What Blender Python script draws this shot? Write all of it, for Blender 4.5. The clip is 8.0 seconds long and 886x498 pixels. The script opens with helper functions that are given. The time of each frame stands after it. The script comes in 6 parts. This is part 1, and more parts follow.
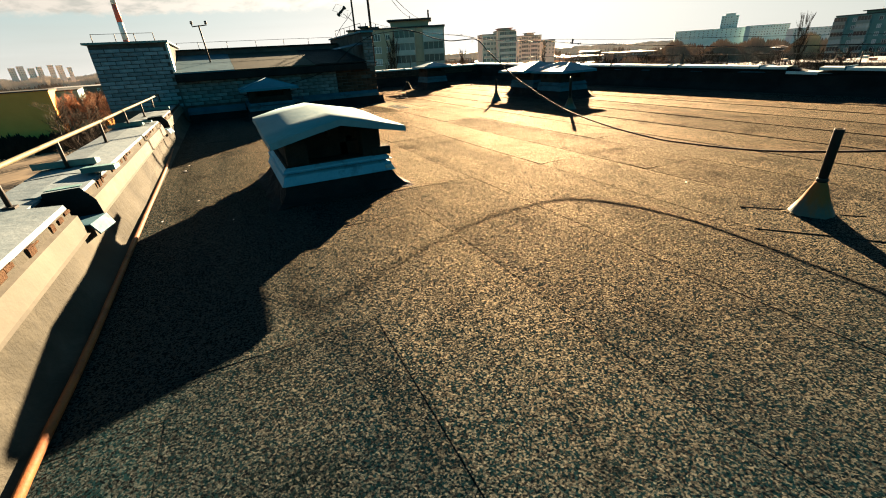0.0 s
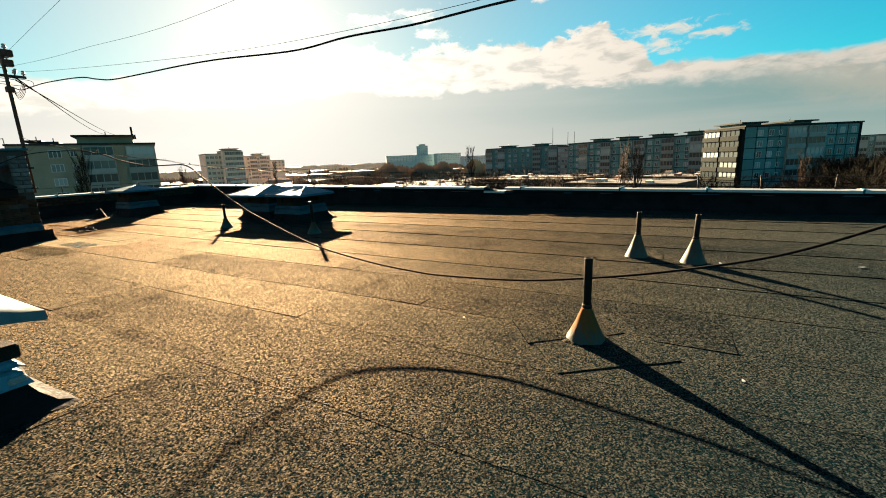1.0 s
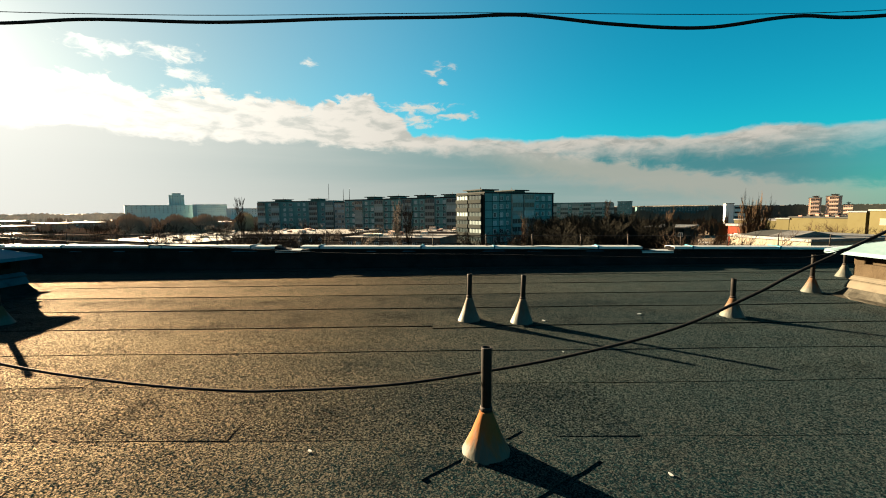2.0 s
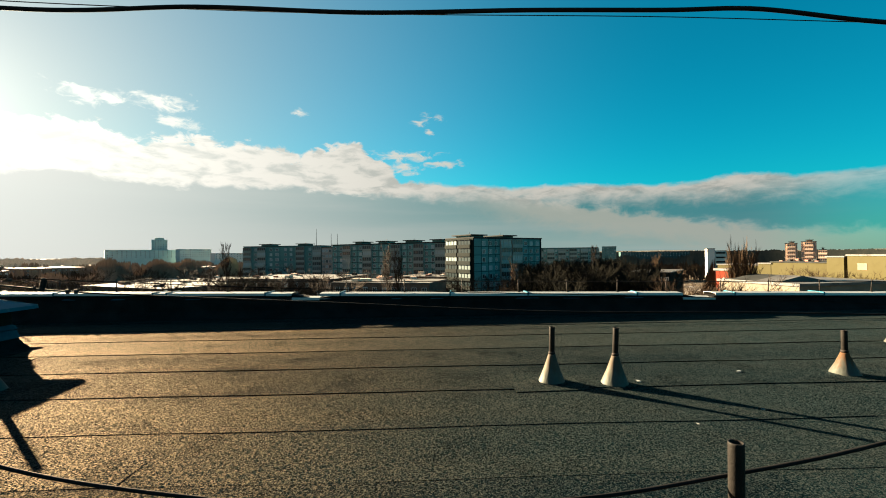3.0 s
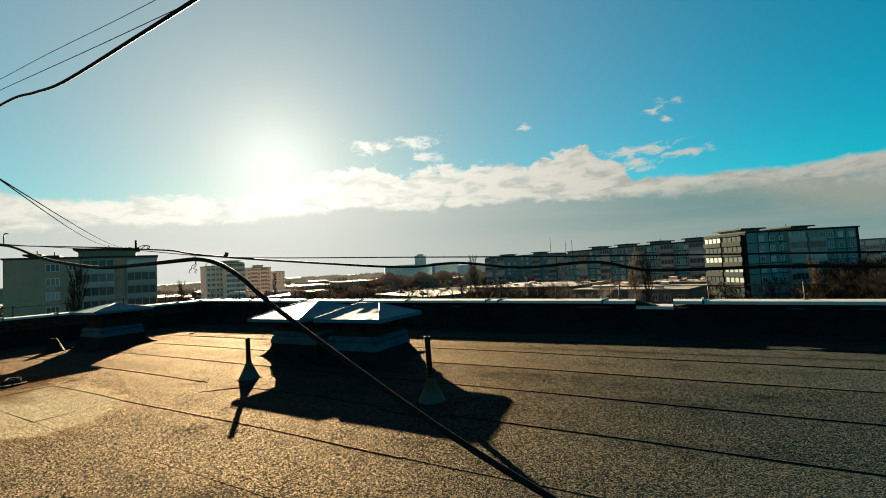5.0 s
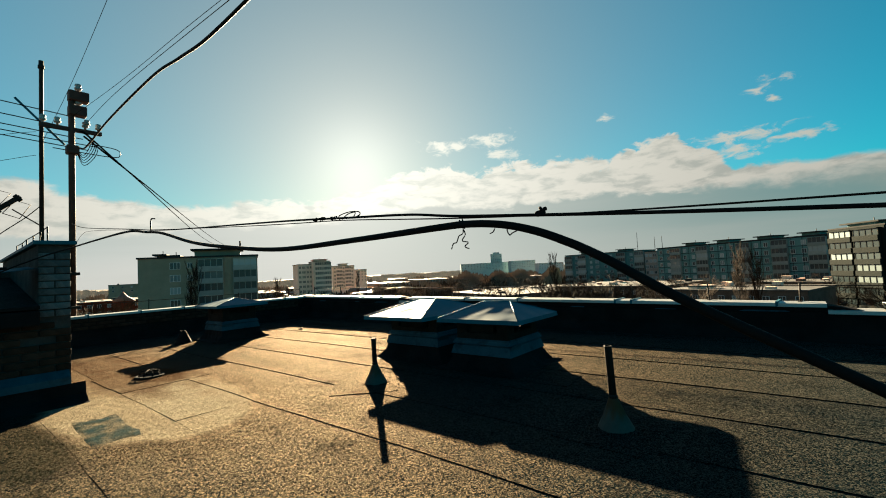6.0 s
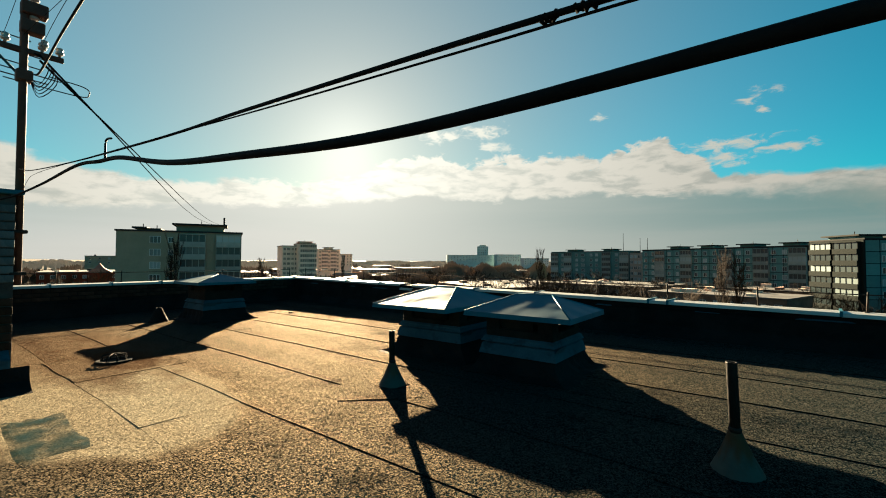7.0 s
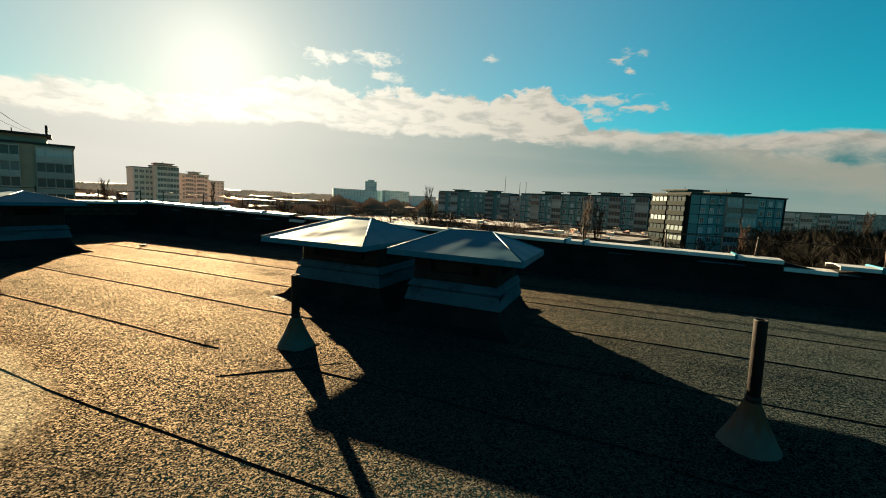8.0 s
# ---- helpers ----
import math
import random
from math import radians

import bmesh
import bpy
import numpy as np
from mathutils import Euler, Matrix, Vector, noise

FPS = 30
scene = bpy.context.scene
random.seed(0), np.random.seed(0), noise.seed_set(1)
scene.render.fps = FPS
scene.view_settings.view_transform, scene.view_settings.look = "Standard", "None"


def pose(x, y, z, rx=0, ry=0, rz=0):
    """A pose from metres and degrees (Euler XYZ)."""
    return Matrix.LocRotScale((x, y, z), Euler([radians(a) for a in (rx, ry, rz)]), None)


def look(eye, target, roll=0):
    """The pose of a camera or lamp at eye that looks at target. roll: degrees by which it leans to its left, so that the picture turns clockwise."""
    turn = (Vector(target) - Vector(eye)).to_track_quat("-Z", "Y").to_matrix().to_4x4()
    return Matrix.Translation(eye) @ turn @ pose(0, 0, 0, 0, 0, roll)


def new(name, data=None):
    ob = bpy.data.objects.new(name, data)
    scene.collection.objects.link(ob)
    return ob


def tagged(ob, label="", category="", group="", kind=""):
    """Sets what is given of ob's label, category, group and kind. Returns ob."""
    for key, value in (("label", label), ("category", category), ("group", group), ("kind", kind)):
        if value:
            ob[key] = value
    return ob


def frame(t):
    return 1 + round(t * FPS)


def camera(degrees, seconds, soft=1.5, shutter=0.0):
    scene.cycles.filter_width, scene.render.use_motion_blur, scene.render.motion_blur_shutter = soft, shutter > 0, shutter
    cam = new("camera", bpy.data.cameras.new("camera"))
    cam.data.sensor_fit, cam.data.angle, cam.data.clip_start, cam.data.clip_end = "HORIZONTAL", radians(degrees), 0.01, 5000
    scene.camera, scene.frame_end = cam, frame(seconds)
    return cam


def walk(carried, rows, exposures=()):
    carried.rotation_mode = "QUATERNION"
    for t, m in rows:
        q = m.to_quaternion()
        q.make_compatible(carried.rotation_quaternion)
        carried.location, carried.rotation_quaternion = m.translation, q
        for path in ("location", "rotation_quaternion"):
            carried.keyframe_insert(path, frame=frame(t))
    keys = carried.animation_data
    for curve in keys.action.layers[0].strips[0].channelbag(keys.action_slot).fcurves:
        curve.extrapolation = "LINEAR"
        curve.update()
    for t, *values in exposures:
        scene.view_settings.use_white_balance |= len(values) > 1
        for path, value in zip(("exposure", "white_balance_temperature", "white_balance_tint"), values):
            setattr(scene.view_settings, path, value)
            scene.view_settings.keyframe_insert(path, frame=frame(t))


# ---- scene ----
cam = camera(93.3, 8.0, soft=1.0)
PATH = [
    (0, (1.539, -0.103, 1.081), (-0.105, 0.663, 0.238), -3.5),
    (0.5, (1.145, 0.17, 1.115), (-0.337, 1.341, 0.458), -2.5),
    (1, (0.768, 0.504, 1.182), (-0.214, 2.196, 0.766), -2.5),
    (1.5, (0.447, 0.852, 1.216), (-0.006, 2.777, 0.919), -1.0),
    (2, (0.073, 1.147, 1.226), (0.071, 3.138, 1.035), -0.7),
    (2.2, (-0.087, 1.236, 1.238), (0.008, 3.228, 1.086), -0.6),
    (3.3, (-1.077, 1.870, 1.201), (-1.062, 3.869, 1.254), -0.6),
    (3.5, (-1.267, 1.964, 1.16), (-1.429, 3.957, 1.219), -1.2),
    (4, (-1.791, 2.153, 1.189), (-2.259, 4.096, 1.272), -3.5),
    (4.5, (-2.319, 2.323, 1.177), (-2.938, 4.223, 1.259), -2.7),
    (5, (-2.863, 2.454, 1.178), (-3.831, 4.201, 1.273), -3.2),
    (5.2, (-3.073, 2.488, 1.176), (-4.128, 4.184, 1.272), -3.4),
    (6.3, (-4.127, 2.697, 1.161), (-5.431, 4.209, 1.266), -2.3),
    (6.5, (-4.316, 2.735, 1.144), (-5.615, 4.253, 1.243), -1.1),
    (7, (-4.731, 2.982, 1.113), (-5.948, 4.568, 1.17), 0.1),
    (7.5, (-5.122, 3.251, 1.062), (-6.087, 5.002, 1.062), 2.6),
    (8, (-5.499, 3.559, 1.017), (-6.242, 5.401, 0.785), 2.9),
]
walk(cam, [(t, look(eye, target, roll)) for t, eye, target, roll in PATH],
     exposures=[(0.0, 4.06, 6350, 10), (1.0, 3.86, 6400, 10), (2.0, 3.73, 6150, 7), (3.5, 3.60, 6000, 5), (5.0, 3.44, 6050, 3), (6.5, 3.38, 6050, 3), (8.0, 3.48, 6400, 5)])

# ---- light ----
SUN_AZ, SUN_EL = radians(50.4), radians(13.7)
SUN_DIR = Vector((-math.sin(SUN_AZ) * math.cos(SUN_EL), math.cos(SUN_AZ) * math.cos(SUN_EL), math.sin(SUN_EL)))
sun_data = bpy.data.lights.new("sun", "SUN")
sun_data.energy, sun_data.angle, sun_data.color = 5.0, radians(0.55), (1.0, 0.73, 0.44)
sun = new("sun", sun_data)
sun.matrix_world = look(SUN_DIR * 200, (0, 0, 0))


class Nodes:
    """A short way to write node trees."""

    def __init__(self, tree):
        self.tree = tree
        tree.nodes.clear()

    def add(self, kind):
        return self.tree.nodes.new(kind)

    def put(self, socket, value):
        if isinstance(value, bpy.types.NodeSocket):
            self.tree.links.new(value, socket)
        elif isinstance(value, (tuple, list)) and socket.type == "RGBA" and len(value) == 3:
            socket.default_value = (*value, 1)
        elif value is not None:
            socket.default_value = value

    def math(self, op, a, b=None, c=None, clamp=False):
        node = self.add("ShaderNodeMath")
        node.operation, node.use_clamp = op, clamp
        for socket, value in zip(node.inputs, (a, b, c)):
            self.put(socket, value)
        return node.outputs[0]

    def vmath(self, op, a, b=None):
        node = self.add("ShaderNodeVectorMath")
        node.operation = op
        self.put(node.inputs[0], a)
        self.put(node.inputs[1], b)
        return node.outputs["Value" if op in ("DOT_PRODUCT", "LENGTH") else "Vector"]

    def range(self, value, a, b, c=0.0, d=1.0, smooth=True):
        node = self.add("ShaderNodeMapRange")
        node.interpolation_type = "SMOOTHSTEP" if smooth else "LINEAR"
        for k, v in enumerate((value, a, b, c, d)):
            self.put(node.inputs[k], v)
        return node.outputs[0]

    def noise(self, vector, scale, detail=4.0, rough=0.55, distort=0.0):
        node = self.add("ShaderNodeTexNoise")
        for key, v in (("Vector", vector), ("Scale", scale), ("Detail", detail), ("Roughness", rough), ("Distortion", distort)):
            self.put(node.inputs[key], v)
        return node.outputs[0]

    def mix(self, fac, a, b, blend="MIX"):
        node = self.add("ShaderNodeMix")
        node.data_type, node.blend_type = "RGBA", blend
        self.put(node.inputs[0], fac)
        self.put(node.inputs[6], a)
        self.put(node.inputs[7], b)
        return node.outputs[2]

    def combine(self, x, y, z):
        node = self.add("ShaderNodeCombineXYZ")
        for socket, v in zip(node.inputs, (x, y, z)):
            self.put(socket, v)
        return node.outputs[0]

    def split(self, vector):
        node = self.add("ShaderNodeSeparateXYZ")
        self.put(node.inputs[0], vector)
        return node.outputs

    def scaled(self, vector, sx, sy, sz):
        return self.vmath("MULTIPLY", vector, (sx, sy, sz))


CLOUD_TOPS = ((-60, 7.4), (-43, 7.9), (-38, 8.7), (-32, 8.1), (-25, 8.5), (-18, 9.0), (-12, 8.8), (-6, 9.4), (0, 9.7), (3, 10.2), (6.5, 12.6), (10, 15.0), (14, 13.9), (17.5, 12.4), (20, 13.8),
              (27, 14.1), (33, 13.2), (40, 14.3), (45, 13.6), (50, 11.6), (56, 10.2), (63, 10.1), (70, 9.4), (77, 9.8), (88, 11.5), (100, 16.0))
CLOUD_BELLIES = ((-60, 5.6), (-16, 6.2), (-6, 7.2), (7, 8.0), (20, 8.9), (30, 8.4), (40, 9.0), (46, 8.4), (56, 7.2), (67, 7.0), (77, 5.8), (100, 5.6))


def profile(n, across, heights):
    """A height in degrees over the bearing, as a smooth line through a few places."""
    ramp = n.add("ShaderNodeValToRGB")
    ramp.color_ramp.interpolation = "EASE"
    stops = ramp.color_ramp.elements
    while len(stops) < len(heights):
        stops.new(0.5)
    for stop, (turn, high) in zip(stops, heights):
        stop.position = (turn + 60) / 160
    for turn, high in heights:
        stop = min(stops, key=lambda e: abs(e.position - (turn + 60) / 160))
        stop.color = (high / 20, high / 20, high / 20, 1)
    n.put(ramp.inputs[0], across)
    return n.math("MULTIPLY", n.split(ramp.outputs[0])[0], 20.0)


def build_world():
    world = bpy.data.worlds.new("sky")
    world.use_nodes = True
    scene.world = world
    n = Nodes(world.node_tree)
    way = n.vmath("NORMALIZE", n.add("ShaderNodeTexCoord").outputs["Generated"])
    x, y, z = n.split(way)
    sky = n.add("ShaderNodeTexSky")
    sky.sky_type, sky.sun_disc, sky.sun_elevation, sky.sun_rotation = "NISHITA", False, SUN_EL, -SUN_AZ
    sky.air_density, sky.dust_density, sky.ozone_density = 1.0, 0.35, 3.0
    high = n.math("MULTIPLY", n.math("ARCSINE", z), 57.2958)
    turn = n.math("MULTIPLY", n.math("ARCTAN2", n.math("MULTIPLY", x, -1.0), y), 57.2958)
    # haze round the sun
    near = n.math("MAXIMUM", n.vmath("DOT_PRODUCT", way, tuple((SUN_DIR + Vector((0, 0, 0.025))).normalized())), 0.0)
    wide = n.math("POWER", near, 4.0)
    mid = n.math("POWER", near, 24.0)
    core = n.math("POWER", near, 220.0)
    tint = n.mix(n.math("POWER", near, 4.2), (0.016, 0.166, 0.150), (0.051, 0.051, 0.042))
    clear = n.mix(1.0, sky.outputs[0], tint, "MULTIPLY")
    # the cloud bank: heaped cumulus towards the sun, a low deck with a lit edge away from it, a grey belly
    across = n.range(turn, -60.0, 100.0, 0.0, 1.0, False)
    flat = n.combine(n.math("MULTIPLY", turn, 0.055), n.math("MULTIPLY", high, 0.10), 0.0)
    big = n.math("SUBTRACT", n.noise(flat, 3.4, 2.0), 0.5)
    fine = n.math("SUBTRACT", n.noise(flat, 7.5, 9.0, 0.62, 0.4), 0.5)
    heaped = n.math("MULTIPLY", n.range(turn, -4.0, 8.0, 0.22, 1.0), n.range(turn, 66.0, 54.0, 0.45, 1.0))
    ragged = n.math("MULTIPLY", heaped, n.math("ADD", n.math("MULTIPLY", big, 2.6), n.math("MULTIPLY", fine, 5.0)))
    top = n.math("ADD", profile(n, across, CLOUD_TOPS), ragged)
    deep = n.math("SUBTRACT", top, high)
    cover = n.math("MULTIPLY", n.range(deep, -0.12, n.range(turn, -30.0, 20.0, 0.55, 0.75)), n.range(turn, -50.0, -37.0, 0.55, 1.0))
    sink = n.math("SUBTRACT", n.math("ADD", profile(n, across, CLOUD_BELLIES), n.math("MULTIPLY", fine, n.range(turn, -10.0, 20.0, 3.2, 2.2))), high)
    belly = n.range(sink, n.range(turn, -12.0, 12.0, -2.2, -0.25), n.range(turn, -12.0, 12.0, 1.2, 0.55))
    warm = n.math("ADD", 0.70, n.math("MULTIPLY", wide, 0.35))
    puffy = n.noise(n.combine(n.math("MULTIPLY", turn, 0.085), n.math("MULTIPLY", high, 0.26), 5.0), 3.0, 8.0, 0.6, 0.3)
    lit = n.mix(n.range(puffy, 0.44, 0.66, 0.0, 0.85), (0.93, 0.83, 0.70), (0.54, 0.53, 0.46))
    rim = n.mix(1.0, lit, n.combine(warm, warm, warm), "MULTIPLY")
    grey = n.mix(n.range(high, 0.0, 6.0), (0.42, 0.45, 0.40), (0.27, 0.36, 0.335))
    grey = n.mix(n.range(turn, 22.0, -22.0, 0.0, 0.85), grey, n.mix(n.range(high, 0.0, 7.0), (0.27, 0.39, 0.35), (0.11, 0.29, 0.29)))
    grey = n.mix(n.math("MULTIPLY", n.math("POWER", near, 7.0), 0.75), grey, (0.56, 0.50, 0.445))
    grey = n.mix(1.0, grey, n.combine(n.range(turn, 40.0, 85.0, 1.0, 1.62), n.range(turn, 40.0, 85.0, 1.0, 1.45), n.range(turn, 40.0, 85.0, 1.0, 1.46)), "MULTIPLY")
    streak = n.noise(n.combine(n.math("MULTIPLY", turn, 0.02), n.math("MULTIPLY", high, 0.30), 3.0), 1.6, 5.0)
    grey = n.mix(n.range(streak, 0.35, 0.75, 0.0, 0.4), grey, (0.46, 0.47, 0.42))
    # away from the sun the deck opens into a teal hollow with a cream bank under it
    bank = n.math("SUBTRACT", n.math("ADD", high, n.math("MULTIPLY", fine, 3.0)), n.range(turn, -42.0, -6.0, 0.9, 7.6, False))
    away = n.range(turn, 0.0, -16.0)
    grey = n.mix(n.math("MULTIPLY", away, n.math("MULTIPLY", n.range(bank, 0.6, 1.9), 0.8)), grey, (0.055, 0.235, 0.25))
    grey = n.mix(n.math("MULTIPLY", away, n.math("MULTIPLY", n.range(bank, 1.5, 0.4), n.range(bank, -3.4, -0.5, 0.0, 0.85))), grey, (0.43, 0.42, 0.345))
    cloud = n.mix(belly, rim, grey)
    # loose scraps of cloud over the bank
    torn = n.math("SUBTRACT", n.noise(n.combine(n.math("MULTIPLY", turn, 0.12), n.math("MULTIPLY", high, 0.26), 7.0), 4.2, 8.0, 0.62, 0.5), 0.5)
    scraps = None
    for at, up, wide_by, high_by in ((38.4, 16.7, 4.6, 1.05), (32.0, 17.2, 4.0, 1.2), (30.6, 15.2, 3.2, 1.0), (17.0, 18.0, 1.2, 0.65), (0.2, 17.75, 2.4, 0.95), (-0.3, 16.2, 0.9, 0.5), (2.6, 13.1, 5.0, 1.1), (-2.2, 12.2, 3.2, 0.8), (3.7, 11.6, 3.4, 1.2)):
        dx = n.math("DIVIDE", n.math("SUBTRACT", turn, at), wide_by)
        dy = n.math("DIVIDE", n.math("SUBTRACT", high, up), high_by)
        near_it = n.math("SUBTRACT", 1.0, n.math("SQRT", n.math("ADD", n.math("MULTIPLY", dx, dx), n.math("MULTIPLY", dy, dy))))
        scraps = near_it if scraps is None else n.math("MAXIMUM", scraps, near_it)
    scraps = n.range(n.math("ADD", scraps, n.math("MULTIPLY", torn, 3.6)), 0.10, 1.05, 0.0, 0.95)
    sky_col = n.mix(scraps, clear, n.mix(1.0, (0.90, 0.83, 0.70), n.combine(warm, warm, warm), "MULTIPLY"))
    sky_col = n.mix(n.math("MULTIPLY", cover, n.range(high, -4.0, -1.0)), sky_col, cloud)
    glow = n.mix(1.0, n.mix(1.0, (0.335, 0.318, 0.275), n.combine(wide, wide, wide), "MULTIPLY"),
                 n.mix(1.0, (0.26, 0.228, 0.19), n.combine(mid, mid, mid), "MULTIPLY"), "ADD")
    glow = n.mix(1.0, glow, n.mix(1.0, (0.22, 0.21, 0.19), n.combine(core, core, core), "MULTIPLY"), "ADD")
    total = n.mix(1.0, sky_col, glow, "ADD")
    back = n.add("ShaderNodeBackground")
    n.put(back.inputs[0], total)
    back.inputs[1].default_value = 0.075
    out = n.add("ShaderNodeOutputWorld")
    n.put(out.inputs[0], back.outputs[0])


build_world()

# ---- materials ----
MATERIALS = {}


def material(name, make):
    if name not in MATERIALS:
        mat = bpy.data.materials.new(name)
        mat.use_nodes = True
        n = Nodes(mat.node_tree)
        bsdf = n.add("ShaderNodeBsdfPrincipled")
        out = n.add("ShaderNodeOutputMaterial")
        n.put(out.inputs[0], bsdf.outputs[0])
        make(n, bsdf)
        MATERIALS[name] = mat
    return MATERIALS[name]


def surface(name, low, high, scale, rough=(0.6, 0.8), metal=0.0, bump=0.0, bump_scale=40.0, piece=0.0, stain=None, stretch=(1, 1, 1), spec=0.5):
    """A weathered surface: two colours in broad and fine noise, an optional stain, relief, and a shift of tone from piece to piece."""

    def make(n, b):
        at = n.scaled(n.add("ShaderNodeTexCoord").outputs["Object"], *stretch)
        broad = n.noise(at, scale, 5.0)
        grain = n.noise(at, scale * 11.0, 4.0, 0.7)
        fac = n.range(n.math("ADD", n.math("MULTIPLY", broad, 0.65), n.math("MULTIPLY", grain, 0.35)), 0.32, 0.68)
        col = n.mix(fac, low, high)
        if stain:
            colour, amount, size = stain
            col = n.mix(n.math("MULTIPLY", n.range(n.noise(at, size, 6.0, 0.65), 0.52, 0.70), amount), col, colour)
        if piece:
            shift = n.range(n.add("ShaderNodeObjectInfo").outputs["Random"], 0.0, 1.0, 1.0 - piece, 1.0 + piece, False)
            col = n.mix(1.0, col, n.combine(shift, shift, shift), "MULTIPLY")
        n.put(b.inputs["Base Color"], col)
        n.put(b.inputs["Roughness"], n.range(grain, 0.3, 0.7, rough[0], rough[1]))
        b.inputs["Metallic"].default_value = metal
        b.inputs["Specular IOR Level"].default_value = spec
        if bump:
            node = n.add("ShaderNodeBump")
            node.inputs["Distance"].default_value = bump
            n.put(node.inputs["Height"], n.noise(at, bump_scale, 5.0, 0.7))
            n.put(b.inputs["Normal"], node.outputs[0])

    return material(name, make)


def make_felt(n, b):
    """Mineral roofing felt: dark green-grey bitumen set with tan stone granules, worn lanes along the rolls, silt and damp."""
    at = n.add("ShaderNodeTexCoord").outputs["Object"]
    rnd = n.add("ShaderNodeObjectInfo").outputs["Random"]
    lanes = n.noise(n.scaled(at, 0.30, 1.9, 1.0), 1.0, 5.0)
    broad = n.noise(at, 0.55, 5.0)
    blot = n.noise(at, 2.3, 6.0, 0.62)
    cell = n.add("ShaderNodeTexVoronoi")
    n.put(cell.inputs["Vector"], at)
    cell.inputs["Scale"].default_value = 160.0
    facet = cell.outputs["Color"]
    granule = n.split(facet)[0]
    speck = n.noise(at, 115.0, 3.0, 0.7)
    grit = n.noise(at, 34.0, 4.0, 0.65)
    col = n.mix(n.range(broad, 0.35, 0.65), (0.0025, 0.0100, 0.0134), (0.0038, 0.0122, 0.0152))
    col = n.mix(n.range(lanes, 0.40, 0.68, 0.0, 0.75), col, (0.0062, 0.0142, 0.0160))
    col = n.mix(n.range(blot, 0.52, 0.72, 0.0, 0.6), col, (0.0032, 0.0048, 0.0050))
    col = n.mix(1.0, col, n.mix(rnd, (0.66, 0.70, 0.74), (1.36, 1.30, 1.22)), "MULTIPLY")
    # how thickly the granules still lie: worn lanes, bald blots, and a shift from sheet to sheet
    cover = n.math("MULTIPLY", n.range(lanes, 0.34, 0.66, 0.66, 1.32), n.range(blot, 0.45, 0.72, 1.15, 0.40))
    cover = n.math("MULTIPLY", cover, n.math("MULTIPLY", n.range(rnd, 0.0, 1.0, 0.60, 1.44, False), n.range(grit, 0.32, 0.68, 0.62, 1.38, False)))
    # pale silt where water stands by the drain, a dark tide mark round it, and a rusty damp fringe
    flat = n.scaled(at, 1.0, 1.0, 0.0)
    gap = n.vmath("LENGTH", n.scaled(n.vmath("SUBTRACT", flat, (-9.1, 4.05, 0.0)), 0.60, 1.22, 0.0))
    edge = n.math("ADD", gap, n.math("MULTIPLY", n.math("SUBTRACT", blot, 0.5), 0.40))
    tide = n.math("MULTIPLY", n.range(edge, 1.55, 1.08), n.range(blot, 0.35, 0.6, 0.4, 0.9))
    col = n.mix(tide, col, (0.0052, 0.0062, 0.0052))
    silt = n.range(edge, 1.06, 0.90, 0.0, 0.9)
    col = n.mix(silt, col, n.mix(n.range(grit, 0.3, 0.7), (0.20, 0.173, 0.120), (0.34, 0.296, 0.208)))
    moss = n.vmath("LENGTH", n.scaled(n.vmath("SUBTRACT", flat, (-8.25, 3.08, 0.0)), 0.75, 3.4, 0.0))
    moss = n.range(n.math("ADD", moss, n.math("MULTIPLY", n.math("SUBTRACT", blot, 0.5), 1.6)), 0.9, 0.6, 0.0, 0.85)
    col = n.mix(moss, col, (0.004, 0.0075, 0.0055))
    hollow = n.vmath("LENGTH", n.scaled(n.vmath("SUBTRACT", flat, (-10.45, 4.55, 0.0)), 1.15, 2.6, 0.0))
    hollow = n.range(n.math("ADD", hollow, n.math("MULTIPLY", n.math("SUBTRACT", blot, 0.5), 0.6)), 0.85, 0.6, 0.0, 0.92)
    col = n.mix(hollow, col, (0.003, 0.0034, 0.003))
    silt = n.math("MAXIMUM", n.math("MAXIMUM", silt, moss), hollow)
    damp = n.vmath("LENGTH", n.scaled(n.vmath("SUBTRACT", flat, (-11.4, 4.35, 0.0)), 0.42, 1.15, 0.0))
    damp = n.range(n.math("ADD", damp, n.math("MULTIPLY", n.math("SUBTRACT", blot, 0.5), 1.2)), 1.1, 0.6, 0.0, 0.8)
    col = n.mix(damp, col, (0.048, 0.023, 0.012))
    tone = n.math("MULTIPLY", n.range(granule, 0.30, 0.95, 0.40, 1.9, False), n.range(speck, 0.3, 0.7, 0.70, 1.30, False))
    col = n.mix(1.0, col, n.combine(tone, tone, tone), "MULTIPLY")
    n.put(b.inputs["Base Color"], col)
    bump = n.add("ShaderNodeBump")
    bump.inputs["Distance"].default_value = 0.005
    n.put(bump.inputs["Height"], n.math("ADD", n.math("MULTIPLY", speck, 0.6), n.math("MULTIPLY", blot, 1.2)))
    tilt = n.vmath("SUBTRACT", facet, (0.5, 0.5, 0.5))
    normal = n.vmath("NORMALIZE", n.vmath("ADD", bump.outputs[0], n.scaled(tilt, 0.8, 0.8, 0.0)))
    n.put(b.inputs["Normal"], normal)
    gleam = n.math("MULTIPLY", cover, n.math("MULTIPLY", n.range(granule, 0.32, 0.95, 0.0, 2.3, False), n.range(speck, 0.34, 0.66, 0.28, 1.8, False)))
    b.inputs["Roughness"].default_value = 1.0
    b.inputs["Specular IOR Level"].default_value = 0.0
    # the broken stone faces of the granules: warm, and glossier at a low angle
    stone = n.add("ShaderNodeBsdfPrincipled")
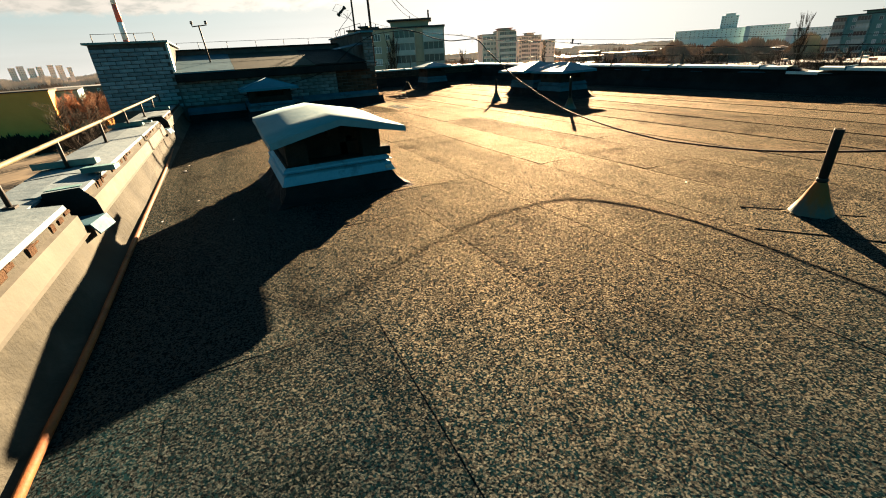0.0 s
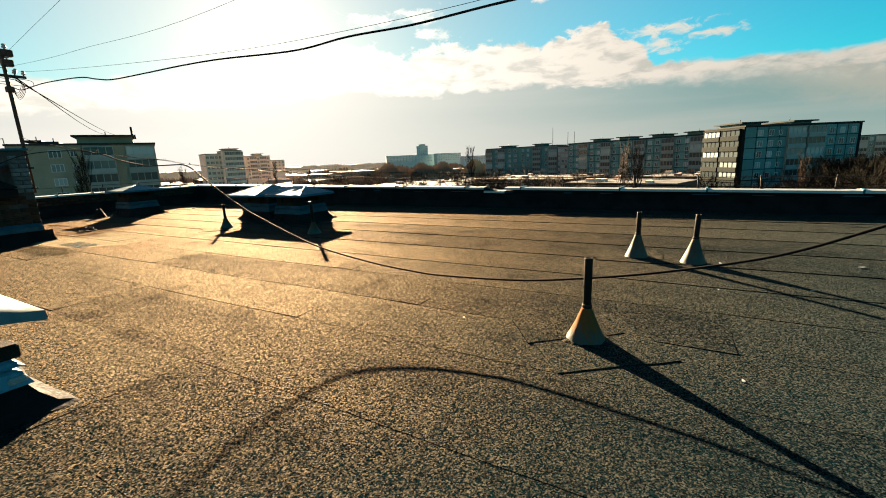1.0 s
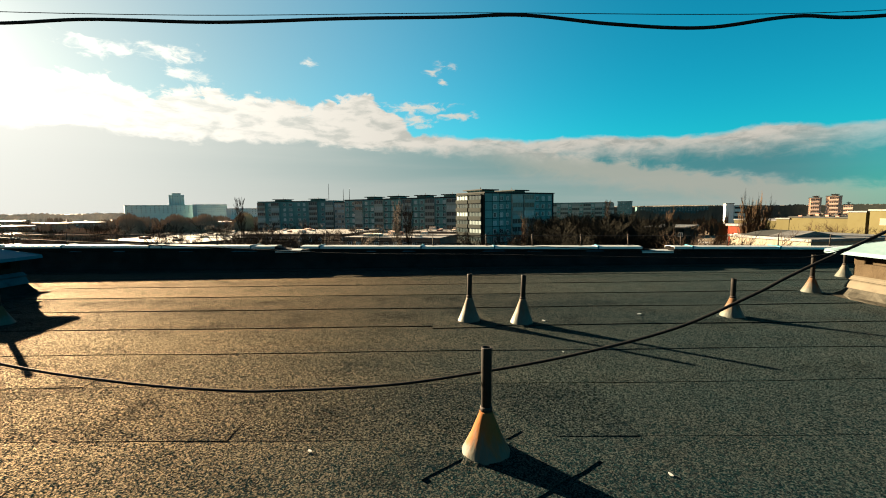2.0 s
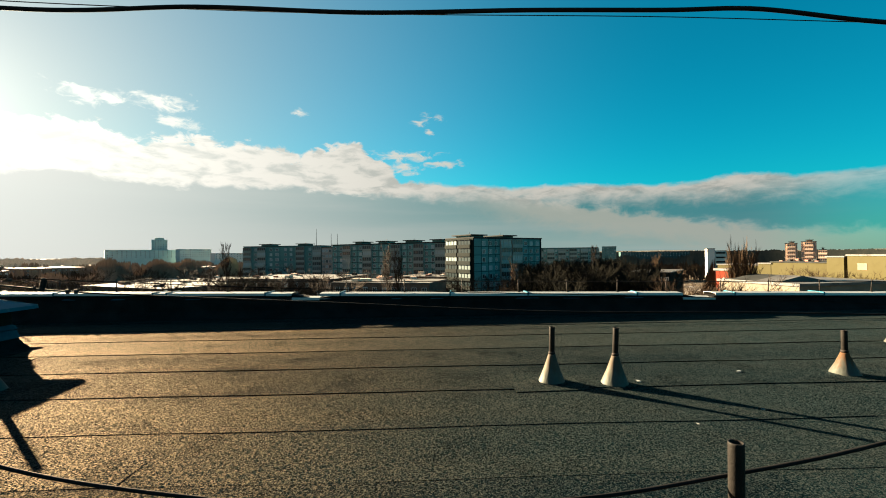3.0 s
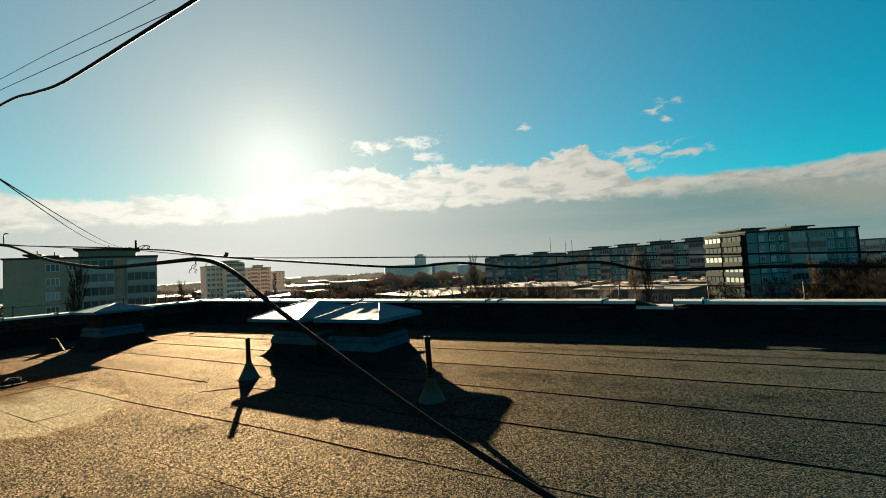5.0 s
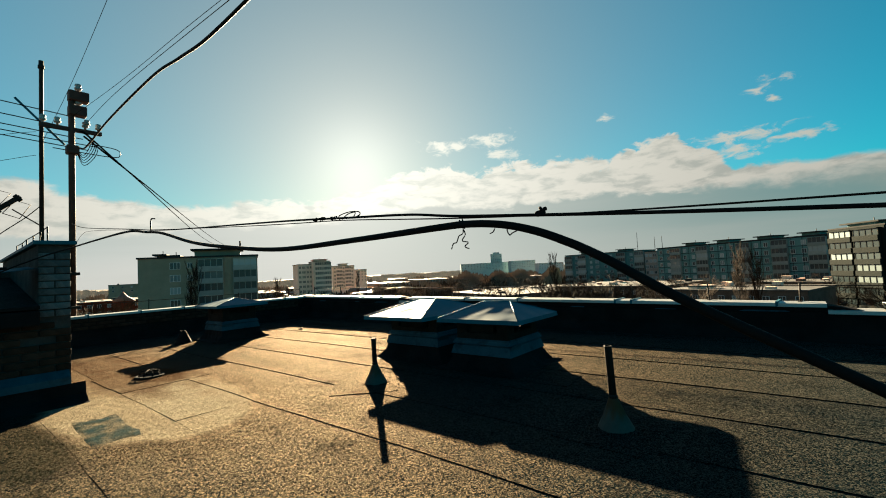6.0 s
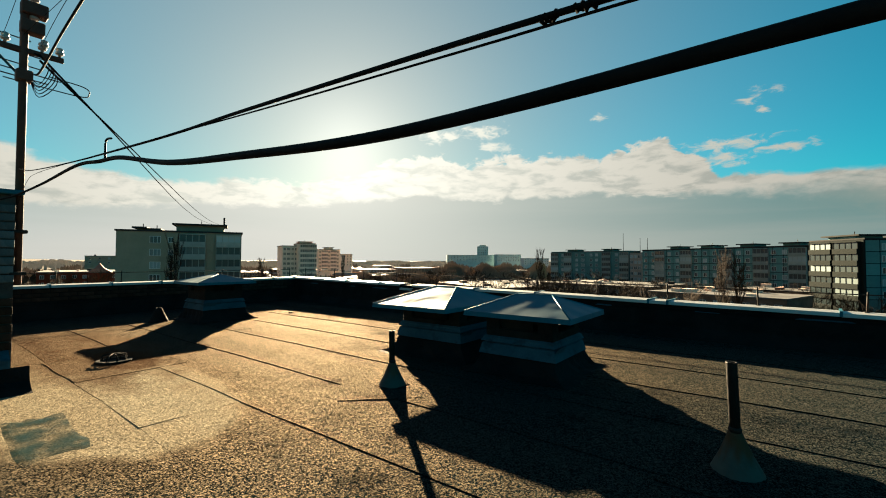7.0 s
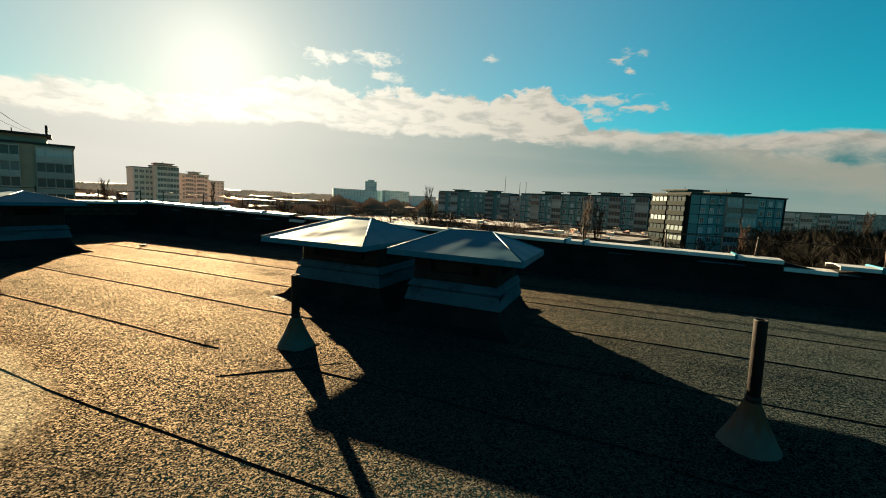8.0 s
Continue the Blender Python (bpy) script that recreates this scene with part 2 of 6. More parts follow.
    stone.inputs["Metallic"].default_value = 1.0
    stone.inputs["Roughness"].default_value = 0.85
    n.put(stone.inputs["Base Color"], n.mix(n.range(blot, 0.35, 0.65), (0.025, 0.033, 0.033), (0.032, 0.037, 0.035)))
    n.put(stone.inputs["Specular Tint"], (0.97, 0.81, 0.66))
    n.put(stone.inputs["Normal"], normal)
    both = n.add("ShaderNodeMixShader")
    n.put(both.inputs[0], n.math("MULTIPLY", n.math("MULTIPLY", gleam, 0.94), n.range(silt, 0.0, 0.9, 1.0, 0.3, False), clamp=True))
    n.put(both.inputs[1], b.outputs[0])
    n.put(both.inputs[2], stone.outputs[0])
    for node in n.tree.nodes:
        if node.type == "OUTPUT_MATERIAL":
            n.put(node.inputs[0], both.outputs[0])


FELT = material("mineral_felt", make_felt)
BITUMEN = surface("black_bitumen", (0.0048, 0.0048, 0.0054), (0.0132, 0.0126, 0.0126), 3.0, (0.7, 0.95), bump=0.010, bump_scale=22.0, spec=0.04)
def make_zinc(n, b):
    """Dented zinc sheet: broad soft dents, dull patches, streaks of dirt; the teal of skylit shade is in its colour."""
    at = n.add("ShaderNodeTexCoord").outputs["Object"]
    rnd = n.add("ShaderNodeObjectInfo").outputs["Random"]
    dull = n.noise(at, 2.6, 4.0, 0.6)
    dirt = n.noise(n.scaled(at, 9.0, 9.0, 2.0), 1.0, 5.0, 0.65)
    col = n.mix(n.range(dull, 0.35, 0.65), (0.012, 0.078, 0.112), (0.021, 0.106, 0.146))
    col = n.mix(n.range(dirt, 0.55, 0.75, 0.0, 0.45), col, (0.055, 0.115, 0.140))
    n.put(b.inputs["Base Color"], col)
    b.inputs["Metallic"].default_value = 0.12
    b.inputs["Specular IOR Level"].default_value = 0.08
    n.put(b.inputs["Roughness"], n.range(dull, 0.3, 0.7, 0.52, 0.68))
    bump = n.add("ShaderNodeBump")
    bump.inputs["Distance"].default_value = 0.03
    n.put(bump.inputs["Height"], n.noise(n.vmath("ADD", at, n.combine(n.math("MULTIPLY", rnd, 9.0), 0.0, 0.0)), 2.4, 1.0, 0.4))
    n.put(b.inputs["Normal"], bump.outputs[0])


ZINC = material("weathered_zinc", make_zinc)
PALE_ZINC = surface("pale_dull_zinc", (0.0697, 0.1109, 0.1236), (0.114, 0.1552, 0.1647), 1.1, (0.55, 0.75), metal=0.0, bump=0.004, bump_scale=2.0, stain=((0.06336, 0.08237, 0.08237), 0.5, 2.2), spec=0.03)
ZINC_WHITE = surface("frosted_zinc_coping", (0.2268, 0.2376, 0.2326), (0.3348, 0.3348, 0.319), 2.0, (0.35, 0.6), metal=0.35, bump=0.004, bump_scale=6.0, piece=0.08, stain=((0.1886, 0.1728, 0.1462), 0.4, 4.0))
FLASHING = surface("blue_grey_flashing", (0.0176, 0.0475, 0.0651), (0.036, 0.0759, 0.0961), 3.0, (0.6, 0.8), metal=0.0, bump=0.003, bump_scale=6.0, stain=((0.0096, 0.0145, 0.0186), 0.6, 5.0), spec=0.04)
BRIGHT_BAND = surface("bright_blue_flashing", (0.055, 0.17, 0.23), (0.085, 0.22, 0.285), 3.0, (0.5, 0.7), metal=0.0, bump=0.003, bump_scale=5.0, stain=((0.02, 0.045, 0.07), 0.6, 6.0), spec=0.1)
DUSTY_SHEET = surface("dusty_khaki_sheet", (0.0156, 0.0169, 0.01365), (0.0312, 0.0325, 0.0247), 1.2, (0.75, 0.9), bump=0.004, bump_scale=4.0, stain=((0.0091, 0.0156, 0.0208), 0.7, 0.9), spec=0.03)
BROWN_BRICK = surface("brown_sooty_brick", (0.022, 0.0135, 0.010), (0.045, 0.027, 0.019), 6.0, (0.85, 0.95), bump=0.006, bump_scale=60.0, piece=0.3, stain=((0.006, 0.005, 0.005), 0.85, 1.3), spec=0.03)
JOINT = surface("dark_panel_joint", (0.006, 0.009, 0.010), (0.012, 0.016, 0.017), 0.5, (0.9, 1.0), spec=0.02)
RENDER = surface("sooty_render", (0.0098, 0.00875, 0.0077), (0.0227, 0.0196, 0.0164), 4.0, (0.8, 0.95), bump=0.010, bump_scale=30.0, stain=((0.0042, 0.00385, 0.00385), 0.8, 2.5), spec=0.05)
SHAFT_SAND = surface("sunlit_sandy_render", (0.02344, 0.01718, 0.01028), (0.03906, 0.02937, 0.01814), 4.0, (0.8, 0.95), bump=0.010, bump_scale=30.0, stain=((0.009373, 0.006875, 0.004838), 0.6, 2.5), spec=0.03)
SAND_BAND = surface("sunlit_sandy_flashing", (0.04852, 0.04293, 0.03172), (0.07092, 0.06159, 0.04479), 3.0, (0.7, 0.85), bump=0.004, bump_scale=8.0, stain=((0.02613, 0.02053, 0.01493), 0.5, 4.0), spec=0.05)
BRICK = surface("silicate_brick", (0.06136, 0.07787, 0.08515), (0.1196, 0.1297, 0.1313), 6.0, (0.8, 0.95), bump=0.006, bump_scale=60.0, piece=0.28, stain=((0.01443, 0.01151, 0.01151), 0.85, 1.3), spec=0.05)
PALE_BRICK = surface("blue_white_brick", (0.075, 0.108, 0.128), (0.125, 0.160, 0.178), 6.0, (0.8, 0.95), bump=0.006, bump_scale=60.0, piece=0.25, stain=((0.020, 0.024, 0.028), 0.6, 1.3), spec=0.05)
MORTAR = surface("sooty_mortar", (0.03, 0.028, 0.027), (0.06, 0.057, 0.053), 5.0, (0.9, 1.0), bump=0.008, bump_scale=50.0, spec=0.05)
PLASTER = surface("sandy_parapet_felt", (0.02134, 0.02022, 0.01629), (0.04268, 0.0394, 0.03141), 2.4, (0.75, 0.95), bump=0.012, bump_scale=14.0, stain=((0.009602, 0.009328, 0.007852), 0.7, 2.0), spec=0.03)
FASCIA = surface("pale_parapet_fascia", (0.0496, 0.0456, 0.0377), (0.0736, 0.068, 0.0558), 2.0, (0.7, 0.9), bump=0.004, bump_scale=9.0, stain=((0.0288, 0.0256, 0.0197), 0.5, 2.6), spec=0.04)
TORN = surface("torn_rusty_edge", (0.0216, 0.01008, 0.00576), (0.054, 0.0324, 0.01872), 9.0, (0.8, 1.0), bump=0.02, bump_scale=30.0, spec=0.02)
SNOW_TIN = surface("snow_dusted_sheet", (0.0612, 0.08064, 0.09216), (0.0972, 0.1166, 0.1267), 1.6, (0.6, 0.85), metal=0.0, bump=0.006, bump_scale=9.0, stain=((0.0396, 0.0504, 0.0576), 0.5, 2.2), piece=0.12, spec=0.08)
TEAL_TIN = surface("teal_painted_sheet", (0.0432, 0.09504, 0.09504), (0.07776, 0.1382, 0.1339), 4.0, (0.45, 0.65), metal=0.0, bump=0.004, bump_scale=20.0, stain=((0.03888, 0.03024, 0.0216), 0.6, 4.0), spec=0.1)
RAIL_PAINT = surface("old_ochre_rail", (0.07085, 0.054, 0.02794), (0.09648, 0.07848, 0.04478), 7.0, (0.5, 0.75), bump=0.002, bump_scale=40.0, stain=((0.02981, 0.01303, 0.005602), 0.7, 9.0), spec=0.05)
DARK_STEEL = surface("dark_rusty_steel", (0.0108, 0.00936, 0.00864), (0.027, 0.0198, 0.0162), 8.0, (0.55, 0.8), metal=0.0, bump=0.002, bump_scale=60.0, spec=0.1)
RUST_STEEL = surface("red_rusted_steel", (0.04, 0.014, 0.0088), (0.076, 0.03, 0.018), 9.0, (0.65, 0.9), metal=0.15, bump=0.003, bump_scale=50.0)
def make_puddle(n, b):
    """Shallow water over silt: green-grey, clouded, with a dull sheen."""
    at = n.add("ShaderNodeTexCoord").outputs["Object"]
    murk = n.noise(at, 3.0, 5.0)
    n.put(b.inputs["Base Color"], n.mix(n.range(murk, 0.45, 0.66), (0.012, 0.027, 0.025), (0.036, 0.039, 0.028)))
    n.put(b.inputs["Roughness"], n.range(n.noise(at, 5.0, 4.0), 0.35, 0.7, 0.25, 0.5))
    n.put(b.inputs["Alpha"], n.range(n.noise(at, 4.5, 6.0, 0.6), 0.36, 0.60, 0.20, 0.80))
    b.inputs["IOR"].default_value = 1.07


PUDDLE = material("still_water", make_puddle)
PIPE_STEEL = surface("grey_vent_pipe", (0.00595, 0.00538, 0.00492), (0.0134, 0.0115, 0.0099), 9.0, (0.5, 0.75), metal=0.0, bump=0.003, bump_scale=40.0, spec=0.1)
CERAMIC = surface("white_ceramic", (0.217, 0.217, 0.21), (0.273, 0.273, 0.262), 12.0, (0.15, 0.3))
RUBBER = surface("black_cable_sheath", (0.004, 0.004, 0.0045), (0.01, 0.0095, 0.0095), 14.0, (0.6, 0.8), bump=0.002, bump_scale=60.0, spec=0.06)
def make_wire(n, b):
    """Old bare wire: black-brown oxide with no shine left."""
    at = n.add("ShaderNodeTexCoord").outputs["Object"]
    n.put(b.inputs["Base Color"], n.mix(n.range(n.noise(at, 20.0, 4.0), 0.35, 0.65), (0.0054, 0.0054, 0.0058), (0.0126, 0.0117, 0.0108)))
    b.inputs["Roughness"].default_value = 0.9
    b.inputs["IOR"].default_value = 1.0


WIRE = material("bare_dark_wire", make_wire)
COPPER_PIPE = surface("rusty_orange_pipe", (0.072, 0.02304, 0.0072), (0.1368, 0.04896, 0.0144), 6.0, (0.6, 0.8), metal=0.0, bump=0.003, bump_scale=30.0, stain=((0.0216, 0.01008, 0.00504), 0.7, 7.0), spec=0.1)


def cone_maker(n, b, base, least, most, rust):
    """Galvanised collar with rust runs down from the pipe."""
    at = n.add("ShaderNodeTexCoord").outputs["Object"]
    x, y, z = n.split(at)
    run = n.noise(n.scaled(at, 26.0, 26.0, 2.2), 1.0, 4.0)
    pale = n.mix(n.noise(at, 18.0, 4.0), (0.038, 0.044, 0.039), (0.072, 0.074, 0.064))
    reach = n.range(n.math("ADD", z, n.math("MULTIPLY", n.math("SUBTRACT", run, 0.5), 0.26)), base, base + 0.13)
    rnd = n.add("ShaderNodeObjectInfo").outputs["Random"]
    amount = n.math("MULTIPLY", reach, n.range(rnd, 0.0, 1.0, least, most))
    n.put(b.inputs["Base Color"], n.mix(amount, pale, rust))
    n.put(b.inputs["Roughness"], n.range(amount, 0.0, 1.0, 0.55, 0.9))
    n.put(b.inputs["Metallic"], n.range(amount, 0.0, 1.0, 0.2, 0.0))
    b.inputs["Specular IOR Level"].default_value = 0.03
    bump = n.add("ShaderNodeBump")
    bump.inputs["Distance"].default_value = 0.004
    n.put(bump.inputs["Height"], run)
    n.put(b.inputs["Normal"], bump.outputs[0])


CONE = material("rust_run_collar", lambda n, b: cone_maker(n, b, 0.05, 0.30, 0.80, (0.075, 0.034, 0.014)))
RUSTY_CONE = material("rust_red_collar", lambda n, b: cone_maker(n, b, 0.01, 0.95, 1.0, (0.135, 0.052, 0.016)))

# the town
GROUND_Z = -17.0


def make_ground(n, b):
    at = n.add("ShaderNodeTexCoord").outputs["Object"]
    broad = n.noise(at, 0.012, 6.0, 0.6)
    fine = n.noise(at, 0.12, 6.0, 0.65)
    col = n.mix(n.range(fine, 0.35, 0.65), (0.050, 0.040, 0.030), (0.115, 0.088, 0.058))
    snow = n.math("MULTIPLY", n.range(broad, 0.53, 0.62), n.range(fine, 0.44, 0.60))
    n.put(b.inputs["Base Color"], n.mix(snow, col, (0.42, 0.42, 0.42)))
    b.inputs["Roughness"].default_value = 0.9
    b.inputs["Specular IOR Level"].default_value = 0.05


GROUND = material("winter_ground", make_ground)
def make_wet_road(n, b):
    at = n.add("ShaderNodeTexCoord").outputs["Object"]
    wet = n.range(n.noise(n.scaled(at, 1.0, 1.0, 0.0), 0.07, 5.0, 0.65), 0.46, 0.60)
    n.put(b.inputs["Base Color"], n.mix(wet, (0.05, 0.042, 0.034), (0.030, 0.027, 0.024)))
    n.put(b.inputs["Roughness"], n.range(wet, 0.0, 1.0, 0.9, 0.30))
    n.put(b.inputs["Specular IOR Level"], n.range(wet, 0.0, 1.0, 0.02, 0.30))


WET_ROAD = material("wet_road", make_wet_road)
WALL_TEAL = surface("grey_teal_panel", (0.05286, 0.147, 0.1431), (0.08968, 0.205, 0.198), 0.35, (0.8, 0.95), piece=0.18, stain=((0.03776, 0.0978, 0.09408), 0.5, 0.25))
LOW_BROWN = surface("weathered_brown_wall", (0.085, 0.058, 0.044), (0.15, 0.105, 0.08), 0.4, (0.85, 0.95), stain=((0.05, 0.035, 0.028), 0.6, 0.5), spec=0.1)
WALL_DIM_CREAM = surface("sun_dimmed_cream_panel", (0.007526, 0.0116, 0.01065), (0.01048, 0.0152, 0.01389), 0.35, (0.8, 0.95), piece=0.08, stain=((0.005242, 0.007584, 0.006939), 0.4, 0.3), spec=0.05)
WALL_PINK = surface("pale_pink_panel", (0.232, 0.185, 0.158), (0.277, 0.228, 0.194), 0.35, (0.8, 0.95), piece=0.08)
WALL_OLIVE = surface("olive_grey_render", (0.1716, 0.1644, 0.1103), (0.2327, 0.2139, 0.1502), 0.3, (0.8, 0.95), stain=((0.1313, 0.1162, 0.08138), 0.5, 0.2))
WALL_TAN = surface("haze_paled_tan_panel", (0.7, 0.49, 0.3569), (0.868, 0.63, 0.476), 0.3, (0.8, 0.95), piece=0.08)
WALL_YELLOW = surface("yellow_render", (0.04867, 0.04209, 0.01654), (0.0578, 0.05161, 0.02327), 0.2, (0.8, 0.95), stain=((0.03526, 0.02951, 0.01235), 0.4, 0.3), spec=0.08)
WALL_OCHRE = surface("ochre_render", (0.473, 0.1934, 0.04152), (0.5388, 0.2234, 0.05184), 0.3, (0.8, 0.95), stain=((0.473, 0.2083, 0.03456), 0.5, 0.3), spec=0.1)
LOW_BEIGE = surface("beige_low_wall", (0.105, 0.092, 0.070), (0.150, 0.132, 0.102), 0.4, (0.85, 0.95), stain=((0.06, 0.05, 0.04), 0.5, 0.5), spec=0.1)
WALL_WHITE = surface("white_render", (0.434, 0.434, 0.42), (0.518, 0.511, 0.49), 0.2, (0.8, 0.95))
WALL_RED = surface("red_brick_wall", (0.0825, 0.01446, 0.006755), (0.11, 0.0231, 0.01155), 0.8, (0.8, 0.95), spec=0.05)
EAST_WOODS = surface("blue_brown_woods", (0.030, 0.038, 0.036), (0.056, 0.058, 0.050), 0.05, (0.9, 1.0), spec=0.02)
TAN_BUSH = surface("tan_bush", (0.0364, 0.02148, 0.01056), (0.08008, 0.04914, 0.02457), 0.5, (0.9, 1.0), spec=0.03)
EAST_SLAB = surface("grey_blue_slab", (0.030, 0.062, 0.066), (0.048, 0.084, 0.086), 0.1, (0.85, 0.95), spec=0.05)
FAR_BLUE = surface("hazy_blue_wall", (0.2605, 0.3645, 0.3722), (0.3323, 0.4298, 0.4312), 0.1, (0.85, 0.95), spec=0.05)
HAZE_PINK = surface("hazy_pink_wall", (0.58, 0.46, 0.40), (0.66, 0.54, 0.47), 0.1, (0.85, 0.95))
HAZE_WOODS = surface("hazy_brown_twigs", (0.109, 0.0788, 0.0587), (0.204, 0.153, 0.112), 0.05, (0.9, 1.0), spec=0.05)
ROOF_DARK = surface("dark_roofing", (0.0175, 0.01925, 0.01925), (0.035, 0.03675, 0.035), 0.4, (0.75, 0.9), spec=0.05)
ROOF_SNOW = surface("snowy_roofing", (0.02472, 0.02384, 0.02208), (0.07432, 0.07248, 0.06896), 0.22, (0.55, 0.8), stain=((0.01064, 0.00976, 0.00888), 0.85, 0.30))
ROOF_RUST = surface("rusty_roofing", (0.16, 0.06, 0.04), (0.26, 0.11, 0.07), 0.4, (0.7, 0.9))
LOGGIA = surface("balcony_parapet", (0.15, 0.184, 0.17), (0.23, 0.26, 0.236), 0.6, (0.8, 0.95), piece=0.2)
FRAME_WHITE = surface("white_window_frame", (0.42, 0.42, 0.406), (0.504, 0.504, 0.49), 2.0, (0.5, 0.7))
RUSSET_TWIGS = surface("sunlit_russet_twigs", (0.15, 0.080, 0.046), (0.28, 0.155, 0.088), 0.7, (0.85, 0.95), piece=0.25, spec=0.08)
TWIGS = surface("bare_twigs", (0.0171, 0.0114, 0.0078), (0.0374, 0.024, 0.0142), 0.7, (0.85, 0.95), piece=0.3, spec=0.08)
SUNNY_TWIGS = surface("sunlit_tan_twigs", (0.0372, 0.024, 0.0144), (0.075, 0.048, 0.027), 0.7, (0.85, 0.95), piece=0.25, spec=0.08)
DARK_TWIGS = surface("shade_dark_twigs", (0.006, 0.0065, 0.006), (0.015, 0.014, 0.011), 0.5, (0.9, 1.0), spec=0.01)
FAR_WOODS = surface("haze_paled_woods", (0.26, 0.23, 0.2), (0.4, 0.35, 0.3), 0.06, (0.9, 1.0), spec=0.05)
RED_PAINT = surface("red_mast_paint", (0.42, 0.06, 0.035), (0.52, 0.09, 0.05), 0.3, (0.6, 0.8))


def make_glass(n, b):
    rnd = n.add("ShaderNodeObjectInfo").outputs["Random"]
    n.put(b.inputs["Base Color"], n.mix(n.range(rnd, 0.55, 0.9), (0.022, 0.034, 0.037), (0.26, 0.32, 0.32)))
    b.inputs["Roughness"].default_value = 0.18
    b.inputs["Specular IOR Level"].default_value = 0.35


GLASS = material("window_glass", make_glass)
HAZED_GLASS = surface("hazed_window_glass", (0.15, 0.115, 0.095), (0.24, 0.185, 0.15), 1.0, (0.4, 0.6), piece=0.3)


# ---- mesh helpers ----
def box(bm, x0, x1, y0, y1, z0, z1, bevel=0.0):
    made = bmesh.ops.create_cube(bm, size=1.0)["verts"]
    for v in made:
        v.co = ((x0 + x1) / 2 + v.co.x * (x1 - x0), (y0 + y1) / 2 + v.co.y * (y1 - y0), (z0 + z1) / 2 + v.co.z * (z1 - z0))
    if bevel:
        edges = list({e for v in made for e in v.link_edges})
        bmesh.ops.bevel(bm, geom=edges, offset=bevel, segments=1, affect="EDGES")
    return bm


def poly(bm, points, faces):
    verts = [bm.verts.new(p) for p in points]
    for f in faces:
        bm.faces.new([verts[k] for k in f])
    return verts


def lathe(bm, rings, sides=18, centre=(0, 0), lean=(0.0, 0.0), caps=True):
    """Rings of (radius, z) turned about an upright axis."""
    loops = []
    for r, z in rings:
        loops.append([bm.verts.new((centre[0] + lean[0] * z + r * math.cos(a), centre[1] + lean[1] * z + r * math.sin(a), z))
                      for a in (2 * math.pi * k / sides for k in range(sides))])
    for a, b in zip(loops, loops[1:]):
        for k in range(sides):
            f = bm.faces.new((a[k], a[(k + 1) % sides], b[(k + 1) % sides], b[k]))
            f.smooth = True
    if caps:
        bm.faces.new(loops[0][::-1])
        bm.faces.new(loops[-1])
    return bm


def rod(bm, a, b, r, sides=8, r2=None):
    a, b = Vector(a), Vector(b)
    up = (b - a).normalized()
    side = up.orthogonal().normalized()
    other = up.cross(side)
    loops = [[bm.verts.new(p + (side * math.cos(t) + other * math.sin(t)) * q) for t in (2 * math.pi * k / sides for k in range(sides))]
             for p, q in ((a, r), (b, r if r2 is None else r2))]
    for k in range(sides):
        bm.faces.new((loops[0][k], loops[0][(k + 1) % sides], loops[1][(k + 1) % sides], loops[1][k])).smooth = True
    bm.faces.new(loops[0][::-1])
    bm.faces.new(loops[1])
    return bm


def tube(bm, points, r, sides=8):
    """A bent tube along points."""
    pts = [Vector(p) for p in points]
    loops = []
    for k, p in enumerate(pts):
        t = (pts[min(k + 1, len(pts) - 1)] - pts[max(k - 1, 0)]).normalized()
        ref = Vector((0, 0, 1)) if abs(t.z) < 0.9 else Vector((1, 0, 0))
        s = t.cross(ref).normalized()
        u = s.cross(t)
        loops.append([bm.verts.new(p + (s * math.cos(a) + u * math.sin(a)) * r) for a in (2 * math.pi * j / sides for j in range(sides))])
    for a, b in zip(loops, loops[1:]):
        for k in range(sides):
            bm.faces.new((a[k], a[(k + 1) % sides], b[(k + 1) % sides], b[k])).smooth = True
    bm.faces.new(loops[0][::-1])
    bm.faces.new(loops[-1])
    return bm


def smooth_path(points, steps=8):
    """Points on a smooth curve through the given ones."""
    pts = [Vector(p) for p in points]
    out = []
    for k in range(len(pts) - 1):
        p0, p1, p2, p3 = pts[max(k - 1, 0)], pts[k], pts[k + 1], pts[min(k + 2, len(pts) - 1)]
        for j in range(steps):
            t = j / steps
            out.append(0.5 * ((2 * p1) + (p2 - p0) * t + (2 * p0 - 5 * p1 + 4 * p2 - p3) * t * t + (3 * p1 - p0 - 3 * p2 + p3) * t ** 3))
    return out + [pts[-1]]


def mesh_of(name, bm, mat):
    bmesh.ops.recalc_face_normals(bm, faces=bm.faces)
    me = bpy.data.meshes.new(name)
    bm.to_mesh(me)
    bm.free()
    me.materials.append(mat)
    return me


def part(name, bm, mat, parent, label=""):
    ob = new(name, mesh_of(name, bm, mat))
    ob.parent = parent
    return tagged(ob, label)


def piece(name, mesh, parent, m):
    ob = new(name, mesh)
    ob.parent = parent
    ob.matrix_basis = m
    return ob


def thing(name, label, category, group="", kind="", at=(0, 0, 0), turn=0.0):
    ob = new(name)
    ob.empty_display_size = 0.2
    ob.matrix_basis = pose(*at, 0, 0, turn)
    return tagged(ob, label, category, group, kind)


def single(name, bm, mat, label, category, group="", kind=""):
    return tagged(new(name, mesh_of(name, bm, mat)), label, category, group, kind)


# ---- the roof and its parapets ----
WEST, EAST, SOUTH, NORTH = -15.5, 14.0, -1.05, 10.0


def rim_height(x):
    """Top of the north parapet, which falls gently to the east."""
    return 0.415 - 0.0137 * x


